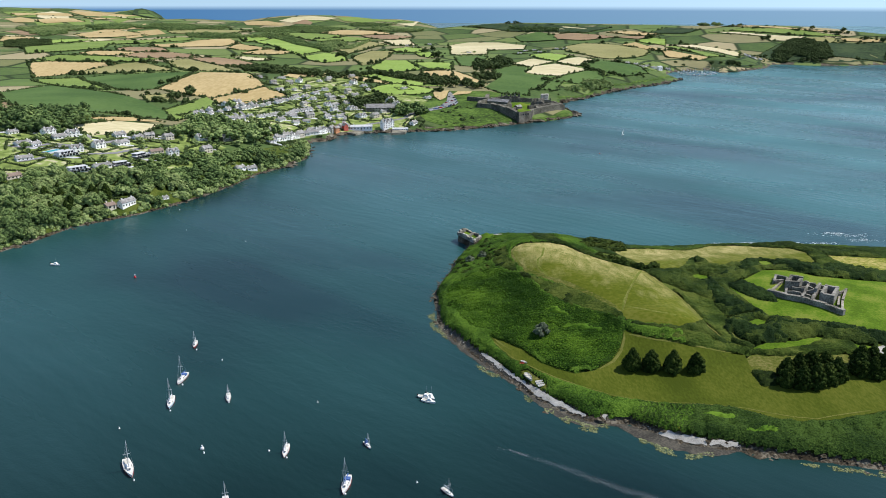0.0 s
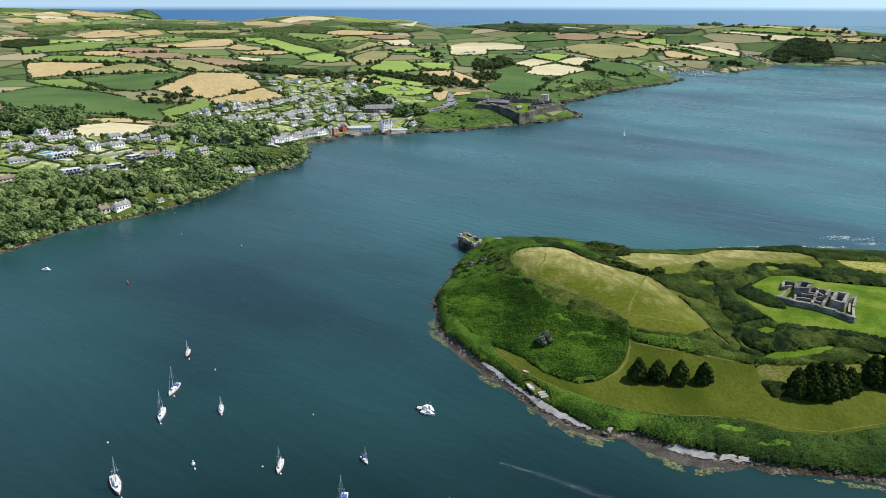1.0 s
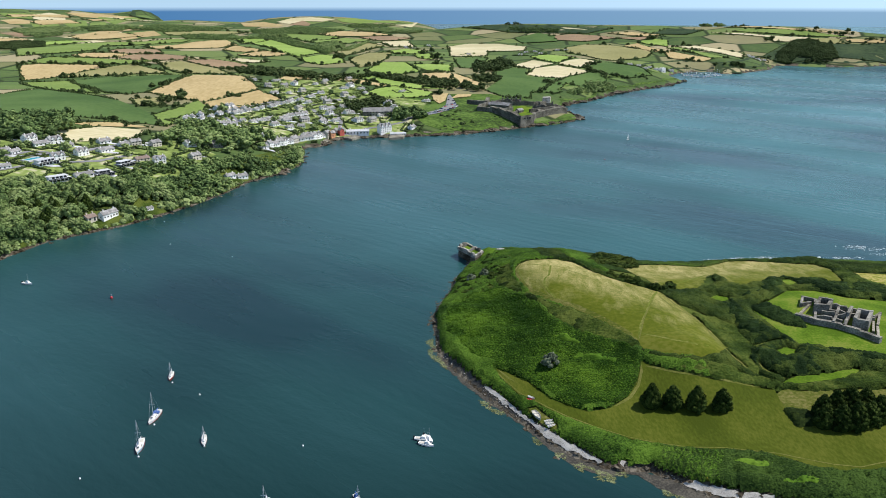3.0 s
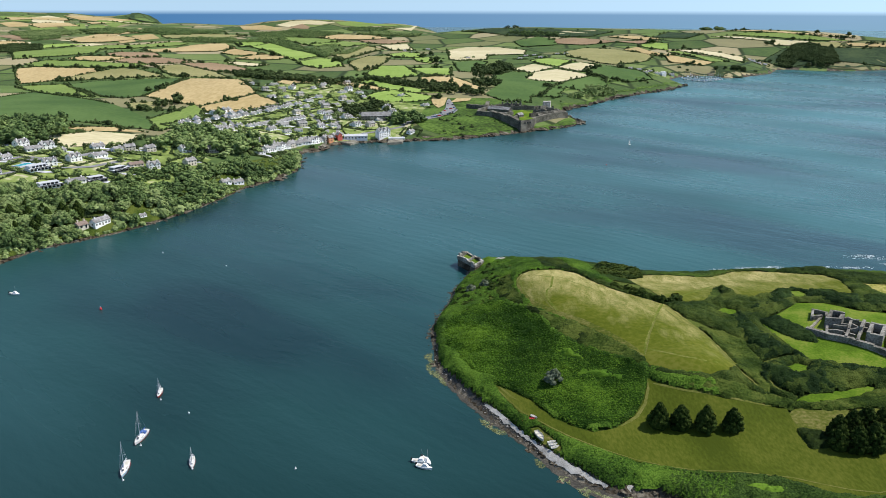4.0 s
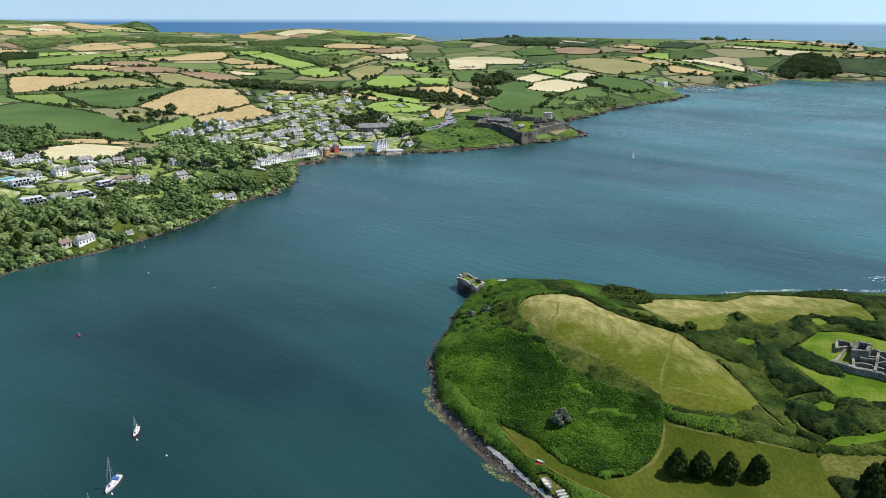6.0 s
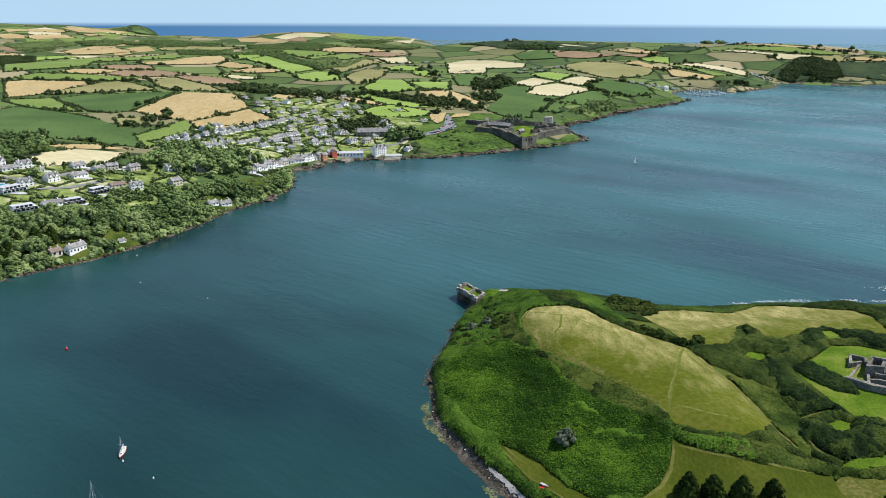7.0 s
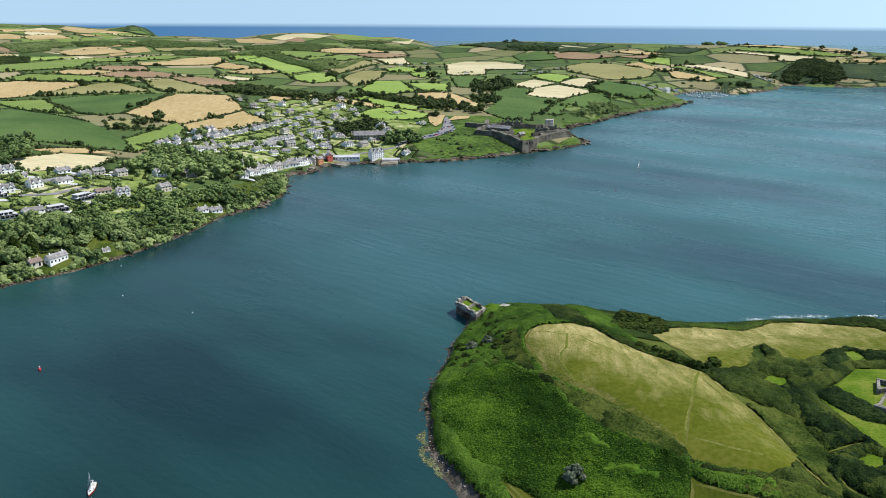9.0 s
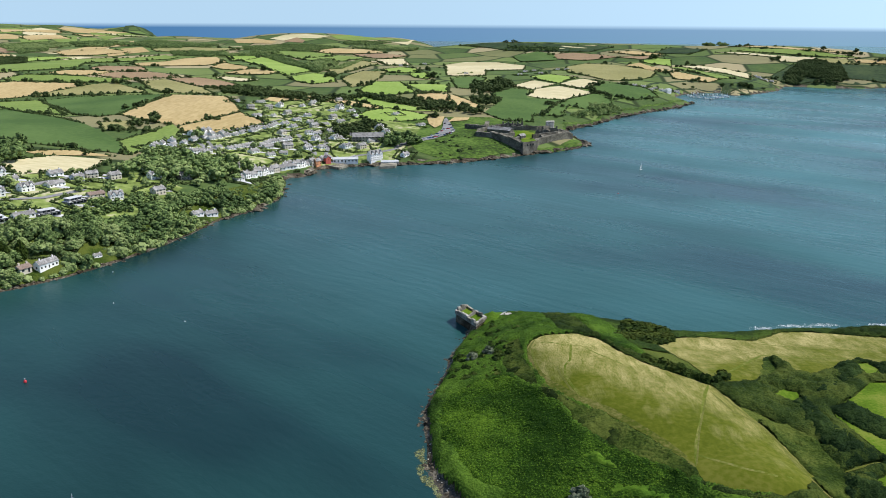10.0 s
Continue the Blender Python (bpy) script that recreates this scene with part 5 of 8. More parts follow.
def ragged(outline, step, sway):
    """The outline cut into short steps that wander a little to either side."""
    gen, out = np.random.default_rng(len(outline)), []
    for (ax, ay), (bx, by) in zip(outline, outline[1:] + outline[:1]):
        n = max(1, int(math.dist((ax, ay), (bx, by)) / step))
        out += [(ax + (bx - ax) * k / n + gen.normal(0, sway) * (k > 0), ay + (by - ay) * k / n + gen.normal(0, sway) * (k > 0)) for k in range(n)]
    return out


BEACHES = [ragged(b, 0.9, 0.22) for b in BEACHES]
FORESHORE = ragged(FORESHORE, 1.2, 0.3)
LAWN_SPOT, LAWN_LOW, LAWN_EDGE, LAWN_SIDE, LAWN_HIGH = (ragged(o, 0.9, 0.3) for o in (LAWN_SPOT, LAWN_LOW, LAWN_EDGE, LAWN_SIDE, LAWN_HIGH))
MEADOW, MEADOW_CLIFF, STRAW_AREA = ragged(MEADOW, 2.0, 0.3), ragged(MEADOW_CLIFF, 2.0, 0.35), ragged(STRAW_AREA, 1.5, 0.4)
GRASSLAND = []
for name, mat, label, outline in (
        ("dry_meadow", MEADOW_GRASS, "meadow turning from green to straw with mown edges", MEADOW),
        ("dry_meadow", CLIFF_GRASS, "dry meadow of pale grass above the cliff", MEADOW_CLIFF),
        ("dry_meadow", DRY, "narrow dry meadow beyond the ruined fort", MEADOW_END),
        ("lawn", LAWN, "bright green lawn round the ruined fort", LAWN_AREA),
        ("lawn", LAWN, "small green clearing in the scrub", LAWN_SPOT),
        ("lawn", LAWN, "small sunlit green hollow in dark scrub", LAWN_LOW),
        ("lawn", LAWN, "grassy green ride along dark scrub", LAWN_EDGE),
        ("lawn", LAWN, "bright green glade between scrub banks", LAWN_SIDE),
        ("lawn", LAWN, "bright green knoll inside the hedge belt", LAWN_HIGH),
        ("mown_meadow", MOWN, "mown olive-green meadow along the shore", MOWN_AREA),
        ("dry_meadow", DRY_TUFTS, "patch of dry straw grass beside dark trees", STRAW_AREA)):
    GRASSLAND.append(drape(name, outline, mat, 0.2, 2.5, label, "meadow", height_peninsula))


def drift(x, y, size, seed):
    """Smooth random field between -1 and 1 with features of the given size."""
    table = np.random.default_rng(seed).uniform(-1, 1, (64, 64))
    u, w = x / size + 500, y / size + 500
    i, j = np.floor(u).astype(int), np.floor(w).astype(int)
    a, b = u - i, w - j
    a, b = a * a * (3 - 2 * a), b * b * (3 - 2 * b)
    t = lambda p, q: table[(i + p) % 64, (j + q) % 64]
    return (t(0, 0) * (1 - a) + t(1, 0) * a) * (1 - b) + (t(0, 1) * (1 - a) + t(1, 1) * a) * b


def domes(x, y, size, seed):
    """Rounded bush tops of about the given width, jittered and of uneven height, between 0 and 1."""
    table = np.random.default_rng(seed).uniform(0, 1, (64, 64, 3))
    u, w = x / size + 500, y / size + 500
    i, j = np.floor(u).astype(int), np.floor(w).astype(int)
    best = np.zeros(np.shape(x))
    for a in (-1, 0, 1):
        for b in (-1, 0, 1):
            t = table[(i + a) % 64, (j + b) % 64]
            far = ((i + a + t[..., 0] - u) ** 2 + (j + b + t[..., 1] - w) ** 2) / (0.55 + 0.5 * t[..., 2]) ** 2
            best = np.maximum(best, (0.55 + 0.45 * t[..., 2]) * np.sqrt(np.maximum(0, 1 - far)))
    return best


def tuft(seed, count=8, out=1.0):
    """Bent leaf blades lying at all angles round a stem."""
    gen = np.random.default_rng(seed)
    c = np.column_stack([gen.normal(0, 0.45 * out, (count, 2)), gen.uniform(-0.15, 0.25, count)])
    a = gen.uniform(0, 6.28, count)
    u = np.column_stack([np.cos(a), np.sin(a), gen.normal(0, 0.13, count)]) * gen.uniform(0.4, 0.8, (count, 1))
    w = np.column_stack([-np.sin(a), np.cos(a), gen.normal(0, 0.13, count)]) * gen.uniform(0.2, 0.4, (count, 1))
    v = np.stack([c + u, c + w, c - u - [0, 0, 0.15], c - w], 1).reshape(-1, 3)
    return v, (np.arange(count)[:, None] * 4 + np.arange(4)).tolist()


TUFTS = [tuft(k) for k in range(6)]


def cover(name, outline, mat, tall, lump, gap, leaf, label, clear=(), step=0.8, within=None, under=(), bushy=True):
    """Dense low growth: a lumpy canopy that falls to the ground at its borders, set with leaves."""
    o = np.array(outline)

    def canopy(x, y):
        d = inside_far(x, y, outline) + 1.2
        for c in clear:
            d = np.minimum(d, -inside_far(x, y, c))
        for c in under:
            d = np.minimum(d, 2.0 - inside_far(x, y, c))
        if within:
            d = np.minimum(d, inside_far(x, y, within) - 1.0)
        edge = np.clip((d + 0.6 * drift(x, y, 2.6, 9) + 0.3 * drift(x, y, 1.1, 8)) / (0.95 * tall + 0.4), 0, 1)
        if bushy:
            up = 0.22 + 0.60 * domes(x, y, lump * 0.62, 1) + 0.30 * domes(x, y, lump * 0.27, 2) + 0.22 * drift(x, y, lump * 3, 3)
        else:
            up = 0.62 + 0.34 * drift(x, y, lump, 1) + 0.20 * drift(x, y, lump * 0.42, 2) + 0.26 * domes(x, y, lump * 0.2, 3)
        return d, height_peninsula(x, y) + tall * np.maximum(up, 0.16) * np.sqrt(edge) - 0.1 * (edge < 0.02)

    gx, gy = np.meshgrid(np.arange(o[:, 0].min() - 1.5, o[:, 0].max() + 1.5, step), np.arange(o[:, 1].min() - 1.5, o[:, 1].max() + 1.5, step))
    d, z = canopy(gx.ravel(), gy.ravel())
    keep = d > -0.15
    index = np.where(keep, np.cumsum(keep) - 1, -1).reshape(gx.shape)
    q = np.stack([index[:-1, :-1], index[:-1, 1:], index[1:, 1:], index[1:, :-1]], -1).reshape(-1, 4)
    pieces = [(np.column_stack([gx.ravel(), gy.ravel(), z])[keep], q[(q >= 0).all(1)].tolist())]
    px, py = np.meshgrid(np.arange(o[:, 0].min(), o[:, 0].max(), gap), np.arange(o[:, 1].min(), o[:, 1].max(), gap))
    px, py = px.ravel() + rng.uniform(-gap / 2, gap / 2, px.size), py.ravel() + rng.uniform(-gap / 2, gap / 2, px.size)
    d, pz = canopy(px, py)
    for x, y, h, k in zip(px[d > 0.1], py[d > 0.1], pz[d > 0.1], range(10 ** 7)):
        v, f = TUFTS[k % 6]
        a, s = rng.uniform(0, 6.28), leaf * rng.uniform(0.6, 1.4)
        c, n = math.cos(a) * s, math.sin(a) * s
        pieces.append((np.column_stack([v[:, 0] * c - v[:, 1] * n + x, v[:, 0] * n + v[:, 1] * c + y, v[:, 2] * s + h]), f))
    v, f = merged(pieces)
    return tagged(sheet(name, v, f, mat, smooth=True), label, name, kind="stuff")


# Bracken and scrub, zone by zone
WAYS = [[(84.9, 312.7), (87.6, 300.6), (94.2, 294.5), (96.0, 286.1), (95.9, 273.5), (97.9, 265.2), (101.0, 261.1)], [(109.1, 276.2), (114.0, 277.9), (120.7, 279.8)], [(106.6, 264.3), (107.0, 260.6), (108.9, 257.3), (111.7, 254.7)]]


def corridor(line, wide):
    """Outline of a narrow way along a line."""
    p = np.array(line)
    d = np.gradient(p, axis=0)
    d /= np.linalg.norm(d, axis=1)[:, None]
    side = np.column_stack([-d[:, 1], d[:, 0]]) * wide / 2
    return [tuple(q) for q in np.vstack([p + side, (p - side)[::-1]]).tolist()]


WAY_CLEAR = [corridor(w, 1.2) for w in WAYS]
for w in WAYS:
    strip("path", w, 0.9, TRACK, "narrow trodden way between scrub banks", "path", height_peninsula, 0.26)
OPEN_GROUND = WAY_CLEAR + [MEADOW, MEADOW_CLIFF, MEADOW_END, LAWN_AREA, LAWN_SPOT, LAWN_LOW, LAWN_EDGE, LAWN_SIDE, LAWN_HIGH, MOWN_AREA, STRAW_AREA]
cover("bracken", BRACKEN_AREA, BRACKEN, 1.7, 6.5, 0.58, 0.36, "waist-high bright green bracken on the slope", OPEN_GROUND, 0.5, bushy=False)
for outline in ([(44.8, 270.3), (52.4, 267.1), (58.3, 263.7), (57.6, 261.7), (50.0, 264.6), (44.4, 267.3)], [(38.4, 285.9), (44.1, 281.0), (47.5, 275.5), (43.6, 277.0), (39.0, 282.2)]):
    cover("bracken", outline, FRESH, 2.3, 4.0, 0.6, 0.3, "fresh yellow-green bracken strip on the slope", OPEN_GROUND, 0.5, bushy=False)
ZONES = [
    (HEATH, 1.3, 5.0, [(25.6, 363.0), (32.0, 364.0), (31.6, 341.3), (34.1, 322.0), (38.8, 311.3), (50.6, 297.8), (59.6, 285.3), (66.0, 274.5), (66.5, 266.0), (57.7, 273.9), (47.4, 285.0), (41.5, 294.6), (37.4, 308.0), (32.9, 316.9), (27.0, 328.8), (21.9, 345.3)], "brownish heath between bracken and meadow"),
    (HEATH, 1.4, 5.0, [(92.2, 296.3), (102.6, 297.8), (107.6, 292.1), (108.7, 277.7), (106.0, 263.3), (103.2, 257.5), (98.0, 259.8), (95.7, 270.0), (95.6, 283.1)], "olive heath sloping to the ditch"),
    (HEATH, 1.2, 4.0, [(73.0, 259.4), (82.3, 257.2), (95.1, 258.7), (104.7, 256.2), (110.0, 252.3), (107.8, 248.1), (99.2, 252.1), (85.5, 253.3), (74.3, 256.5)], "straw-flecked heath along the mown edge"),
    (HEATH, 1.5, 5.0, [(107.1, 247.3), (109.7, 251.6), (125.0, 253.1), (136.3, 256.6), (143.0, 254.5), (147.7, 248.8), (148.7, 244.2), (146.2, 239.4), (140.3, 243.6), (134.9, 245.8), (121.4, 245.2), (113.1, 248.2)], "grey-green heath above the mown meadow"),
    (HEATH, 1.5, 5.0, [(180.5, 370.6), (191.2, 370.4), (181.6, 334.2), (164.2, 320.2), (171.8, 340.2)], "olive scrub in a gully to the cliff"),
    (SCRUB, 2.6, 6.0, [(84.5, 316.9), (96.6, 322.8), (109.5, 328.2), (116.7, 334.6), (119.4, 348.8), (126.9, 352.1), (124.7, 333.5), (137.7, 333.8), (150.0, 355.7), (156.9, 353.6), (155.8, 333.6), (166.4, 330.4), (164.2, 320.2), (181.6, 334.2), (193.4, 325.2), (185.6, 311.8), (168.0, 309.8), (160.9, 314.6), (153.4, 319.1), (148.5, 323.2), (143.3, 323.3), (133.1, 315.4), (120.9, 307.6), (118.1, 302.3), (120.2, 286.9), (125.1, 275.1), (134.6, 270.9), (146.3, 265.6), (157.4, 260.3), (151.6, 249.5), (146.4, 253.6), (140.4, 257.1), (133.2, 258.6), (122.4, 256.2), (115.1, 255.3), (110.0, 252.3), (104.7, 256.2), (106.3, 264.0), (108.7, 277.7), (107.6, 292.1), (102.1, 298.8), (94.1, 305.5), (88.1, 307.3)], "tall dark thorn scrub along the old ditch"),
    (SCRUB, 2.0, 5.0, [(66.7, 266.2), (71.8, 263.9), (81.2, 261.4), (94.2, 267.6), (98.8, 260.1), (104.8, 255.6), (95.1, 258.5), (82.3, 257.2), (73.0, 259.4), (67.2, 262.7)], "dark bramble bank under the meadow"),
    (SCRUB, 1.8, 4.0, [(43.6, 413.8), (54.0, 410.7), (58.3, 363.8), (65.1, 348.3), (71.3, 343.4), (87.7, 317.6), (83.7, 311.7), (73.9, 322.0), (64.3, 330.6), (60.5, 344.2), (53.8, 361.2), (45.0, 365.4)], "dark thorn hedge along the meadow"),
    (SCRUB, 1.9, 4.0, [(113.6, 371.6), (134.2, 382.8), (138.7, 388.3), (157.2, 383.8), (187.6, 408.0), (183.6, 384.7), (219.5, 372.6), (213.8, 361.5), (179.2, 362.9), (170.9, 368.9), (153.2, 372.8), (132.2, 377.0)], "low wind-cut scrub on the cliff edge"),
]
ZONES += [
    (THORN, 3.0, 4.0, [(111.6, 316.4), (114.6, 312.7), (116.5, 299.0), (119.0, 287.5), (123.8, 280.2), (123.6, 275.4), (120.0, 275.9), (116.4, 274.9), (115.9, 270.8), (122.7, 271.5), (127.1, 275.2), (127.5, 269.0), (124.1, 258.8), (117.0, 256.8), (111.8, 257.5), (107.3, 260.4), (105.2, 265.8), (109.5, 278.5), (109.3, 290.4), (108.1, 309.1)], "very dark thorn filling the old gully"),
    (THORN, 2.8, 3.5, [(139.6, 341.1), (153.5, 362.0), (160.4, 358.4), (164.5, 344.8), (173.3, 337.6), (164.2, 318.4), (156.0, 322.0), (149.3, 330.3), (148.5, 336.7), (140.8, 330.7), (130.2, 320.6), (120.7, 312.5), (118.6, 316.2), (132.5, 331.5)], "dense dark thorn hedge behind the fort lawn"),
    (THORN, 2.8, 3.5, [(174.2, 336.8), (186.3, 334.5), (196.4, 330.6), (188.6, 316.0), (176.3, 315.1), (166.4, 319.0)], "square dark thorn thicket behind the fort lawn"),
    (THORN, 2.6, 3.5, [(127.1, 275.2), (137.0, 271.1), (145.2, 267.1), (162.1, 261.5), (157.8, 253.5), (150.6, 255.2), (142.5, 261.3), (134.2, 264.6), (126.9, 267.5)], "dark thorn hedge below the fort lawn"),
    (THORN, 2.0, 3.0, [(119.6, 306.9), (126.9, 309.3), (130.1, 300.9), (132.8, 291.8), (132.3, 288.4), (127.1, 290.8), (122.8, 298.1)], "low dark thicket on the fort lawn"),
    (BRACKEN_BROWN, 1.4, 4.0, [(24.7, 342.4), (29.8, 331.0), (33.0, 319.4), (38.9, 309.8), (44.8, 299.5), (52.0, 287.9), (50.5, 280.8), (45.0, 289.2), (40.4, 296.9), (36.6, 308.4), (31.2, 316.4), (27.8, 326.2), (23.4, 337.0)], "browned heather bank under the meadow"),
    (BRACKEN_BROWN, 1.6, 3.5, [(105.6, 238.0), (108.8, 238.2), (113.4, 233.8), (112.9, 230.8), (106.0, 230.5)], "brown-green bramble beside the trees"),
    (FRESH, 1.9, 3.0, [(79.8, 212.6), (86.2, 214.4), (91.1, 211.9), (89.6, 209.5), (84.0, 209.7)], "fresh green bracken above the beach"),
    (FRESH, 1.9, 3.0, [(89.7, 204.3), (96.7, 206.5), (101.6, 204.7), (98.8, 202.3), (90.9, 202.4)], "fresh green bracken above the beach"),
]
done = [BRACKEN_AREA]
for mat, tall, lump, outline, label in ZONES:
    cover("scrub", outline, mat, tall, lump, 0.82 if mat in (SCRUB, THORN) else 0.74, 0.30 if mat is THORN else 0.25, label, [] if "thicket" in label or "beside the trees" in label else OPEN_GROUND, 0.6, bushy=mat not in (HEATH, FRESH, BRACKEN_BROWN))
    done.append(outline)
TIP = [(6.5, 406.9), (16.0, 389.3), (25.9, 402.6), (33.4, 418.3), (27.8, 429.3), (11.8, 421.7)]
for mat, label, outline in ((GREENERY, "bright green shrubs and brambles on the shore slope", [(-5.8, 265.5), (-4.9, 349.1), (14.9, 431.2), (60.5, 439.4), (70.0, 360.0), (88.0, 240.0), (72.0, 196.0), (36.0, 209.0)]),
                            (BANK_SCRUB, "green bramble bank above the rocky shore", [(56.0, 205.0), (66.0, 232.0), (150.0, 225.0), (200.0, 215.0), (200.0, 160.0), (90.0, 180.0)]),
                            (BRAMBLE, "dark bramble thickets above the outer cliff", [(55.0, 439.0), (300.0, 433.0), (300.0, 300.0), (200.0, 290.0), (160.0, 340.0), (70.0, 355.0)]),
                            (SCRUB, "mixed scrub beyond the fort lawn", [(148.0, 236.0), (200.0, 330.0), (330.0, 330.0), (330.0, 170.0), (200.0, 205.0)])):
    cover("scrub", outline, mat, 1.0 if mat is BRAMBLE else 2.0, 5.5, 0.7, 0.26, label, OPEN_GROUND + BEACHES + [FORESHORE, TIP, BOAT_SPOT], 0.9, PENINSULA, done)
p = points_in([(4.4, 350.0), (20.6, 398.1), (33.2, 390.1), (30.0, 362.0), (25.8, 339.1), (12.0, 330.9)], 3.0, height_peninsula)
strew("bush", p, rng.uniform(1.1, 2.6, len(p)), BUSHES, SCRUB, "rounded wind-cut bushes near the blockhouse", "bush", 0.75)
p = points_in([(66.5, 363.1), (83.1, 410.8), (93.6, 409.8), (92.0, 374.0), (79.3, 358.4)], 2.2, height_peninsula)
strew("bush", p + [0, 0, 0.5], rng.uniform(1.0, 1.9, len(p)), BUSHES, SCRUB, "dense dark bushes on the cliff edge", "bush", 0.8)
p = np.array([(71.5, 206.9), (90.5, 202.2), (99.9, 199.8), (105.8, 196.8), (110.7, 196.5)])
strew("bush", np.column_stack([p, height_peninsula(p[:, 0], p[:, 1]) + 0.8]), rng.uniform(0.7, 1.2, len(p)), BUSHES, GORSE, "yellow-green gorse bushes above the beach", "bush", 0.7)


# Trees of the headland
def cypress(seed):
    """A broad conical cypress with a trunk and a ragged crown of sprays."""
    gen = np.random.default_rng(seed)
    root = new("cypress_tree", None)
    v, f = trunk_pattern()
    sheet("trunk", v * [1.6, 1.6, 1], f, BARK, root, smooth=False)
    pieces = []
    for k in range(46):
        up = (k + 0.5) / 46
        wide = 0.34 * (1 - up ** 1.9) + 0.02
        a = k * 2.4
        core, g = ball(1, 0.6, seed * 31 + k)
        shell, h = leaf_shell(44, 0.24, gen)
        q, g = merged([(core * 0.95, g), (shell, h)])
        size = 0.125 * (1 - 0.45 * up) * gen.uniform(0.8, 1.2)
        pieces.append((q * size * [1, 1, 1.25] + [wide * math.cos(a) * gen.uniform(0.7, 1), wide * math.sin(a) * gen.uniform(0.7, 1), 0.10 + 0.84 * up], g))
    for k in range(6):
        core, g = ball(2, 0.3, k)
        pieces.append((core * (0.28 * (1 - k / 7) + 0.03) * [1, 1, 0.8] + [0, 0, 0.14 + 0.12 * k], g))
    v, f = merged(pieces)
    sheet("crown", v, f, PINE, root, smooth=False)
    return tagged(root, "dark green conical cypress on the mown meadow", "tree", "row of cypresses")


def on_headland(p, sink=0.3):
    return p[0], p[1], float(height_peninsula(np.array([p[0]]), np.array([p[1]]))[0]) - sink


def on_mainland(p, sink=0.3):
    return p[0], p[1], float(height_mainland(np.array([p[0]]), np.array([p[1]]))[0]) - sink


for k, p in enumerate([(65.0, 242.0), (71.3, 241.2), (78.3, 240.2), (86.1, 239.6)]):
    put(("cypress", k % 2), lambda: cypress(k + 3), *on_headland(p), k * 70, (8.2, 8.0, 8.1, 7.6)[k])
for k, p in enumerate([(112.8, 229.6), (117.2, 228.2), (121.6, 228.4), (126.0, 229.6), (129.8, 231.6), (114.6, 234.6), (119.0, 235.6), (123.6, 236.4), (128.2, 236.6), (139.0, 234.6), (142.6, 233.2), (146.4, 234.4), (141.0, 238.6), (145.4, 239.4)]):
    put(("cypress", k % 2), lambda: cypress(k + 3), *on_headland(p), k * 50 + 20, 8.0 + (k * 7 % 5) * 0.25, 0.95)


def bush_tree(seed):
    root = new("bush", None)
    v, f = trunk_pattern()
    sheet("trunk", v, f, BARK, root, smooth=False)
    v, f = crown_pattern(seed, 12, 60)
    sheet("crown", v - [0, 0, 0.12], f, GREYLEAF, root, smooth=False)
    return tagged(root, "single grey-green willow bush in the bracken", "bush")


GREYLEAF = mottled("grey_leaves", [(0.05, 0.065, 0.04), (0.10, 0.125, 0.08), (0.17, 0.19, 0.13)], 0.2, 1.2, bump=0.6, depth=0.3, islands=0.3)
put("willow", lambda: bush_tree(9), *on_headland((36.8, 265.6)), 0, 6.8)
put("willow", None, *on_headland((19.0, 357.0)), 80, 5.2)
put("willow", None, *on_headland((12.9, 356.0)), 160, 5.0)
p = np.array([(71.8, 338.0), (73.8, 335.1), (76.1, 333.5), (78.1, 330.5), (79.8, 328.7), (81.4, 325.7), (83.3, 325.0), (85.0, 323.3), (86.4, 320.8), (89.9, 321.4), (93.4, 325.5)])
strew("hedgerow", np.column_stack([p, height_peninsula(p[:, 0], p[:, 1]) + 0.6]), rng.uniform(1.6, 2.4, len(p)), BUSHES, SCRUB, "row of dark thorn bushes along the meadow", "hedge", 1.0)


# Mown rides through the dry meadows
for width, line in ((0.9, [(67.7, 272.4), (70.4, 281.1), (75.4, 292.6), (82.9, 311.5), (86.3, 318.5)]), (0.7, [(68.7, 276.8), (73.6, 272.6), (78.8, 268.0), (85.3, 265.5), (89.5, 265.7), (94.6, 268.0)]),
                    (1.1, [(87.4, 320.9), (94.6, 327.8), (105.8, 340.3), (117.7, 353.4), (122.7, 351.4), (132.6, 349.9), (142.8, 351.0), (156.2, 350.7), (170.0, 352.0)]), (1.0, [(121.1, 371.8), (129.7, 367.3), (143.8, 364.8), (160.0, 362.0)]),
                    (0.8, [(44.6, 308.2), (42.6, 315.8), (41.5, 322.7), (42.3, 328.8), (44.6, 332.6), (47.7, 349.1)]), (0.7, [(39.2, 312.1), (35.5, 322.1), (33.6, 333.3), (33.4, 344.9), (35.2, 350.4), (38.5, 351.3), (44.5, 347.1), (51.0, 347.0), (55.0, 338.4), (62.0, 329.0)])):
    strip("ride", line, width, SWATH, "", "", height_peninsula, 0.24, GRASSLAND[1 if line[-1][0] > 120 else 0])
for width, line in ((2.6, [(66.4, 276.0), (59.2, 287.6), (51.0, 300.0), (42.6, 309.4), (36.6, 319.6), (32.2, 332.0), (31.2, 345.0)]),):
    strip("verge", line, width, DRY_TUFTS, "", "", height_peninsula, 0.28, GRASSLAND[0])


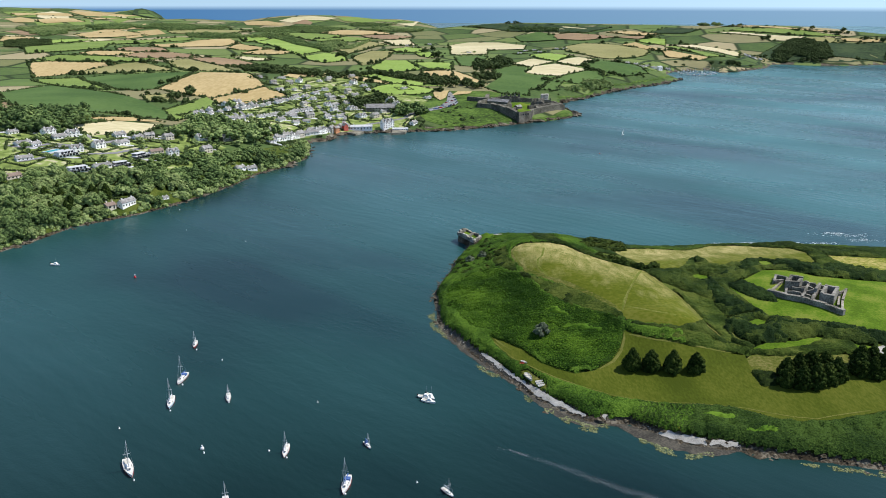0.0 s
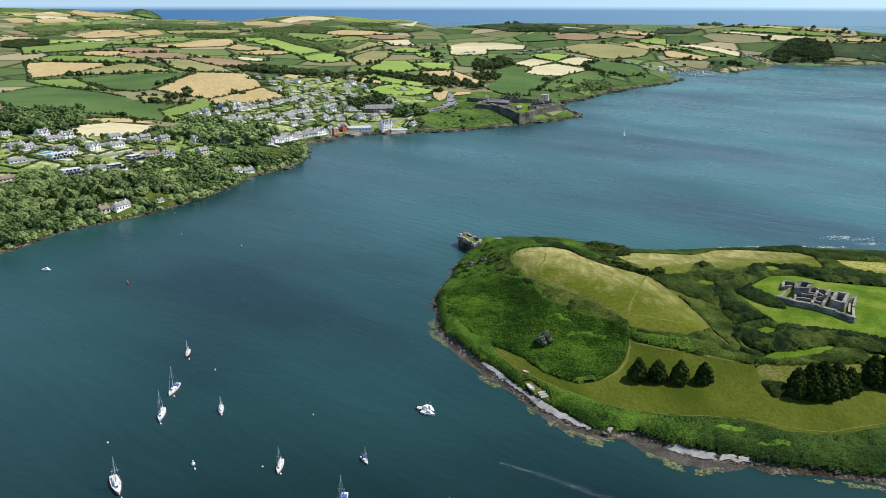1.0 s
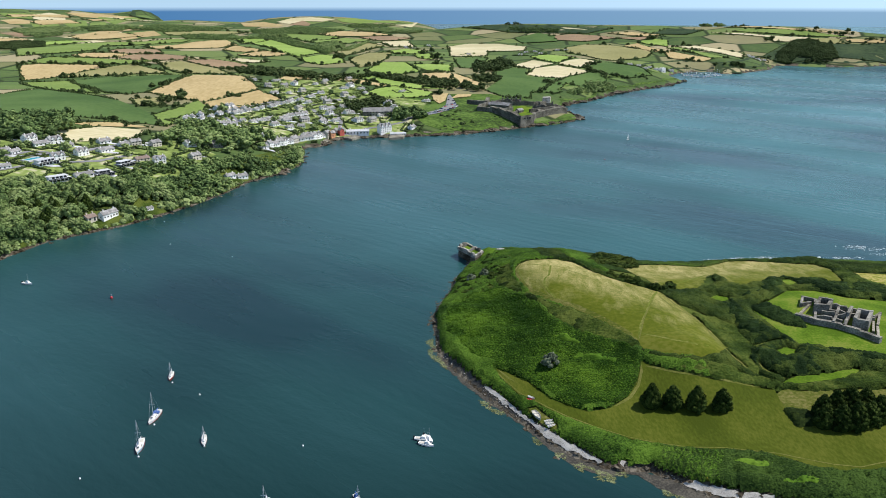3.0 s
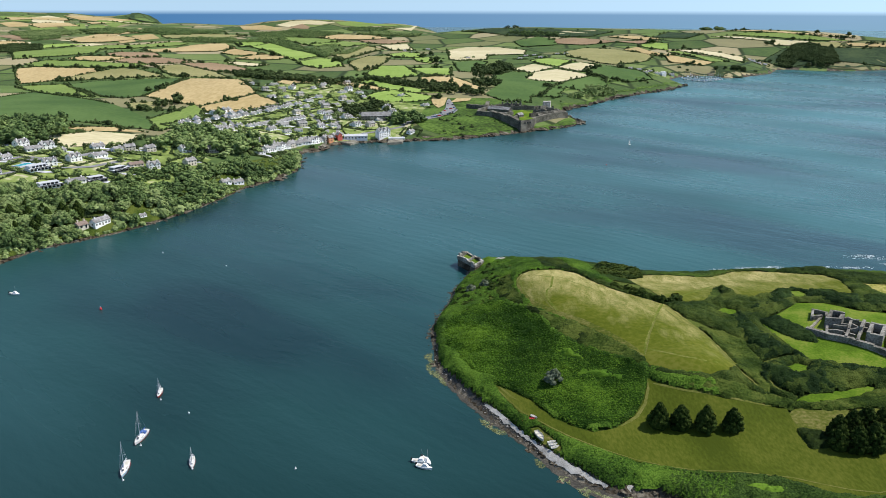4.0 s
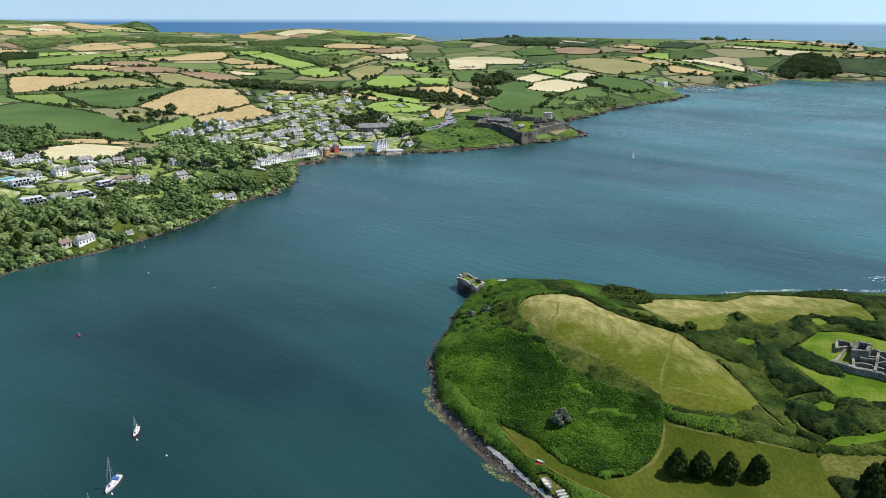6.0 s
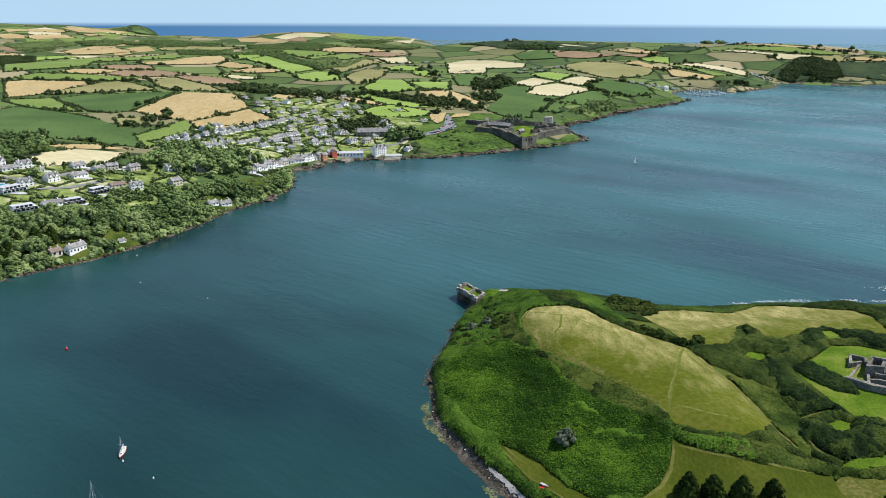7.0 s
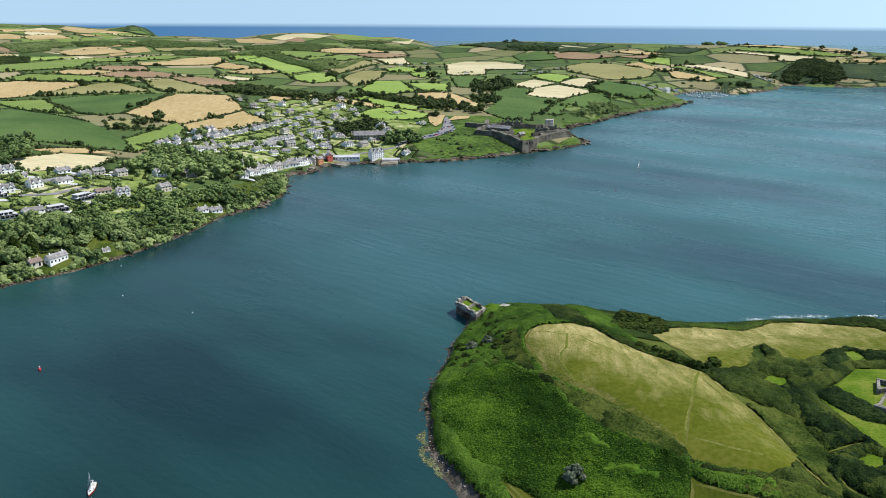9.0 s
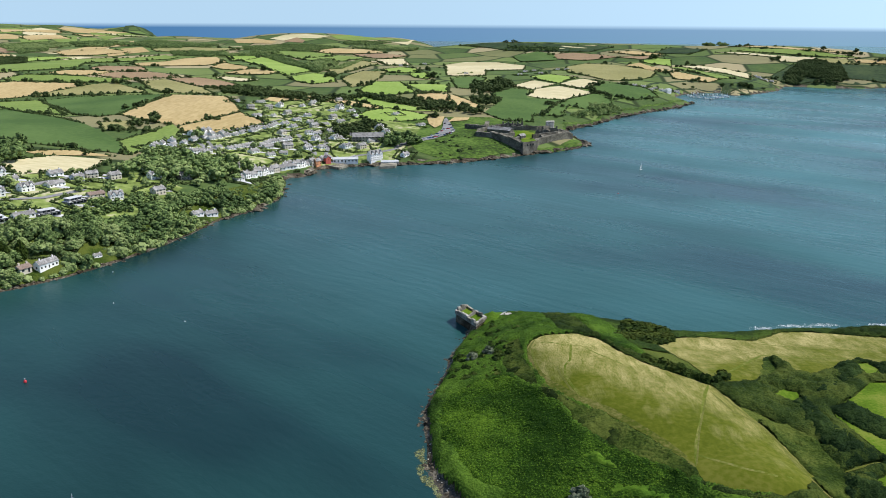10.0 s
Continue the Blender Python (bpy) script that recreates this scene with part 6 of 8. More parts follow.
# Worn paths, laid as thin strips over the grass
for width, line in ((0.45, [(31.3, 317.0), (34.8, 311.1), (37.9, 303.2), (40.4, 296.9), (44.5, 290.3), (48.9, 283.1)]), (0.9, [(65.8, 259.9), (66.0, 264.3), (67.0, 268.5), (67.0, 272.6), (64.3, 278.4), (57.4, 289.6), (49.9, 299.6), (41.7, 308.9), (35.8, 319.5), (32.6, 333.4), (32.1, 346.7), (35.2, 354.7), (40.8, 357.3)]),
                    (1.0, [(54.0, 242.4), (59.6, 246.4), (63.2, 251.6), (65.4, 257.2), (65.9, 260.4)]), (0.7, [(39.9, 329.7), (40.1, 323.3), (41.6, 315.5), (43.7, 308.4)]),
                    (0.8, [(67.3, 259.0), (76.4, 255.2), (91.9, 251.9), (103.8, 250.4)]), (0.6, [(34.7, 308.9), (38.8, 301.2), (41.3, 295.9), (45.8, 289.7), (49.0, 284.4)]),
                    (0.7, [(98.7, 273.2), (99.5, 265.9), (100.7, 260.9), (102.8, 259.3)]), (0.8, [(87.0, 318.1), (89.2, 305.4), (94.3, 293.0), (97.0, 280.7), (98.0, 272.6)]),
                    (0.5, [(67.7, 271.8), (73.0, 286.6), (81.7, 307.2)]), (0.8, [(19.4, 269.1), (22.3, 263.3), (25.1, 259.2)]),
                    (0.45, [(17.6, 270.3), (21.5, 261.3), (25.3, 253.4), (33.1, 243.8), (38.4, 238.2), (45.8, 232.4), (54.6, 226.7), (62.7, 223.3), (70.7, 220.9), (81.1, 220.4), (94.6, 217.5), (101.1, 214.4), (107.5, 211.7), (114.3, 210.3), (119.9, 211.8), (132.7, 214.3)])):
    strip("path", line, width, TRACK, "narrow worn footpath through grass", "path", height_peninsula, 0.26, GRASSLAND[9] if max(q[1] for q in line) < 271 else None)
strip("path", [(157.4, 252.2), (154.1, 250.2), (152.2, 247.8), (154.0, 245.1)], 1.6, SHINGLE, "pale gravel path by the scrub", "path", height_peninsula, 0.5)


# Shore of the headland: shingle, boulders, kelp
def boulder(seed):
    v, f = ball(2, 0.9, seed)
    v = v * [1, 0.8, 0.55]
    return v, f


ROCKS = [boulder(k) for k in range(5)]
shore_top = lambda x, y: np.maximum(height_peninsula(x, y), 0.05)
for outline in BEACHES:
    drape("beach", outline, SHINGLE, 0.22, 0.8, "strip of pale shingle beach under the bank", "beach", shore_top, lambda x, y: 0.05 * drift(x, y, 1.5, 4))
for outline in BEACHES:
    o = np.array(outline)
    gx, gy = np.meshgrid(np.arange(o[:, 0].min() - 1, o[:, 0].max() + 1, 0.45), np.arange(o[:, 1].min() - 1, o[:, 1].max() + 1, 0.45))
    q = np.column_stack([gx.ravel(), gy.ravel()]) + rng.normal(0, 0.3, (gx.size, 2))
    q = q[(inside_far(q[:, 0], q[:, 1], outline) > -0.7) & (rng.random(len(q)) < 0.45)]
    strew("shingle", np.column_stack([q, shore_top(q[:, 0], q[:, 1]) + 0.18]), rng.gamma(2.0, 0.030, len(q)), ROCKS, SHINGLE, "loose pale stones on the beach", "stones", 0.7)
drape("boat_bank", BOAT_SPOT, DRY_TUFTS, 0.12, 1.5, "trodden grass bank where dinghies are drawn up", "bank", height_peninsula)
drape("foreshore", FORESHORE, WET, 0.02, 0.9, "wet dark shingle bared by the tide", "beach", lambda x, y: np.maximum(height_peninsula(x, y), 0.03), lambda x, y: 0.05 * drift(x, y, 1.2, 5))
edge_pts = []
for (ax, ay), (bx, by) in zip(PENINSULA[:30], PENINSULA[1:31]):
    n = max(1, int(math.dist((ax, ay), (bx, by)) / 0.45))
    for k in range(n):
        edge_pts.append((ax + (bx - ax) * k / n, ay + (by - ay) * k / n))
e = np.array(edge_pts)
e = e[(e[:, 0] < 230)]
p = e + rng.normal(0, 1.5, e.shape)
z = np.clip(height_peninsula(p[:, 0], p[:, 1]), -0.3, 3)
clear = np.max([inside_far(p[:, 0], p[:, 1], b) for b in BEACHES + [FORESHORE]], 0)
bare = (clear < 0.2) | (rng.random(len(p)) < 0.06)
strew("rocks", np.column_stack([p, z])[bare], rng.gamma(2.0, 0.24, len(p))[bare], ROCKS, ROCK, "dark broken rocks along the waterline", "rock", 0.7)
p = e[::3] + rng.normal(0, 1.6, e[::3].shape)
d = inside_far(p[:, 0], p[:, 1], PENINSULA)
p = p[(d > 0.2) & (d < 2.6) & (np.sin(p[:, 0] * 0.21) + np.sin(p[:, 1] * 0.13 + 1) > -0.3)]
PALE_ROCK = mottled("bleached_rock", [(0.20, 0.19, 0.17), (0.38, 0.36, 0.33), (0.50, 0.48, 0.44)], 0.3, 1.8, bump=0.8, depth=0.3)
strew("rocks", np.column_stack([p, np.clip(height_peninsula(p[:, 0], p[:, 1]), 0, 2)]), rng.uniform(0.12, 0.42, len(p)), ROCKS, PALE_ROCK, "pale bleached rock ledges above the tide", "rock", 0.6)


def frond(seed):
    gen = np.random.default_rng(seed)
    v, f = leaf_shell(14, 0.45, gen)
    return v * [1.0, 1.0, 0.05], f


KELPS = [frond(k) for k in range(4)]
for outline in ([(35.2, 221.2), (37.6, 219.5), (42.2, 215.9), (46.7, 212.7), (52.2, 214.6), (52.0, 212.1), (46.7, 208.4), (42.8, 209.9), (37.8, 214.9)], [(-6.1, 301.0), (-3.6, 305.1), (-1.9, 290.8), (0.6, 282.8), (3.5, 274.1), (0.3, 279.1), (-4.7, 288.1)],
                [(11.6, 255.6), (15.1, 253.0), (19.6, 247.2), (20.4, 245.1), (16.6, 245.9), (13.0, 251.3)], [(27.1, 232.4), (30.1, 229.9), (29.1, 227.0), (27.1, 228.4)], [(58.6, 206.0), (62.1, 203.6), (66.7, 199.9), (72.1, 196.8), (78.9, 198.2), (78.4, 195.8), (71.3, 194.1), (64.3, 197.1), (59.3, 202.2)],
                [(32.6, 223.9), (35.6, 222.5), (35.2, 219.8), (33.0, 221.5)], [(99.4, 193.0), (123.8, 188.0), (122.4, 185.3), (104.6, 190.2)]):
    o = np.array(outline)
    gx, gy = np.meshgrid(np.arange(o[:, 0].min(), o[:, 0].max(), 0.42), np.arange(o[:, 1].min(), o[:, 1].max(), 0.42))
    p = np.column_stack([gx.ravel(), gy.ravel()]) + rng.uniform(-0.5, 0.5, (gx.size, 2))
    p = p[(inside_far(p[:, 0], p[:, 1], outline) > 0) & (np.sin(p[:, 0] * 0.8) * np.sin(p[:, 1] * 0.7 + p[:, 0] * 0.3) > -0.2) & (rng.random(len(p)) < 0.85)]
    strew("kelp", np.column_stack([p, np.full(len(p), 0.06)]), rng.uniform(0.16, 0.42, len(p)), KELPS, KELP, "pale olive kelp floating at the rocks", "seaweed", 1.0)

# Shrubs on the hillside and along the cliffs by the star fort
p = points_in(SLOPE, 6.5, height_mainland)
p = p[np.sin(p[:, 0] / 9) + np.sin(p[:, 1] / 7 + p[:, 0] / 13) > 0.2]
strew("shrubs", p, rng.gamma(4.0, 0.33, len(p)), BUSHES, HEDGE, "dark shrubs scattered on the rough hillside", "shrub", 0.8)

# Rocks under the mainland bank and round the far fort
coast = SHORE_LEFT + SHORE_FORT
e = []
for (ax, ay), (bx, by) in zip(coast, coast[1:]):
    n = max(1, int(math.dist((ax, ay), (bx, by)) / (1.0 + ay / 900)))
    e += [(ax + (bx - ax) * k / n, ay + (by - ay) * k / n) for k in range(n)]
e = np.array(e)
p = e + rng.normal(0, 1.6, e.shape)
strew("rocks", np.column_stack([p, np.clip(height_mainland(p[:, 0], p[:, 1]), -0.2, 4)]), rng.gamma(2.0, 0.35, len(p)) * (1 + np.clip((p[:, 1] - 500) / 250, 0, 1.5)), ROCKS, ROCK, "dark rocks along the far waterline", "rock", 0.9)


# Walls and buildings
def tube(bm, a, b, r0, r1, sides=7):
    d = Vector(b) - Vector(a)
    m = Matrix.Translation((Vector(a) + Vector(b)) / 2) @ d.to_track_quat("Z", "Y").to_matrix().to_4x4()
    bmesh.ops.create_cone(bm, cap_ends=True, segments=sides, radius1=r0, radius2=r1, depth=d.length, matrix=m)


def paint(name, c, rough=0.3):
    return mottled(name, [tuple(q * 0.85 for q in c), c], 0.5, 4, rough=rough, bump=0, spec=0.5)


GEL, TEAK, ALLOY, BLUE = paint("white_gelcoat", (0.78, 0.78, 0.77)), paint("deck_cream", (0.55, 0.52, 0.45), 0.6), paint("mast_alloy", (0.55, 0.56, 0.58)), paint("blue_canvas", (0.05, 0.12, 0.35), 0.8)


def box(bm, x0, x1, y0, y1, z0, z1):
    v = [bm.verts.new((x, y, z)) for z in (z0, z1) for x, y in ((x0, y0), (x1, y0), (x1, y1), (x0, y1))]
    for q in ((0, 3, 2, 1), (4, 5, 6, 7), (0, 1, 5, 4), (1, 2, 6, 5), (2, 3, 7, 6), (3, 0, 4, 7)):
        bm.faces.new([v[k] for k in q])


def gable(bm, w, d, z0, h, wide=0.0):
    """A solid prism with its ridge along x."""
    x, y = w / 2 + wide, d / 2 + wide
    v = [bm.verts.new(q) for q in ((-x, -y, z0), (x, -y, z0), (x, y, z0), (-x, y, z0), (-x, 0, z0 + h), (x, 0, z0 + h))]
    for q in ((0, 3, 2, 1), (0, 1, 5, 4), (2, 3, 4, 5), (0, 4, 3), (1, 2, 5)):
        bm.faces.new([v[k] for k in q])


def roof_slabs(bm, w, d, z0, h, over=0.4, thick=0.22):
    """Two pitched slabs with eaves."""
    x = w / 2 + over
    for s in (-1, 1):
        y0, zz = s * (d / 2 + over), z0 - h * over / (d / 2)
        v = [bm.verts.new(q) for q in ((-x, y0, zz), (x, y0, zz), (x, 0, z0 + h), (-x, 0, z0 + h),
                                       (-x, y0, zz + thick), (x, y0, zz + thick), (x, 0, z0 + h + thick), (-x, 0, z0 + h + thick))]
        for q in ((0, 3, 2, 1), (4, 5, 6, 7), (0, 1, 5, 4), (1, 2, 6, 5), (2, 3, 7, 6), (3, 0, 4, 7)):
            bm.faces.new([v[k] for k in q])


SHARED = {}


def shared_box(name, key, dims, mat, parent, place):
    """A small box part that shares its mesh with others of one size."""
    if key not in SHARED:
        bm = bmesh.new()
        box(bm, -dims[0] / 2, dims[0] / 2, -dims[1] / 2, dims[1] / 2, 0, dims[2])
        me = bpy.data.meshes.new(name)
        bm.to_mesh(me)
        bm.free()
        me.materials.append(mat)
        SHARED[key] = me
    ob = new(name, SHARED[key])
    ob.parent, ob.location = parent, place
    return ob


def house(w, d, h, rh, wall, roof, label, floors=1, gables=0, porch=True):
    root = new("house", None)
    bm = bmesh.new()
    box(bm, -w / 2, w / 2, -d / 2, d / 2, -3, h)
    gable(bm, w, d, h, rh)
    part("wall", bm, wall, root)
    bm = bmesh.new()
    roof_slabs(bm, w, d, h + 0.02, rh)
    part("roof", bm, roof, root)
    for x in (-w * 0.32, w * 0.36):
        bm = bmesh.new()
        box(bm, x - 0.4, x + 0.4, -0.35, 0.35, h + rh * 0.6, h + rh + 1.0)
        box(bm, x - 0.5, x + 0.5, -0.45, 0.45, h + rh + 1.0, h + rh + 1.15)
        stack = part("chimney", bm, wall, root)
        bm = bmesh.new()
        tube(bm, (x, 0, h + rh + 1.1), (x, 0, h + rh + 1.55), 0.16, 0.12)
        part("chimney_pot", bm, TILE, stack, "terracotta chimney pot")
    n = max(2, int(w / 3.0))
    for fl in range(floors):
        for k in range(n):
            x = -w / 2 + (k + 0.5) * w / n
            if porch and fl == 0 and k == n // 2:
                shared_box("door", "door", (1.0, 0.08, 2.05), GLASS, root, (x, -d / 2 - 0.02, 0.05))
                continue
            shared_box("window", "window", (1.3, 0.08, 1.25), GLASS, root, (x, -d / 2 - 0.02, 0.9 + fl * 2.7))
    for s in (-1, 1):
        shared_box("window", "side_window", (0.08, 1.1, 1.25), GLASS, root, (s * (w / 2 + 0.02), 0, 0.9 + (floors - 1) * 2.7))
    for k in range(gables):
        x = -w / 2 + (k + 0.5) * w / gables
        g = w / gables * 0.62
        bm = bmesh.new()
        v = [bm.verts.new((x + a * g / 2, y, z)) for y in (-d / 2 - 0.35, 0.0) for a, z in ((-1, h - 0.6), (1, h - 0.6), (1, h), (0, h + rh * 0.85), (-1, h))]
        bm.faces.new(v[:5])
        bm.faces.new(v[5:][::-1])
        for i in range(5):
            bm.faces.new([v[i], v[5 + i], v[5 + (i + 1) % 5], v[(i + 1) % 5]])
        part("gable", bm, wall, root)
        bm = bmesh.new()
        for s in (-1, 1):
            q = [bm.verts.new((x + a, y, z)) for y in (-d / 2 - 0.6, 0.0) for a, z in ((s * (g / 2 + 0.3), h - 0.2), (0, h + rh * 0.85 + 0.12), (0, h + rh * 0.85 + 0.32), (s * (g / 2 + 0.3), h + 0.02))]
            bm.faces.new(q[:4])
            bm.faces.new(q[4:][::-1])
            for i in range(4):
                bm.faces.new([q[i], q[4 + i], q[4 + (i + 1) % 4], q[(i + 1) % 4]])
        part("gable_roof", bm, roof, root)
    return tagged(root, label, "house")


def modern(w, d, wall, label):
    """A flat-roofed villa with a glass front and a terrace."""
    root = new("villa", None)
    bm = bmesh.new()
    box(bm, -w / 2, w / 2, -d / 2, d / 2, -3, 2.9)
    part("lower_storey", bm, wall, root)
    bm = bmesh.new()
    box(bm, -w / 2 + 1.5, w / 2 - 3, -d / 2 + 2.2, d / 2, 2.9, 5.7)
    part("upper_storey", bm, wall, root)
    bm = bmesh.new()
    box(bm, -w / 2 + 0.9, w / 2 - 2.4, -d / 2 + 1.2, d / 2 + 0.4, 5.7, 6.0)
    part("flat_roof", bm, PALE_ROOF, root)
    bm = bmesh.new()
    box(bm, -w / 2 - 0.3, w / 2 + 0.3, -d / 2 - 1.8, d / 2, 2.9, 3.1)
    part("terrace", bm, PALE_ROOF, root)
    for k in range(int(w / 3)):
        x = -w / 2 + (k + 0.5) * w / int(w / 3)
        shared_box("window", "big_window", (2.4, 0.08, 2.1), GLASS, root, (x, -d / 2 - 0.02, 0.4))
        if -w / 2 + 2.8 < x < w / 2 - 4.2:
            shared_box("window", "big_window", (2.4, 0.08, 2.1), GLASS, root, (x, -d / 2 + 2.18, 3.35))
    bm = bmesh.new()
    box(bm, -w / 2 - 0.2, w / 2 + 0.2, -d / 2 - 1.75, -d / 2 - 1.70, 3.1, 4.0)
    part("balustrade", bm, GLASS, root)
    return tagged(root, label, "house")


PATTERNS = {
    "cottage": lambda: house(10, 6.5, 2.9, 2.6, WHITE, SLATE, "white cottage with a grey slate roof"),
    "bungalow": lambda: house(14, 8, 2.8, 2.4, WHITE, SLATE, "long white bungalow with a slate roof"),
    "brown": lambda: house(13, 8, 2.8, 2.4, CREAMY, TILE, "cream bungalow with a brown tiled roof"),
    "tall": lambda: house(11, 8, 5.4, 3.2, WHITE, SLATE, "two-storey white house with gables", 2, 2),
    "grey": lambda: house(12, 9, 5.0, 3.4, STONE, SLATE, "grey stone house with a slate roof", 2, 3),
    "cream": lambda: house(10, 7.5, 5.2, 2.8, CREAMY, SLATE, "two-storey cream house with a slate roof", 2),
    "terrace": lambda: house(7, 7, 5.0, 2.6, WHITE, SLATE, "white terraced house with a slate roof", 2),
    "villa": lambda: modern(20, 9, WHITE, "white flat-roofed villa with a glass front"),
    "dark_villa": lambda: modern(16, 8, SLATE, "dark grey flat-roofed villa with a terrace"),
}
HOUSES = []


def homes(key, turn, spots, size=1.0):
    for k, p in enumerate(spots):
        HOUSES.append(p)
        put(key, PATTERNS[key], *on_mainland(p, 0.0), turn + (k * 37 % 23) - 11, 0.80 * size * (1 + (k * 29 % 7 - 3) * 0.03), 0.80)


homes("villa", 58, [(-237.6, 498.3), (-256.8, 523.8)], 0.98)
HOUSES.append((-267.5, 527.6))
homes("dark_villa", 60, [(-218.5, 519.8), (-214.5, 544.6)], 1.0)
homes("bungalow", 55, [(-277.3, 508.0), (-293.8, 539.5), (-227.9, 511.3), (-237.3, 568.7), (-279.6, 564.6)])
homes("brown", 55, [(-209.9, 562.9), (-268.4, 474.9)])
homes("tall", 55, [(-255.1, 536.2), (-246.4, 552.0), (-274.2, 573.1), (-290.8, 571.2)])
homes("cottage", 65, [(-315.0, 567.1), (-285.0, 538.9), (-262.3, 566.1), (-233.0, 589.9)])
homes("cottage", 65, [(-179.8, 488.6)], 0.6)
homes("tall", 50, [(-199.0, 566.0), (-193.6, 618.4), (-202.5, 638.8)])
homes("cream", 50, [(-227.2, 598.7), (-214.8, 604.4), (-190.2, 647.2), (-182.1, 591.6)])
homes("grey", 60, [(-176.9, 629.7)])
homes("cottage", 50, [(-233.0, 591.2), (-152.9, 574.9), (-146.2, 582.4), (-160.8, 675.8), (-159.2, 694.5), (-148.4, 704.2), (-246.8, 590.0)])
for key, a, b, n in (("terrace", (-226.1, 703.8), (-223.2, 742.2), 4), ("terrace", (-210.0, 701.6), (-184.4, 728.1), 8), ("cottage", (-216.9, 732.7), (-199.4, 815.2), 6),
                     ("cottage", (-199.4, 777.6), (-162.6, 879.0), 10), ("cottage", (-183.0, 747.2), (-141.4, 819.4), 10), ("terrace", (-216.6, 786.0), (-210.8, 813.3), 3)):
    ang = math.degrees(math.atan2(b[1] - a[1], b[0] - a[0]))
    for k in range(n):
        q = (a[0] + (b[0] - a[0]) * k / (n - 1) + rng.normal(0, 1), a[1] + (b[1] - a[1]) * k / (n - 1) + rng.normal(0, 2))
        HOUSES.append(q)
        put(key, PATTERNS[key], *on_mainland(q, 0.0), ang + rng.normal(0, 4), rng.uniform(0.66, 0.80), 0.8)
homes("bungalow", 48, [(-230.6, 990.6), (-189.8, 913.4), (-203.2, 994.6), (-148.9, 914.7), (-119.4, 984.1), (-120.0, 858.8), (-86.1, 814.0), (-118.5, 908.1), (-49.4, 993.3), (-19.0, 938.7)], 0.9)
homes("cream", 48, [(-203.9, 949.4), (-162.4, 940.3), (-123.5, 1069.5), (-114.2, 943.6), (-71.3, 813.2), (-135.2, 790.8)])
homes("cottage", 50, [(-189.9, 1192.3), (-149.8, 1036.6), (-141.3, 940.7), (-156.0, 889.3), (-133.3, 909.0), (-97.0, 899.8), (-108.0, 873.2), (-95.8, 842.4), (-145.9, 880.6), (-84.2, 888.7), (-106.7, 804.1), (-118.4, 796.6), (-150.7, 780.1), (-157.3, 754.7), (-143.3, 755.9), (-156.7, 711.3), (-30.3, 800.2)])
homes("tall", 48, [(-125.7, 853.0), (-99.0, 841.5), (-84.2, 810.9), (-53.1, 880.4)], 0.9)
# More houses scattered through the village
for q in points_in([(-190.0, 951.0), (-162.1, 1012.0), (-104.8, 1015.7), (-62.7, 924.0), (-50.9, 835.8), (-82.7, 789.3), (-109.0, 772.2), (-128.3, 736.4), (-164.0, 718.0), (-190.4, 742.3), (-174.1, 851.1)], 17.0, height_mainland):
    if min(math.dist(q[:2], h) for h in HOUSES) > 17 and rng.random() < 0.75:
        key = ("cottage", "bungalow", "cream", "tall", "cottage")[len(HOUSES) % 5]
        HOUSES.append((q[0], q[1]))
        put(key, PATTERNS[key], q[0], q[1], q[2], rng.choice([48, 58, 38]) + rng.normal(0, 12), rng.uniform(0.66, 0.86), 0.78)
# Lanes among the houses
for line in ([(-292.8, 531.0), (-283.6, 534.7), (-277.7, 545.6), (-263.9, 548.5)], [(-208.8, 784.3), (-187.7, 744.7), (-173.9, 729.6)], [(-212.1, 778.5), (-194.5, 832.1), (-166.4, 902.3), (-148.7, 951.7)], [(-124.8, 792.6), (-108.0, 837.3), (-88.4, 877.4), (-59.4, 905.4)], [(-156.0, 843.8), (-137.4, 876.2), (-114.2, 912.7)],
             [(-79.9, 789.3), (-58.4, 800.8), (-36.4, 816.7)], [(-120.9, 766.2), (-100.2, 772.5), (-78.9, 778.0)], [(-277.8, 501.9), (-264.2, 517.4), (-251.0, 528.1), (-231.5, 543.3), (-218.7, 570.3)], [(-100.2, 772.5), (-101.1, 803.8), (-108.0, 837.3), (-110.0, 904.4)]):
    strip("lane", line, 3.4, ASPHALT, "grey narrow lane between gardens", "road", height_mainland, 0.6)
# The waterfront of the village
for k, p in enumerate(WATERFRONT):
    key = ("cottage", "terrace", "cottage", "terrace", "tall", "cottage", "cream")[k % 7]
    HOUSES.append(p)
    put(key, PATTERNS[key], *on_mainland(p, 0.0), 55 + rng.normal(0, 14), rng.uniform(0.72, 0.88), 0.9)
put("pub", lambda: house(9, 7, 5.6, 2.8, ORANGE, SLATE, "orange two-storey pub by the quay", 2), *on_mainland((-105.2, 764.1), -0.5), 55, 0.66)
put("red_house", lambda: house(8, 7, 6.4, 3.0, RED, SLATE, "red two-storey house beside the quay", 2), *on_mainland((-97.4, 771.9), -0.5), 125, 0.66)
put("hotel", lambda: house(20, 9, 9.0, 4.5, WHITE, SLATE, "tall white house with three gables above the shore", 3, 3), *on_mainland((-56.8, 787.9), 0), 42, 0.68)
put("long_stone", lambda: house(30, 8, 5.0, 3.5, STONE, SLATE, "long dark stone terrace with a slate roof", 2), *on_mainland((-67.2, 838.5), 0), 8)
put("long_cottage", lambda: house(15, 6, 3.6, 2.4, WHITE, SLATE, "long white shore cottage with a slate roof"), *on_mainland((-196.0, 467.3), 0), 66, 0.74)
HOUSES.append((-196.0, 467.3))
HOUSES.append((-199.5, 463.1))
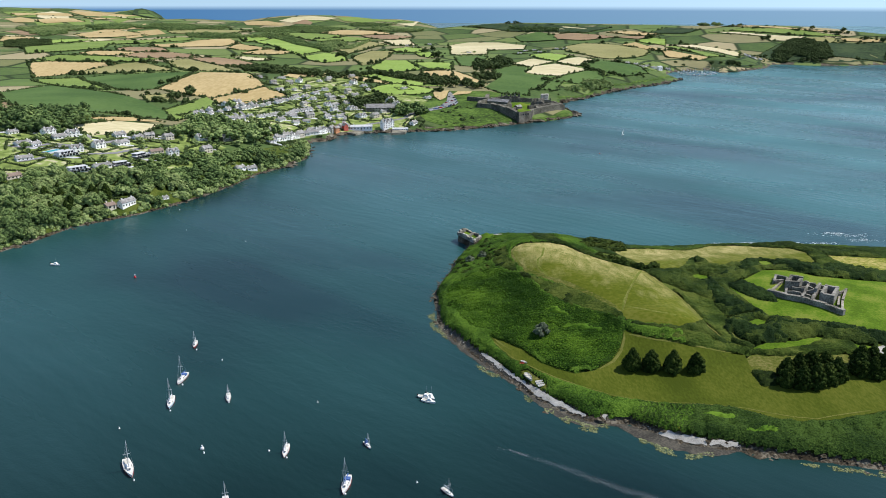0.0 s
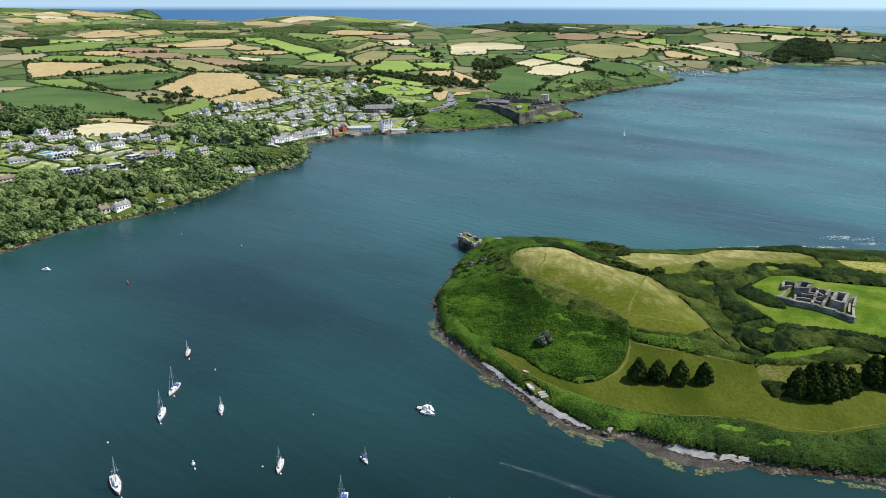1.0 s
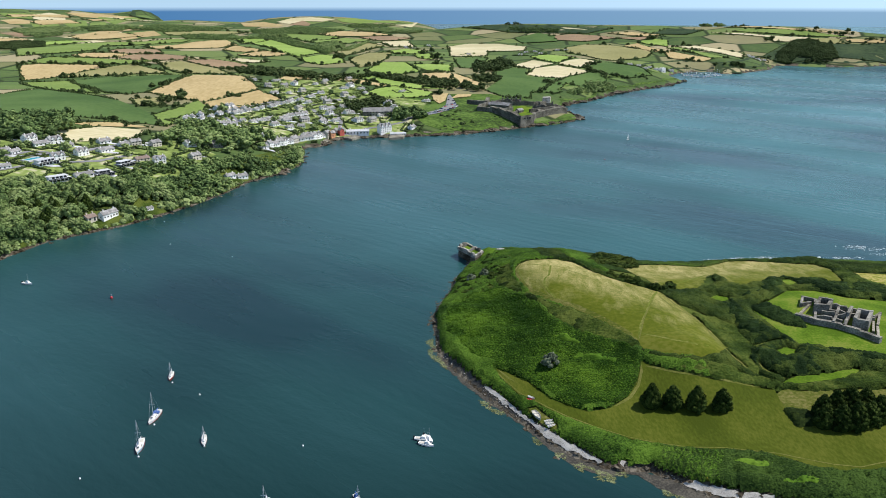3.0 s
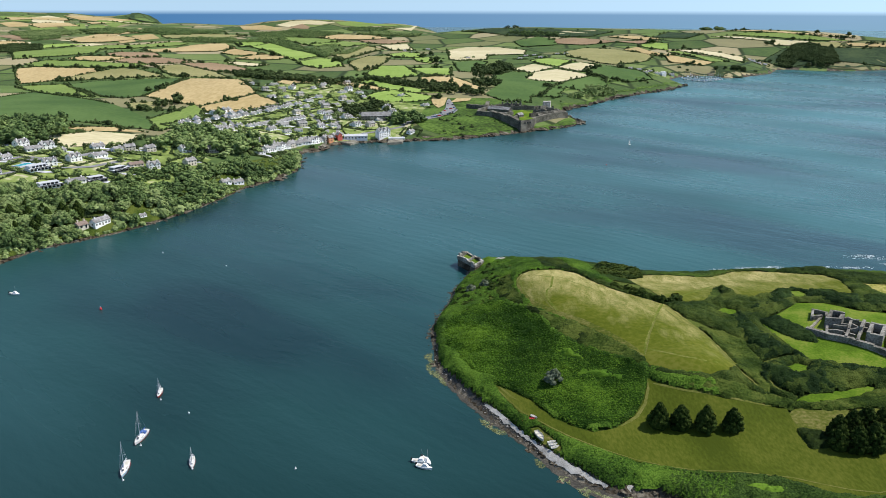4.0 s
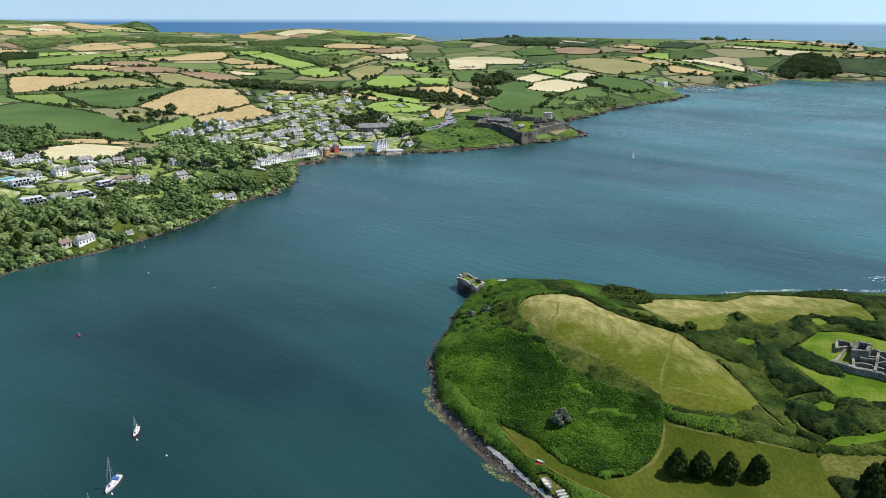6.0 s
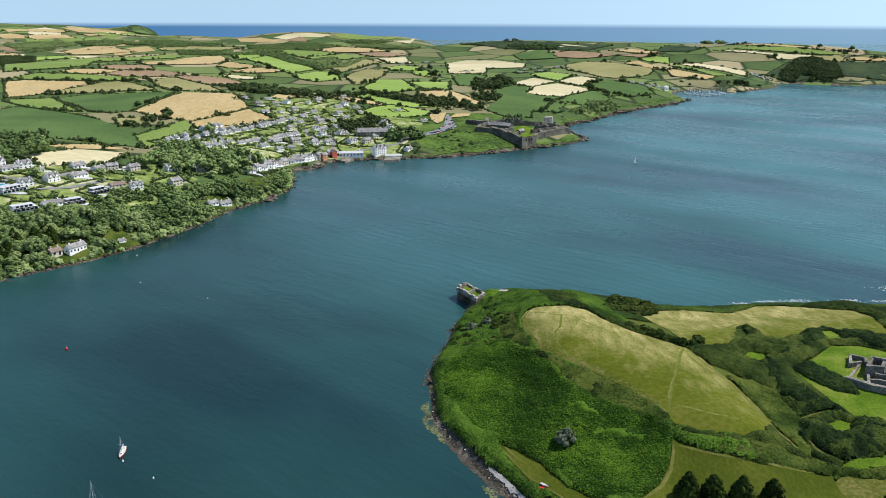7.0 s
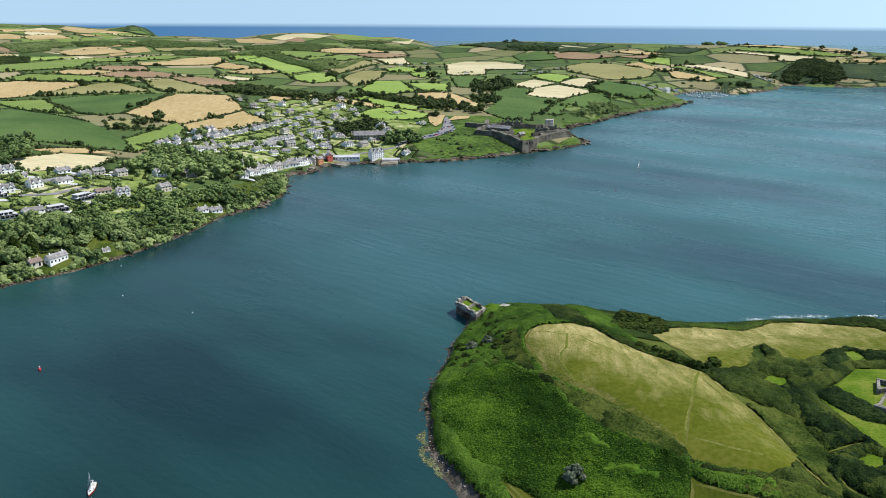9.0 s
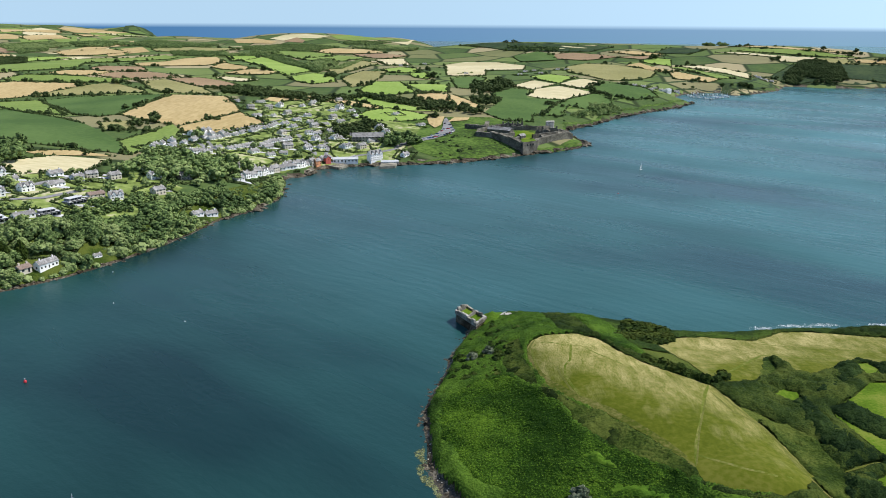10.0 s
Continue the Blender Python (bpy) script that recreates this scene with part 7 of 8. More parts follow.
put("boat_shed", lambda: house(6, 5, 2.4, 1.4, CREAMY, TILE, "small cream shed beside the shore cottage"), *on_mainland((-203.4, 459.3), 0), 60)
put("shed", lambda: house(22, 6, 3.0, 1.4, WHITE, PALE_ROOF, "long low white boathouse by the shore"), *on_mainland((-82.4, 779.8), -0.5), 10)
put("shed", None, *on_mainland((-43.3, 783.0), -0.5), 5, 0.7)


# Quays of the village
def quay(outline, top, label):
    bm = bmesh.new()
    low = [bm.verts.new((x, y, -1.5)) for x, y in outline]
    high = [bm.verts.new((x, y, top)) for x, y in outline]
    bm.faces.new(high)
    for k in range(len(outline)):
        j = (k + 1) % len(outline)
        bm.faces.new([low[k], low[j], high[j], high[k]])
    bmesh.ops.recalc_face_normals(bm, faces=bm.faces)
    return tagged(part("quay", bm, STONE), label, "quay")


quay([(-102.6, 773.4), (-85.7, 757.5), (-78.9, 771.3), (-89.1, 785.1)], 2.0, "stone quay and slipway at the village")
quay([(-116.4, 751.4), (-106.7, 736.2), (-106.3, 751.6), (-114.2, 767.5)], 2.0, "low stone landing below the cottages")
quay([(-50.8, 761.1), (-37.4, 766.9), (-36.6, 780.9), (-50.7, 780.5)], 2.2, "stone sea wall with a small garden")


# The star fort across the harbour
def run_wall(name, line, base, top, thick, mat, parent, ragged=0.0, label=""):
    """A masonry wall along line from base to top height, or top above the ground where base is None; a ragged top rises and falls."""
    stations = []
    for k, ((ax, ay), (bx, by)) in enumerate(zip(line, line[1:])):
        n = max(1, int(math.dist((ax, ay), (bx, by)) / 1.6)) if ragged or base is None else 1
        for i in range(n + (k == len(line) - 2)):
            stations.append((ax + (bx - ax) * i / n, ay + (by - ay) * i / n))
    p = np.array(stations)
    d = np.gradient(p, axis=0)
    d /= np.linalg.norm(d, axis=1)[:, None] + 1e-9
    p[0] -= d[0] * thick / 2
    p[-1] += d[-1] * thick / 2
    side = np.column_stack([-d[:, 1], d[:, 0]]) * thick / 2
    bm = bmesh.new()
    rings = []
    ground = np.maximum(height_mainland(p[:, 0], p[:, 1]), 0.5) if base is None else None
    for i, (q, w) in enumerate(zip(p, side)):
        foot = base if base is not None else ground[i] - 2.5
        up = top - ragged * rng.random() ** 1.5 + (0 if base is not None else ground[i])
        rings.append([bm.verts.new((*(q + w), foot)), bm.verts.new((*(q - w), foot)), bm.verts.new((*(q - w), up)), bm.verts.new((*(q + w), up))])
    for r0, r1 in zip(rings, rings[1:]):
        for i in range(4):
            bm.faces.new([r0[i], r0[(i + 1) % 4], r1[(i + 1) % 4], r1[i]])
    bm.faces.new(rings[0])
    bm.faces.new(rings[-1][::-1])
    bmesh.ops.recalc_face_normals(bm, faces=bm.faces)
    return part(name, bm, mat, parent, label)


def solid(name, outline, base, top, mat, parent, label="", batter=0.0):
    """An upright block with the given outline, its foot spread by batter."""
    bm = bmesh.new()
    c = np.mean(np.array(outline), axis=0)
    low = [bm.verts.new((x + (x - c[0]) * batter, y + (y - c[1]) * batter, base)) for x, y in outline]
    high = [bm.verts.new((x, y, top)) for x, y in outline]
    bm.faces.new(high)
    for k in range(len(outline)):
        j = (k + 1) % len(outline)
        bm.faces.new([low[k], low[j], high[j], high[k]])
    bmesh.ops.recalc_face_normals(bm, faces=bm.faces)
    return part(name, bm, mat, parent, label)


fort = tagged(new("star_fort", None), "large grey stone star fort with ruined barracks above the sea", "fort")
drape("parade_ground", [(78.7, 907.0), (90.8, 915.8), (100.4, 909.2), (98.0, 887.1), (84.1, 878.0), (77.6, 894.3)], LAWN, 0.3, 8.0, "grass parade ground inside the star fort", "lawn", height_mainland)
drape("ledge", [(97.5, 856.5), (122.7, 878.3), (147.5, 919.9), (150.0, 905.0), (123.7, 862.7), (104.0, 853.0)], HILLSIDE, 0.3, 6.0, "grassy ledge below the sea wall", "ledge", height_mainland)
for line, h, thick, rag in (([(81.0, 845.5), (71.3, 855.7)], 9.0, 5.0, 0.3), ([(71.3, 855.7), (62.5, 868.0)], 7.5, 5.0, 0.3), ([(62.5, 868.0), (55.4, 877.6)], 6.2, 5.0, 0.3), ([(55.4, 877.6), (39.9, 880.6)], 5.0, 4.0, 0.3),
                            ([(39.9, 880.6), (42.0, 898.0)], 4.6, 3.0, 0.3), ([(30.4, 923.0), (49.6, 914.2), (53.0, 937.7)], 4.8, 4.0, 0.4), ([(96.5, 863.0), (99.1, 871.5), (114.0, 888.1), (138.8, 912.6)], 6.0, 4.0, 0.3),
                            ([(138.8, 912.6), (142.0, 938.0), (136.0, 968.0)], 4.6, 3.0, 0.4), ([(97.0, 888.0), (109.0, 897.5), (122.5, 908.0)], 5.0, 2.4, 0.6), ([(122.5, 908.0), (130.0, 920.0), (137.0, 933.0)], 5.0, 2.4, 0.8),
                            ([(88.0, 919.6), (104.0, 924.0), (116.0, 938.0), (129.0, 965.0)], 5.0, 1.8, 1.2), ([(42.0, 898.0), (52.0, 914.0), (66.0, 926.0), (88.0, 934.0)], 4.4, 2.4, 0.8), ([(73.5, 861.0), (80.5, 876.0)], 4.6, 2.0, 0.5), ([(62.0, 880.0), (77.0, 891.0)], 4.0, 2.0, 0.5)):
    run_wall("curtain_wall", line, None, h, thick, FORT_STONE, fort, rag)
BASTION = [(78.6, 851.0), (81.6, 838.0), (96.6, 852.0), (95.0, 867.0)]
solid("bastion", BASTION, -1, 12.2, FORT_STONE, fort, "tall grey corner bastion with gun ports", 0.07)
solid("bastion_terrace", [(p[0] * 0.9 + 8.8, p[1] * 0.9 + 85.2) for p in BASTION], 12.0, 12.35, LAWN, fort, "turfed top of the bastion")
# Gun ports are dark blocks; their colour stands in for the shade inside
for (ax, ay), (bx, by) in ((BASTION[0], BASTION[1]), (BASTION[1], BASTION[2])):
    for u in (0.3, 0.5, 0.7):
        shared_box("gun_port", "gun_port", (1.5, 1.5, 1.4), GLASS, fort, (ax + (bx - ax) * u, ay + (by - ay) * u, 8.6))
for line in ([(67.0, 914.1), (77.0, 916.2), (88.0, 918.6)], [(69.5, 924.0), (79.0, 926.0), (90.0, 929.0)], [(67.0, 914.1), (69.5, 924.0)], [(77.5, 916.2), (79.5, 926.0)], [(88.0, 918.6), (90.0, 929.0)],
             [(101.7, 903.5), (112.0, 905.5), (122.5, 906.9)], [(118.9, 926.6), (127.0, 924.0), (134.0, 930.0)], [(106.0, 912.0), (114.0, 916.0), (119.0, 926.0)], [(56.0, 912.0), (64.0, 909.5)]):
    run_wall("barrack_range", line, None, 6.4, 1.4, FORT_STONE, fort, 3.4, "roofless grey barrack range")
for p in [(68.3, 919.0), (74.0, 921.0), (78.5, 921.0), (84.0, 923.4), (89.0, 923.8), (109.0, 910.0), (126.0, 925.5)]:
    shared_box("chimney", "fort_chimney", (1.4, 2.4, 9.6), FORT_STONE, fort, (p[0], p[1], on_mainland(p)[2] - 1))
for name, outline, h, mat, label in (("gable_tower", [(117.0, 946.0), (126.0, 948.0), (128.0, 957.0), (119.0, 955.0)], 9.0, PALE_ROCK, "pale ruined gable tower"),):
    g = on_mainland(outline[0])[2]
    solid(name, outline, g - 5, g + h, mat, fort, label)
for k, (p, w, d, h, rh, roof, a) in enumerate((((66.0, 898.5), 23, 7.5, 4.6, 2.6, SLATE, -38), ((56.0, 905.0), 9, 6.0, 3.2, 2.0, SLATE, -38), ((84.5, 886.0), 9, 5.0, 3.0, 1.8, SLATE, 50), ((108.0, 893.5), 8, 5.0, 2.8, 1.6, FORT_STONE, 40), ((128.0, 912.0), 8, 5.0, 2.8, 1.6, FORT_STONE, 40))):
    bm = bmesh.new()
    box(bm, -w / 2, w / 2, -d / 2, d / 2, -3, h)
    gable(bm, w, d, h, rh)
    hall = part("fort_building", bm, FORT_STONE, fort)
    hall.location, hall.rotation_euler = on_mainland(p), (0, 0, radians(a))
    bm = bmesh.new()
    roof_slabs(bm, w, d, h + 0.03, rh, 0.3)
    part("roof", bm, roof, hall)

# Car park, road and cars by the fort
drape("car_park", [(-19.0, 855.5), (-3.6, 880.1), (4.0, 916.2), (6.1, 970.1), (8.7, 983.6), (12.3, 960.1), (17.5, 902.3), (10.9, 888.3), (-3.5, 858.0), (-15.5, 845.1)], ASPHALT, 0.4, 12, "pale asphalt car park on the hill", "car park", height_mainland)
for line, w in (([(-198.1, 781.7), (-185.7, 834.0), (-166.2, 897.8), (-137.5, 976.8), (-93.8, 1051.8)], 5.5), ([(-156.0, 889.3), (-133.8, 842.7), (-116.3, 799.5), (-108.7, 782.4)], 5.0), ([(-40.0, 817.6), (-30.3, 838.6), (-17.0, 853.0)], 5.0),
                ([(-168.7, 762.5), (-154.4, 786.3), (-135.3, 820.1)], 4.5), ([(-213.0, 773.8), (-194.3, 742.0), (-185.3, 734.9)], 4.5), ([(-302.1, 534.8), (-278.0, 532.4), (-262.4, 548.4), (-248.9, 562.9), (-232.6, 594.5)], 5.5), ([(-110.3, 961.5), (-87.9, 989.5), (-48.2, 971.1)], 4.5)):
    strip("road", line, w, ASPHALT, "narrow grey lane between gardens", "road", height_mainland, 0.5)


def car(paint):
    root = new("car", None)
    bm = bmesh.new()
    prof = [(-2.1, 0.35), (-2.1, 0.85), (-1.5, 0.95), (1.2, 0.95), (2.05, 0.8), (2.1, 0.35)]
    v = [[bm.verts.new((x, s * 0.85, z)) for x, z in prof] for s in (-1, 1)]
    bm.faces.new(v[0])
    bm.faces.new(v[1][::-1])
    for k in range(6):
        bm.faces.new([v[0][k], v[1][k], v[1][(k + 1) % 6], v[0][(k + 1) % 6]])
    bmesh.ops.recalc_face_normals(bm, faces=bm.faces)
    part("body", bm, paint, root)
    bm = bmesh.new()
    v = [bm.verts.new((x, y, z)) for z, a, b, w in ((0.95, -1.7, 1.0, 0.8), (1.45, -1.2, 0.3, 0.65)) for x, y in ((a, -w), (b, -w), (b, w), (a, w))]
    for q in ((0, 3, 2, 1), (4, 5, 6, 7), (0, 1, 5, 4), (1, 2, 6, 5), (2, 3, 7, 6), (3, 0, 4, 7)):
        bm.faces.new([v[i] for i in q])
    part("cabin", bm, GLASS, root)
    for x in (-1.3, 1.3):
        for y in (-0.75, 0.75):
            bm = bmesh.new()
            bmesh.ops.create_cone(bm, cap_ends=True, segments=10, radius1=0.32, radius2=0.32, depth=0.2, matrix=Matrix.Translation((x, y, 0.32)) @ Matrix.Rotation(math.pi / 2, 4, "X"))
            tyre = part("wheel", bm, RUBBER, root)
            bm = bmesh.new()
            bmesh.ops.create_cone(bm, cap_ends=True, segments=8, radius1=0.19, radius2=0.19, depth=0.22, matrix=Matrix.Translation((x, y, 0.32)) @ Matrix.Rotation(math.pi / 2, 4, "X"))
            part("rim", bm, ALLOY, tyre, "grey wheel rim")
    return tagged(root, "small parked car in the car park", "car", "parked cars")


RUBBER = mottled("tyre_rubber", [(0.015, 0.015, 0.015), (0.03, 0.03, 0.03)], 1, 8)
PAINTS = [mottled(n + "_paint", [c, tuple(min(1, q * 1.1) for q in c)], 1, 9, rough=0.25, bump=0, spec=0.5)
          for n, c in (("white", (0.7, 0.7, 0.7)), ("silver", (0.4, 0.41, 0.42)), ("blue", (0.05, 0.1, 0.25)), ("dark", (0.03, 0.03, 0.035)), ("red", (0.4, 0.03, 0.03)))]
for k, p in enumerate([(-13.4, 853.2), (-10.7, 856.7), (-7.9, 860.1), (-5.2, 863.6), (-2.4, 867.1), (0.4, 870.6), (3.3, 874.2), (6.2, 877.9), (9.1, 884.8), (12.1, 891.8), (14.5, 898.8), (15.9, 909.2), (14.3, 923.1), (12.7, 940.1), (3.4, 901.9), (5.8, 912.7), (-6.4, 873.0), (-1.3, 883.8), (7.2, 946.8), (10.0, 916.2), (13.2, 888.5)]):
    put(("car", k % 5), lambda: car(PAINTS[k % 5]), *on_mainland(p, -0.45), 25 + 60 * (k % 2) + k * 3)


# The small ruined fort on the headland lawn
ruin = tagged(new("ruined_fort", None), "roofless grey stone fort ruin on a bright lawn", "ruin")
TOWER_EAST, TOWER_WEST = [(148.9, 285.9), (152.2, 283.7), (158.0, 292.0), (154.6, 293.9)], [(140.6, 298.9), (144.6, 297.7), (148.7, 303.3), (145.1, 304.9)]
for line, h, thick, rag, mat in (
        ([(132.6, 295.2), (136.8, 290.4), (143.5, 286.5), (148.3, 282.0), (152.5, 275.8)], 2.3, 1.7, 0.2, RUIN), ([(152.5, 275.8), (158.3, 287.2), (164.6, 297.5)], 1.5, 0.9, 0.2, STONE), ([(164.6, 297.5), (160.3, 294.3), (156.0, 297.0)], 1.6, 0.9, 0.4, STONE),
        ([(132.6, 295.2), (142.3, 306.5)], 1.2, 0.8, 0.2, STONE), ([(142.3, 306.5), (138.3, 305.2), (141.7, 312.0), (145.6, 309.3), (143.6, 305.4)], 1.9, 0.9, 0.3, RUIN),
        (TOWER_WEST + TOWER_WEST[:1], 4.2, 1.1, 0.7, RUIN), (TOWER_EAST + TOWER_EAST[:1], 4.6, 1.2, 0.4, RUIN),
        ([(148.9, 303.3), (153.0, 300.8), (156.0, 297.0)], 2.6, 1.0, 1.2, RUIN), ([(136.8, 290.4), (140.8, 298.6)], 2.0, 0.9, 0.7, RUIN), ([(142.2, 287.6), (146.6, 294.4), (150.8, 301.3)], 2.6, 0.9, 1.2, RUIN),
        ([(142.5, 296.6), (145.6, 294.7), (148.9, 293.4)], 2.8, 0.9, 1.4, RUIN), ([(145.2, 285.4), (149.6, 292.0)], 3.4, 0.9, 1.4, RUIN), ([(149.6, 292.0), (153.8, 298.0)], 3.8, 1.0, 1.6, RUIN), ([(139.4, 294.2), (143.0, 291.6), (146.4, 290.2)], 2.2, 0.9, 1.2, RUIN),
        ([(144.8, 298.2), (149.4, 296.8), (153.2, 295.0)], 2.6, 0.9, 1.2, RUIN), ([(154.0, 282.0), (158.6, 290.6)], 1.4, 0.8, 0.4, STONE), ([(155.5, 294.2), (159.6, 292.4)], 1.8, 0.8, 0.4, STONE)):
    for (ax, ay), (bx, by) in zip(line, line[1:]):
        g = float(height_peninsula(np.array([(ax + bx) / 2]), np.array([(ay + by) / 2]))[0])
        run_wall("wall", [(ax, ay), (bx, by)], g - 1.5, g + h, thick, mat, ruin, rag)
for outline in (TOWER_WEST, TOWER_EAST):
    c = np.mean(np.array(outline), axis=0)
    g = float(height_peninsula(c[:1], c[1:])[0])
    solid("tower_floor", [(c[0] + (x - c[0]) * 0.86, c[1] + (y - c[1]) * 0.86) for x, y in outline], g - 1, g + 1.6, FORT_STONE, ruin, "rubble-filled tower floor")
p = points_in([(142.5, 302.3), (154.5, 296.2), (152.1, 281.7), (137.5, 290.4)], 1.5, height_peninsula)
strew("rubble", p, rng.uniform(0.2, 0.6, len(p)), ROCKS, RUIN, "fallen grey stones inside the ruin", "rubble", 0.6)
p = points_in([(150.1, 309.1), (159.7, 307.3), (166.2, 301.6), (167.9, 291.6), (163.8, 292.5), (157.9, 298.7), (151.3, 304.0)], 0.6, height_peninsula)
strew("grass_tussock", p + [0, 0, 0.05], rng.uniform(0.3, 0.6, len(p)), TUFTS, STRAWS, "dry grass tussocks behind the ruin", "grass", 0.8)

# The blockhouse at the tip of the headland
block = tagged(new("blockhouse", None), "roofless stone blockhouse at the water's edge", "ruin")
FOOT = [(8.4, 406.9), (16.2, 392.8), (20.4, 399.8), (13.1, 413.8)]
solid("plinth", FOOT, -2, 3.8, ROCK, block, "dark battered stone base", 0.04)
solid("grass_floor", [(x + (sum(q[0] for q in FOOT) / 4 - x) * 0.12, y + (sum(q[1] for q in FOOT) / 4 - y) * 0.12) for x, y in FOOT], 3.5, 4.1, LAWN, block, "grassed floor")
for (ax, ay), (bx, by), top, n in ((FOOT[0], FOOT[1], 6.4, 6), (FOOT[1], FOOT[2], 5.8, 3), (FOOT[2], FOOT[3], 5.9, 5), (FOOT[3], FOOT[0], 6.5, 3)):
    for k in range(n):
        a, b = k / n, (k + 1) / n
        q = lambda u: (ax + (bx - ax) * u, ay + (by - ay) * u)
        run_wall("pier", [q(a), q(a + 0.5 * (b - a))], 3.6, top - rng.random() * 1.1, 0.9, RUIN if k % 3 == 1 else PALE_ROCK, block, 0.5)
        run_wall("parapet", [q(a + 0.5 * (b - a)), q(b)], 3.6, 4.9, 0.9, RUIN, block, 0.2)
        if k % 3 != 2:
            run_wall("lintel", [q(a + 0.45 * (b - a)), q(b)], top - 1.7, top - 0.9, 0.9, STONE, block, 0.2)
run_wall("cross_wall", [(12.6, 400.0), (17.0, 406.5)], 3.6, 5.6, 0.8, RUIN, block, 1.0)
tip = [(26.6, 402.4), (29.4, 408.6), (34.8, 410.4), (35.2, 406.4), (31.6, 403.0), (28.8, 399.8)]
drape("stone_terrace", tip, PALE_ROCK, 1.5, 1.2, "bare pale rock terrace behind the blockhouse", "rock", height_peninsula)
cover("mound", [(19.6, 395.6), (21.0, 401.0), (19.6, 406.0), (24.0, 409.6), (28.4, 407.6), (26.6, 402.0), (28.0, 397.6), (24.6, 392.6)], FRESH, 2.4, 4.0, 0.7, 0.25, "turf-covered mound beside the blockhouse", bushy=False)


# Yachts and boats
def hull_mesh(long, beam, free):
    """Hull sides and deck of a boat, bow along +x, on the waterline."""
    st = np.linspace(0, 1, 11)
    half = beam / 2 * np.where(st < 0.42, 0.70 + 0.30 * np.sin(np.pi / 2 * np.minimum(st / 0.42, 1)), 1 - np.maximum((st - 0.42) / 0.58, 0) ** 2.1)
    half[-1] = 0.03
    x = long * (st - 0.5)
    sheer = free * (1 + 0.35 * (st - 0.3) ** 2)
    rows = [np.stack([x, half, sheer], 1), np.stack([x * 0.97, half * 0.93, sheer * 0.45], 1), np.stack([x * 0.93, half * 0.72, 0 * x - 0.1], 1)]
    side = np.concatenate(rows + [r * [1, -1, 1] for r in rows])
    faces = []
    for s in (0, 33):
        for r_ in (0, 11):
            faces += [[s + r_ + k, s + r_ + k + 1, s + r_ + 12 + k, s + r_ + 11 + k] for k in range(10)]
    faces += [[0, 11, 22, 55, 44, 33]]
    deck = [[k, k + 1, 34 + k, 33 + k] for k in range(10)]
    return side, faces, deck


DECK = paint("deck_paint", (0.62, 0.61, 0.57), 0.6)
PALE_BLUE, RED_PAINT, ANTIFOUL = paint("pale_blue_hull", (0.42, 0.62, 0.72)), paint("red_plastic", (0.55, 0.04, 0.05)), paint("red_waterline", (0.25, 0.03, 0.03))


def yacht(long, hull, cover, mast, label):
    mast *= 0.82
    root = new("yacht", None)
    v, f, deck = hull_mesh(long, long * 0.27, long * 0.095)
    sheet("hull", v, f, hull, root, smooth=False)
    sheet("deck", v, deck, DECK, root, smooth=False)
    w = v.copy() * [0.985, 1.02, 1]
    w[:, 2] = np.clip(w[:, 2], -0.1, 0.12)
    sheet("waterline", w, f, ANTIFOUL, root, smooth=False)
    h = long * 0.10
    bm = bmesh.new()
    q = [bm.verts.new((x * long, y * long, h + z * long)) for z, a, b, wd in ((0.0, -0.12, 0.24, 0.10), (0.05, -0.10, 0.18, 0.075)) for x, y in ((a, -wd), (b, -wd * 0.6), (b, wd * 0.6), (a, wd))]
    for t in ((4, 5, 6, 7), (0, 1, 5, 4), (1, 2, 6, 5), (2, 3, 7, 6), (3, 0, 4, 7)):
        bm.faces.new([q[i] for i in t])
    house_top = part("coachroof", bm, GEL, root)
    for side in (-1, 1):
        bm = bmesh.new()
        box(bm, -0.06 * long, 0.12 * long, side * 0.084 * long - 0.02, side * 0.084 * long + 0.02, h + 0.014 * long, h + 0.036 * long)
        part("side_window", bm, GLASS, house_top, "dark cabin window")
    bm = bmesh.new()
    box(bm, 0.19 * long, 0.245 * long, -0.03 * long, 0.03 * long, h + 0.04 * long, h + 0.058 * long)
    part("hatch", bm, GLASS, house_top, "dark fore hatch")
    bm = bmesh.new()
    box(bm, -0.38 * long, -0.14 * long, -0.075 * long, 0.075 * long, h - 0.02, h + 0.10)
    part("cockpit", bm, TEAK, root)
    bm = bmesh.new()
    tube(bm, (0.08 * long, 0, h), (0.08 * long, 0, h + mast), 0.10, 0.07)
    pole = part("mast", bm, ALLOY, root)
    bm = bmesh.new()
    tube(bm, (0.08 * long, -0.11 * long, h + mast * 0.52), (0.08 * long, 0.11 * long, h + mast * 0.52), 0.05, 0.05)
    part("spreader", bm, ALLOY, pole)
    bm = bmesh.new()
    tube(bm, (0.08 * long, 0, h + 1.2), (-0.34 * long, 0, h + 1.15), 0.16, 0.13)
    part("boom_cover", bm, cover, root)
    for a in ((0.5 * long, 0, h), (-0.5 * long, 0, h), (0.08 * long, 0.15 * long, h), (0.08 * long, -0.15 * long, h)):
        bm = bmesh.new()
        tube(bm, a, (0.08 * long, 0, h + mast * 0.97), 0.018, 0.018, 4)
        part("stay", bm, ALLOY, pole)
    if cover is BLUE:
        bm = bmesh.new()
        box(bm, -0.26 * long, -0.10 * long, -0.10 * long, 0.10 * long, h + 0.1, h + 0.75)
        part("spray_hood", bm, cover, root)
    return tagged(root, label, "yacht", "moored yachts")


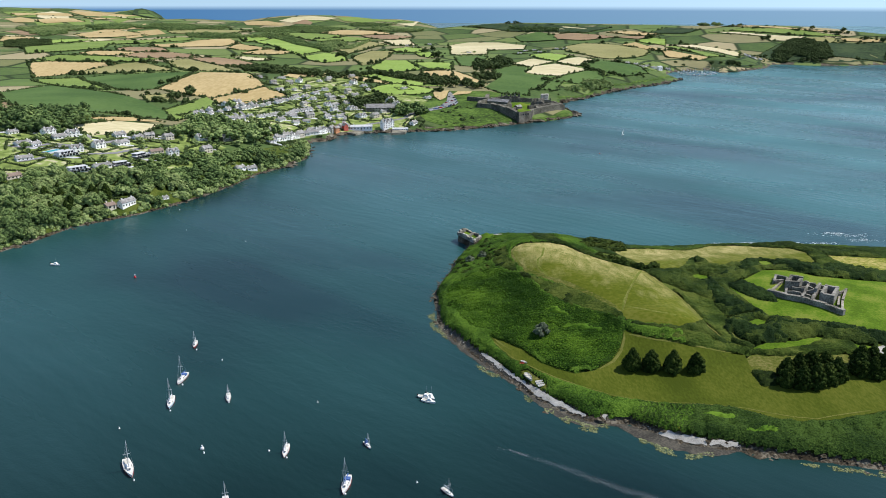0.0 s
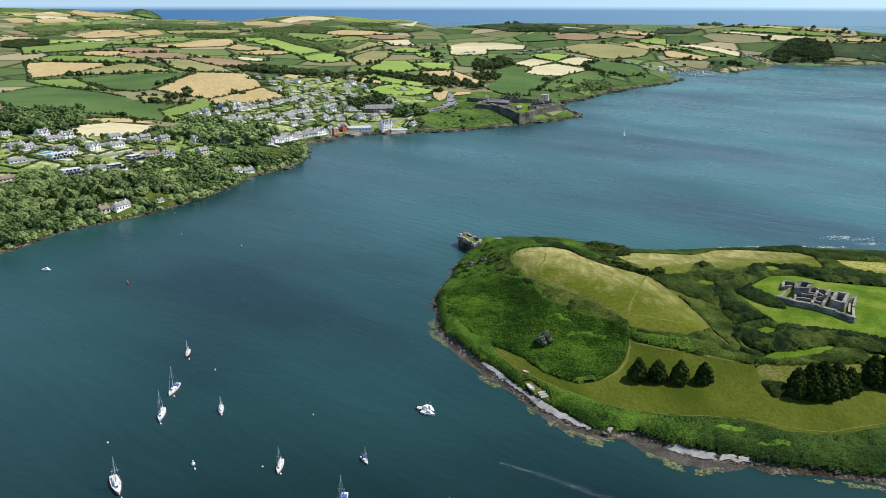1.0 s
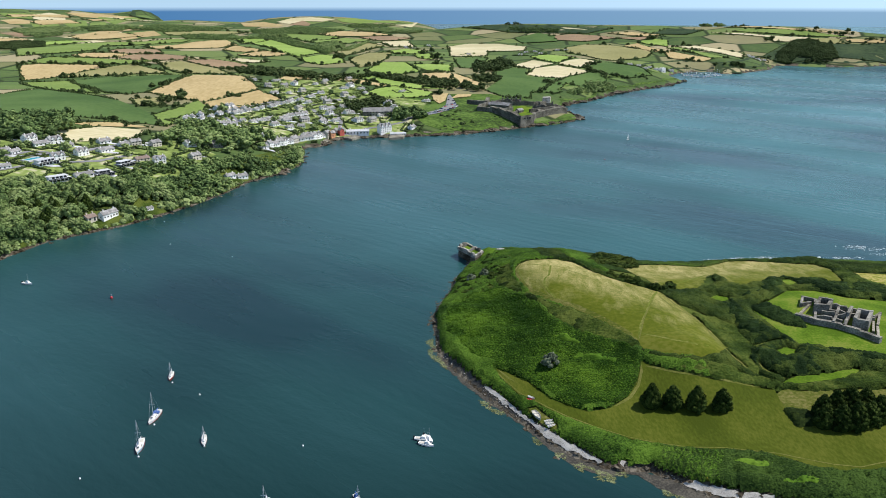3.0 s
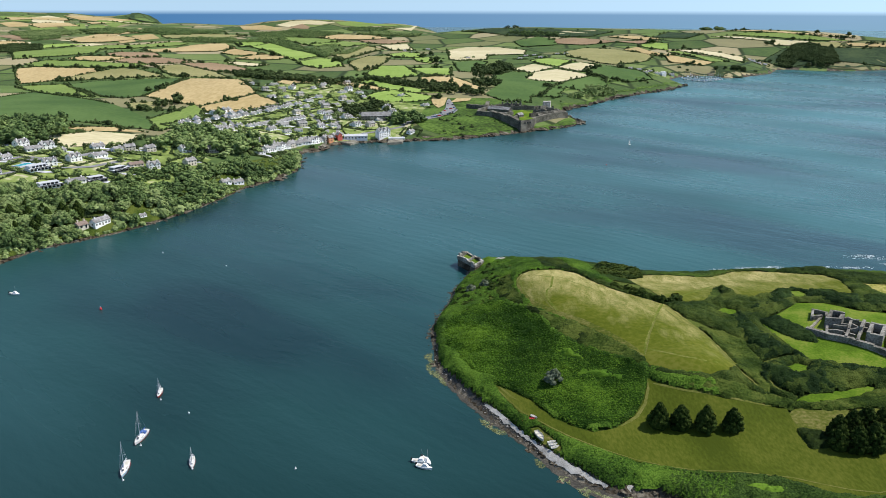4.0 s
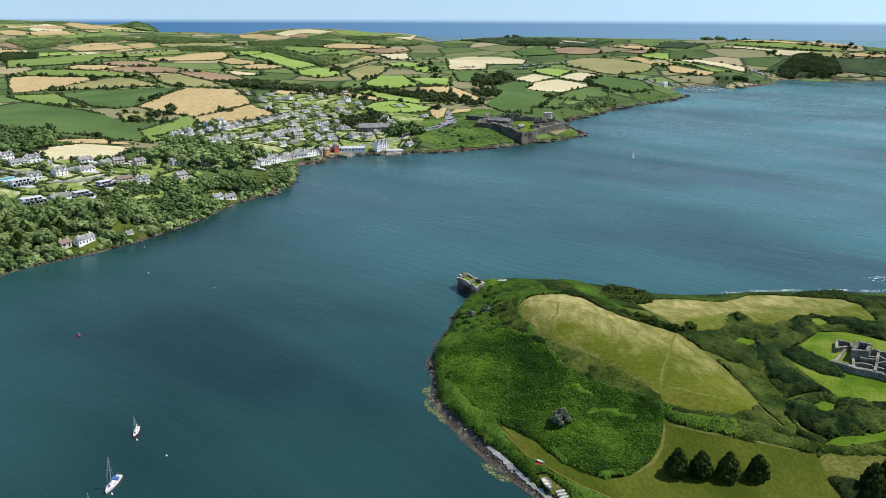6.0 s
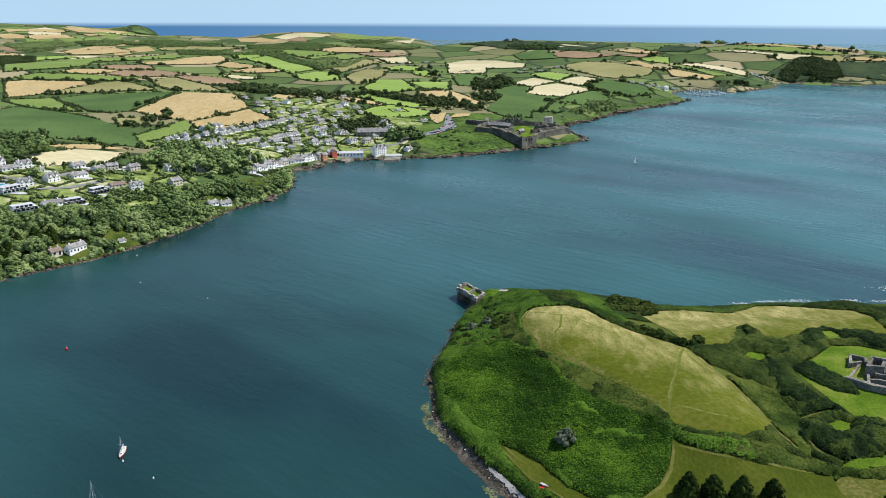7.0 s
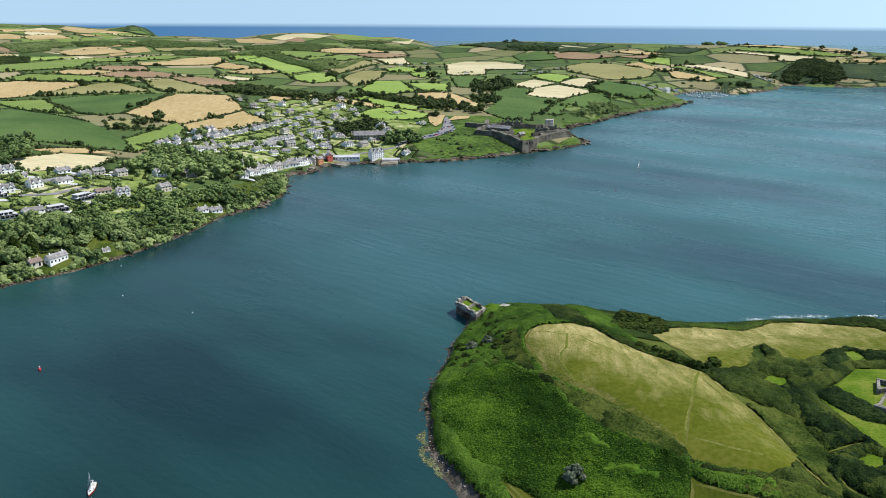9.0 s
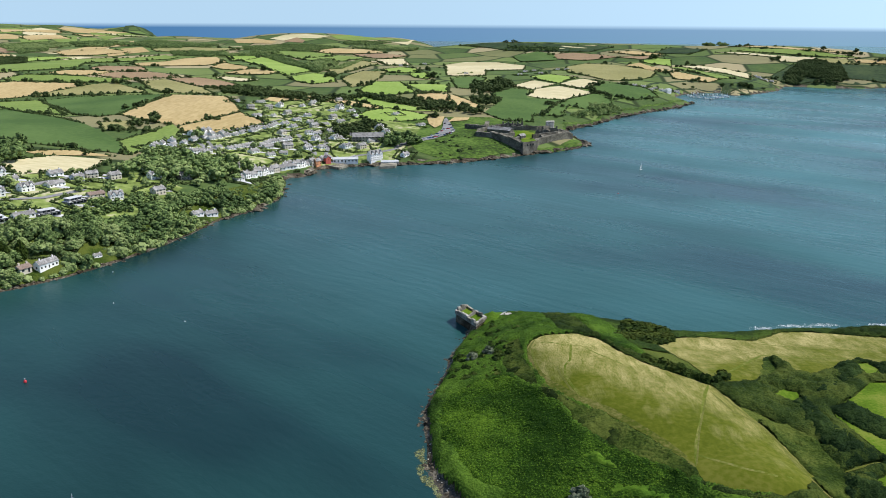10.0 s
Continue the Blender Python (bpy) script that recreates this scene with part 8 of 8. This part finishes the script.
def afloat(ends, make, long):
    (ax, ay), (bx, by) = ends
    ob = make
    ob.matrix_basis = pose((ax + bx) / 2, (ay + by) / 2, 0, 0, 0, math.degrees(math.atan2(by - ay, bx - ax)))
    return ob


afloat([(-90.4, 192.9), (-85.3, 184.4)], yacht(9.6, GEL, TEAK, 10.6, "large white moored yacht with a bare mast"), 9.6)
afloat([(-95.1, 274.9), (-93.8, 267.7)], yacht(6.5, ANTIFOUL, ALLOY, 6.5, "small red-hulled moored yacht with a bare mast"), 6.5)
afloat([(-90.0, 246.3), (-90.5, 239.9)], yacht(8.4, GEL, BLUE, 10.5, "white moored yacht with a blue hood"), 8.4)
afloat([(-89.2, 229.5), (-88.1, 223.1)], yacht(8.2, PALE_BLUE, ALLOY, 10.5, "pale blue moored yacht with a bare mast"), 8.2)
afloat([(-71.3, 231.7), (-70.2, 227.5)], yacht(6.2, GEL, ALLOY, 6.0, "small white moored yacht"), 6.2)
afloat([(-45.7, 200.2), (-45.6, 195.4)], yacht(6.8, GEL, ALLOY, 7.8, "white moored yacht with a red waterline"), 6.8)
afloat([(-25.8, 184.3), (-26.4, 177.8)], yacht(8.4, GEL, BLUE, 10.2, "white moored yacht with blue canvas covers"), 8.4)
afloat([(-22.9, 202.4), (-21.4, 199.7)], yacht(4.6, PALE_BLUE, BLUE, 5.0, "small blue moored dinghy with a mast"), 4.6)
afloat([(0.7, 178.9), (2.2, 176.9)], yacht(5.0, GEL, ALLOY, 5.2, "small white moored sailing dinghy"), 5.0)
afloat([(-56.9, 174.3), (-55.3, 169.3)], yacht(8.0, GEL, ALLOY, 9.0, "white moored yacht with a slim mast"), 8.0)
far_sail = yacht(4.4, GEL, ALLOY, 6.0, "white yacht sailing under full sail")
bm = bmesh.new()
v = [bm.verts.new(q) for q in ((0.25, 0.0, 1.4), (-1.9, 0.16, 1.4), (0.3, 0.0, 5.8), (-0.8, 0.2, 3.4))]
bm.faces.new([v[0], v[1], v[3]])
bm.faces.new([v[0], v[3], v[2]])
part("sail", bm, GEL, far_sail, "white mainsail")
afloat([(175.2, 762.2), (178.9, 765.9)], far_sail, 8.0)


def launch(long, hull, label, group=""):
    """An open motor boat with a small cabin and an outboard."""
    root = new("motorboat", None)
    v, f, deck = hull_mesh(long, long * 0.34, long * 0.12)
    sheet("hull", v, f, hull, root, smooth=False)
    sheet("deck", v, deck, hull, root, smooth=False)
    h = long * 0.13
    bm = bmesh.new()
    q = [bm.verts.new((x * long, y * long, h + z * long)) for z, a, b, wd in ((0.0, -0.05, 0.26, 0.13), (0.16, -0.05, 0.12, 0.10)) for x, y in ((a, -wd), (b, -wd * 0.7), (b, wd * 0.7), (a, wd))]
    for t in ((4, 5, 6, 7), (0, 1, 5, 4), (1, 2, 6, 5), (2, 3, 7, 6), (3, 0, 4, 7)):
        bm.faces.new([q[i] for i in t])
    part("cabin", bm, GEL, root)
    bm = bmesh.new()
    box(bm, -0.42 * long, -0.08 * long, -0.10 * long, 0.10 * long, h - 0.02, h + 0.06)
    part("cockpit", bm, TEAK, root)
    bm = bmesh.new()
    box(bm, -0.56 * long, -0.49 * long, -0.05 * long, 0.05 * long, -0.1, h + 0.4)
    part("outboard", bm, RUBBER, root)
    bm = bmesh.new()
    tube(bm, (0.1 * long, 0, h + 0.1 * long), (0.1 * long, 0, h + 0.75 * long), 0.04, 0.03)
    part("mast", bm, ALLOY, root)
    return tagged(root, label, "boat", group)


for ends in ([(-7.2, 230.7), (-4.4, 230.0)], [(-6.0, 228.1), (-3.2, 226.9)], [(-5.2, 232.3), (-2.9, 228.8)]):
    afloat(ends, launch(5.0, GEL, "white motor cruiser rafted beside two others", "raft of three boats"), 6)
afloat([(-194.0, 365.7), (-190.7, 364.8)], launch(5.5, GEL, "white motor launch under way on the harbour"), 5.5)


def buoy(colour, label):
    root = new("buoy", None)
    bm = bmesh.new()
    bmesh.ops.create_uvsphere(bm, u_segments=12, v_segments=8, radius=0.30, matrix=Matrix.Translation((0, 0, 0.12)))
    part("float", bm, colour, root)
    bm = bmesh.new()
    tube(bm, (0, 0, 0.38), (0, 0, 0.6), 0.04, 0.05)
    bmesh.ops.create_cone(bm, cap_ends=True, segments=10, radius1=0.13, radius2=0.13, depth=0.05, matrix=Matrix.Translation((0, 0, 0.61)))
    part("ring", bm, ALLOY, root)
    return tagged(root, label, "buoy", "mooring buoys")


for p in [(-80.6, 258.3), (-92.6, 267.0), (-88.9, 239.0), (-87.2, 221.3), (-69.9, 226.9), (-99.2, 210.5), (-84.4, 183.4), (-40.9, 227.0), (-50.6, 198.1), (-44.8, 194.6), (-7.0, 182.6), (-25.9, 177.4), (-69.2, 196.9), (-107.7, 405.6), (-146.9, 427.4), (-165.5, 472.9)]:
    put("buoy", lambda: buoy(GEL, "white round mooring buoy"), *p, 0, 0, 1.0)
put("ring_buoy", lambda: buoy(GEL, "large white mooring buoy"), *(-70.4, 199.2), 0, 0, 2.0)
put("red_buoy", lambda: buoy(RED_PAINT, "red channel buoy on open water"), *(-146.0, 347.1), 0, 0, 1.9, 1.4)
put("red_buoy", None, *(135.4, 666.4), 0, 0, 1.6)

# Boats drawn up on the beach
def dinghy(long, hull, label):
    root = new("dinghy", None)
    v, f, deck = hull_mesh(long, long * 0.36, long * 0.12)
    sheet("hull", v, f, hull, root, smooth=False)
    sheet("bottom", v * [1, 1, 0.4], deck, hull if hull is RED_PAINT else TEAK, root, smooth=False)
    for x in (-0.2, 0.1):
        bm = bmesh.new()
        box(bm, x * long - 0.12, x * long + 0.12, -0.16 * long, 0.16 * long, 0.09 * long, 0.11 * long)
        part("thwart", bm, hull if hull is RED_PAINT else TEAK, root)
    return tagged(root, label, "dinghy", "boats on the beach")


for ends, long, hull, label, up in (([(25.7, 247.2), (28.6, 248.9)], 4.6, RED_PAINT, "red plastic dinghy drawn up on the grass", 2.4), ([(28.0, 250.3), (29.4, 249.0)], 2.6, GEL, "white dinghy beside a red one", 2.5),
                                    ([(28.5, 243.0), (30.3, 237.0)], 5.6, TEAK, "old wooden rowing boat on the shingle", 1.0), ([(31.6, 236.3), (33.4, 237.0)], 2.8, GEL, "white dinghy stored on the shingle", 1.1),
                                    ([(31.8, 235.1), (33.7, 235.8)], 2.8, GEL, "white dinghy stored on the shingle", 1.1), ([(32.3, 233.8), (34.0, 234.7)], 2.8, GEL, "white dinghy stored on the shingle", 1.1)):
    ob = afloat(ends, dinghy(long, hull, label), long)
    ob.location.z = max(up, float(height_peninsula(np.array([ob.location.x]), np.array([ob.location.y]))[0]) + 0.35)

# The far marina: pontoons and boats, and the white boathouse
for line in ([(434.5, 1451.9), (454.9, 1418.0), (500.0, 1453.1)], [(452.0, 1476.0), (470.9, 1452.6), (504.8, 1477.0)]):
    tagged(run_wall("pontoon", line, -0.3, 0.5, 2.5, PALE_ROOF, None), "floating grey pontoon of the marina", "pontoon")
for k, p in enumerate([(442.5, 1475.8), (444.2, 1463.9), (445.9, 1452.1), (447.6, 1440.6), (449.3, 1429.2), (450.9, 1418.0), (455.9, 1418.1), (461.0, 1418.2), (469.7, 1429.6), (474.8, 1429.7), (483.7, 1441.2), (488.9, 1441.3), (497.9, 1453.1), (454.6, 1488.2), (459.4, 1476.1), (464.1, 1464.3), (468.8, 1452.6), (480.9, 1464.6), (489.3, 1464.7), (501.7, 1476.9)]):
    put("marina_yacht", lambda: yacht(9.0, GEL, BLUE, 11.0, "white yacht berthed in the marina"), *p, 0, 60 + k * 7 % 20, 1.0)
for k, p in enumerate([(436.2, 1475.7), (434.2, 1440.3), (441.1, 1429.0), (447.8, 1417.9), (454.5, 1407.0), (468.1, 1418.3), (482.0, 1429.8), (496.1, 1441.5), (462.6, 1500.7), (467.4, 1488.5), (472.1, 1476.4), (480.5, 1476.5), (492.9, 1488.9), (501.5, 1489.1), (454.0, 1500.6), (432.4, 1451.9)]):
    put("marina_boat", lambda: launch(9.0, GEL, "white motor cruiser berthed in the marina"), *p, 0, 50 + k * 11 % 30, 1.0)
put("boathouse", lambda: house(16, 14, 9.0, 2.0, WHITE, PALE_ROOF, "large white boathouse above the marina", 2), *on_mainland((395.6, 1459.3), 0), 30, 0.62)
homes("cottage", 10, [(373.0, 1458.0), (383.2, 1456.6), (345.5, 1430.5), (325.5, 1410.7), (344.7, 1385.3), (420.5, 1488.8), (177.2, 1725.9), (200.0, 1767.2), (141.6, 1479.6), (186.3, 1547.9), (249.6, 1765.9), (266.0, 1751.1), (-58.7, 1680.1), (-34.8, 2014.4), (-80.7, 1775.4), (48.8, 1520.6)])
homes("cottage", 30, [(650.2, 1702.0), (656.6, 1686.1), (669.9, 1688.6), (644.2, 1709.1)])

# Trees of the wooded bank: single trees in front, joined crowns behind
bank = points_in(BANK, 4.2, height_mainland)
far = np.array([min(math.dist(q[:2], h) for h in HOUSES) for q in bank])
bank = bank[far > 10.5]
clear = bank[~open_front(bank)]
bank = bank[open_front(bank)]
strew("shrubs", clear, rng.uniform(0.9, 2.0, len(clear)), BUSHES, LEAVES, "low shrubs below the waterfront houses", "shrub", 0.8)
order = np.argsort(np.hypot(bank[:, 0] + 200, bank[:, 1] - 380))
for k, i in enumerate(order[:300]):
    put(("tree", k % 6), lambda: tree(k), bank[i, 0], bank[i, 1], bank[i, 2] - 0.4, rng.uniform(0, 360), rng.choice([4.2, 5.2, 6.4, 7.6, 9.2]) * rng.uniform(0.85, 1.15), rng.uniform(0.75, 1.15))
rest = bank[order[300:]]
strew("woodland", rest - [0, 0, 0.5], rng.uniform(4, 8.5, len(rest)), TREETOPS, LEAVES, "broadleaf wood on the steep harbour bank", "woodland", 0.9)

spots = []
for (ax, ay), (bx, by) in zip(SHORE_LEFT[:15], SHORE_LEFT[1:16]):
    long = math.dist((ax, ay), (bx, by))
    for k in range(int(long / 0.55)):
        u, inland = rng.random(), rng.uniform(1.2, 12.0)
        spots.append((ax + (bx - ax) * u - (by - ay) / long * inland, ay + (by - ay) * u + (bx - ax) / long * inland))
p = np.array(spots)
far = np.array([min(math.dist(q, h) for h in HOUSES) for q in p])
z = height_mainland(p[:, 0], p[:, 1])
ok = (far > 7.5) & (z > 0.35)

p, z = p[ok], z[ok]
strew("shrubs", np.column_stack([p, z + 0.3]), rng.gamma(6.0, 0.27, len(p)), BUSHES, LEAVES, "shrubs hanging over the rocky waterline", "shrub", 0.9)

# Trees between the villas and the bank
p = points_in([(-213.7, 527.5), (-213.5, 549.8), (-202.8, 565.4), (-191.8, 582.9), (-185.0, 617.4), (-174.1, 619.2), (-176.8, 580.5), (-183.0, 548.4), (-197.6, 519.1)], 4.2, height_mainland)
far = np.array([min(math.dist(q[:2], h) for h in HOUSES) for q in p])
p = p[far > 8.5]
strew("woodland", p - [0, 0, 0.4], rng.uniform(2.5, 6.0, len(p)), TREETOPS, LEAVES, "low broadleaf trees below the villa gardens", "woodland", 0.9)

# Dark conifers among the broadleaf trees of the bank


def conifer():
    root = cypress(11)
    root.name = "conifer"
    return tagged(root, "tall dark conifer among broadleaf trees on the bank", "tree", "conifers on the bank")


for k, p in enumerate([(-230.8, 448.6), (-229.5, 455.4), (-221.4, 448.7), (-219.8, 455.9), (-215.9, 458.9), (-229.0, 438.5), (-212.5, 463.2), (-237.1, 450.7), (-222.8, 445.3), (-224.6, 461.3), (-215.9, 465.4), (-208.7, 469.0), (-234.6, 461.9)]):
    put("conifer", conifer, *on_mainland(p, 0.3), k * 47, 6.6 + (k * 5 % 4) * 0.7, 1.15)

# Gardens: trees and clipped hedges among the houses
spots = []
for q in HOUSES:
    for k in range(5 if q[1] < 600 else 4):
        a = rng.uniform(0, 6.28)
        spots.append((q[0] + rng.uniform(9, 16) * math.cos(a), q[1] + rng.uniform(9, 18) * math.sin(a)))
p = np.array(spots)
far = np.array([min(math.dist(q, h) for h in HOUSES) for q in p])
p = p[(far > 7.0) & open_front(p)]
z = height_mainland(p[:, 0], p[:, 1])
p, z = p[z > 3], z[z > 3]
strew("garden_trees", np.column_stack([p, z - 0.4]), rng.gamma(5.0, 0.66, len(p)), TREETOPS, LEAVES, "mixed garden trees and shrubs round the houses", "trees", 0.9)

spots = []
for q in HOUSES:
    a = math.radians(rng.choice([10, 25, 65, 75]))
    w, d = rng.uniform(8, 11), rng.uniform(8, 12)
    for k in range(4):
        if rng.random() < 0.2:
            continue
        for u in np.arange(-1, 1, 0.13):
            lx, ly = ((u * w, -d), (w, u * d), (u * w, d), (-w, u * d))[k]
            spots.append((q[0] + lx * math.cos(a) - ly * math.sin(a), q[1] + lx * math.sin(a) + ly * math.cos(a)))
p = np.array(spots)
far = np.array([min(math.dist(q, h) for h in HOUSES) for q in p])
z = height_mainland(p[:, 0], p[:, 1])
ok = (far > 6.5) & (z > 3)
p, z = p[ok], z[ok]
strew("garden_hedge", np.column_stack([p, z + 0.4]), rng.uniform(0.7, 1.2, len(p)), CLODS, HEDGE, "clipped garden hedges between the plots", "hedge", 1.0)
for q in HOUSES:
    if on_mainland(q)[2] < 10:
        continue
    a = rng.uniform(0, 360)
    c = (q[0] + 7 * math.cos(a), q[1] + 7 * math.sin(a))
    strip("driveway", [(c[0] - 5, c[1] - 2), (c[0], c[1]), (c[0] + 5, c[1] + 2)], 4.6, PALE_ROOF, "pale gravel drive beside a house", "driveway", height_mainland, 0.55)


# Foam of a passing boat's wake
line = [(16.1, 200.1), (20.1, 198.6), (24.0, 196.2), (33.0, 190.5), (41.5, 184.6), (48.2, 179.9), (56.2, 175.4), (66.5, 170.4)]
spots = []
for i, ((ax, ay), (bx, by)) in enumerate(zip(line, line[1:])):
    for u in rng.uniform(0, 1, 40 + 45 * i):
        spots.append((ax + (bx - ax) * u + rng.normal(0, 0.35 + 0.09 * i), ay + (by - ay) * u + rng.normal(0, 0.35 + 0.09 * i), 0.03))
FOAM = mottled("foam", [(0.45, 0.5, 0.52), (0.7, 0.73, 0.75)], 0.5, 3.0, rough=0.7, bump=0)
strew("wake", spots, rng.uniform(0.02, 0.06, len(spots)), KELPS, FOAM, "thin line of white foam on the water", "foam", 1.0)

for x, y, wide, deep in ((221.0, 423.0, 5.0, 1.2), (228.0, 419.0, 6.0, 1.6), (232.0, 410.0, 4.0, 1.6), (154.0, 403.5, 4.0, 0.9), (166.0, 404.5, 3.0, 0.8), (139.0, 400.5, 3.0, 0.8), (205.0, 404.0, 4.0, 0.9), (190.0, 405.0, 3.0, 0.7)):
    spots = np.column_stack([rng.normal(x, wide, 150), rng.normal(y, deep, 150), np.full(150, 0.04)])
    strew("surf", spots, rng.gamma(3.0, 0.05, len(spots)), KELPS, FOAM, "white water breaking on the outer rocks", "foam", 1.0)

pool = tagged(new("swimming_pool", None), "turquoise swimming pool beside a white villa", "pool")
px, py, pz = on_mainland((-268.0, 528.8), -0.9)
for name, mat, grow, up in (("surround", PALE_ROOF, 1.2, 0.0), ("water", paint("pool_water", (0.05, 0.42, 0.55), 0.05), 0.0, 0.05)):
    bm = bmesh.new()
    box(bm, -5 - grow, 5 + grow, -2.5 - grow, 2.5 + grow, -1.0, up)
    ob = part(name, bm, mat, pool)
pool.matrix_basis = pose(px, py, pz, 0, 0, 70)
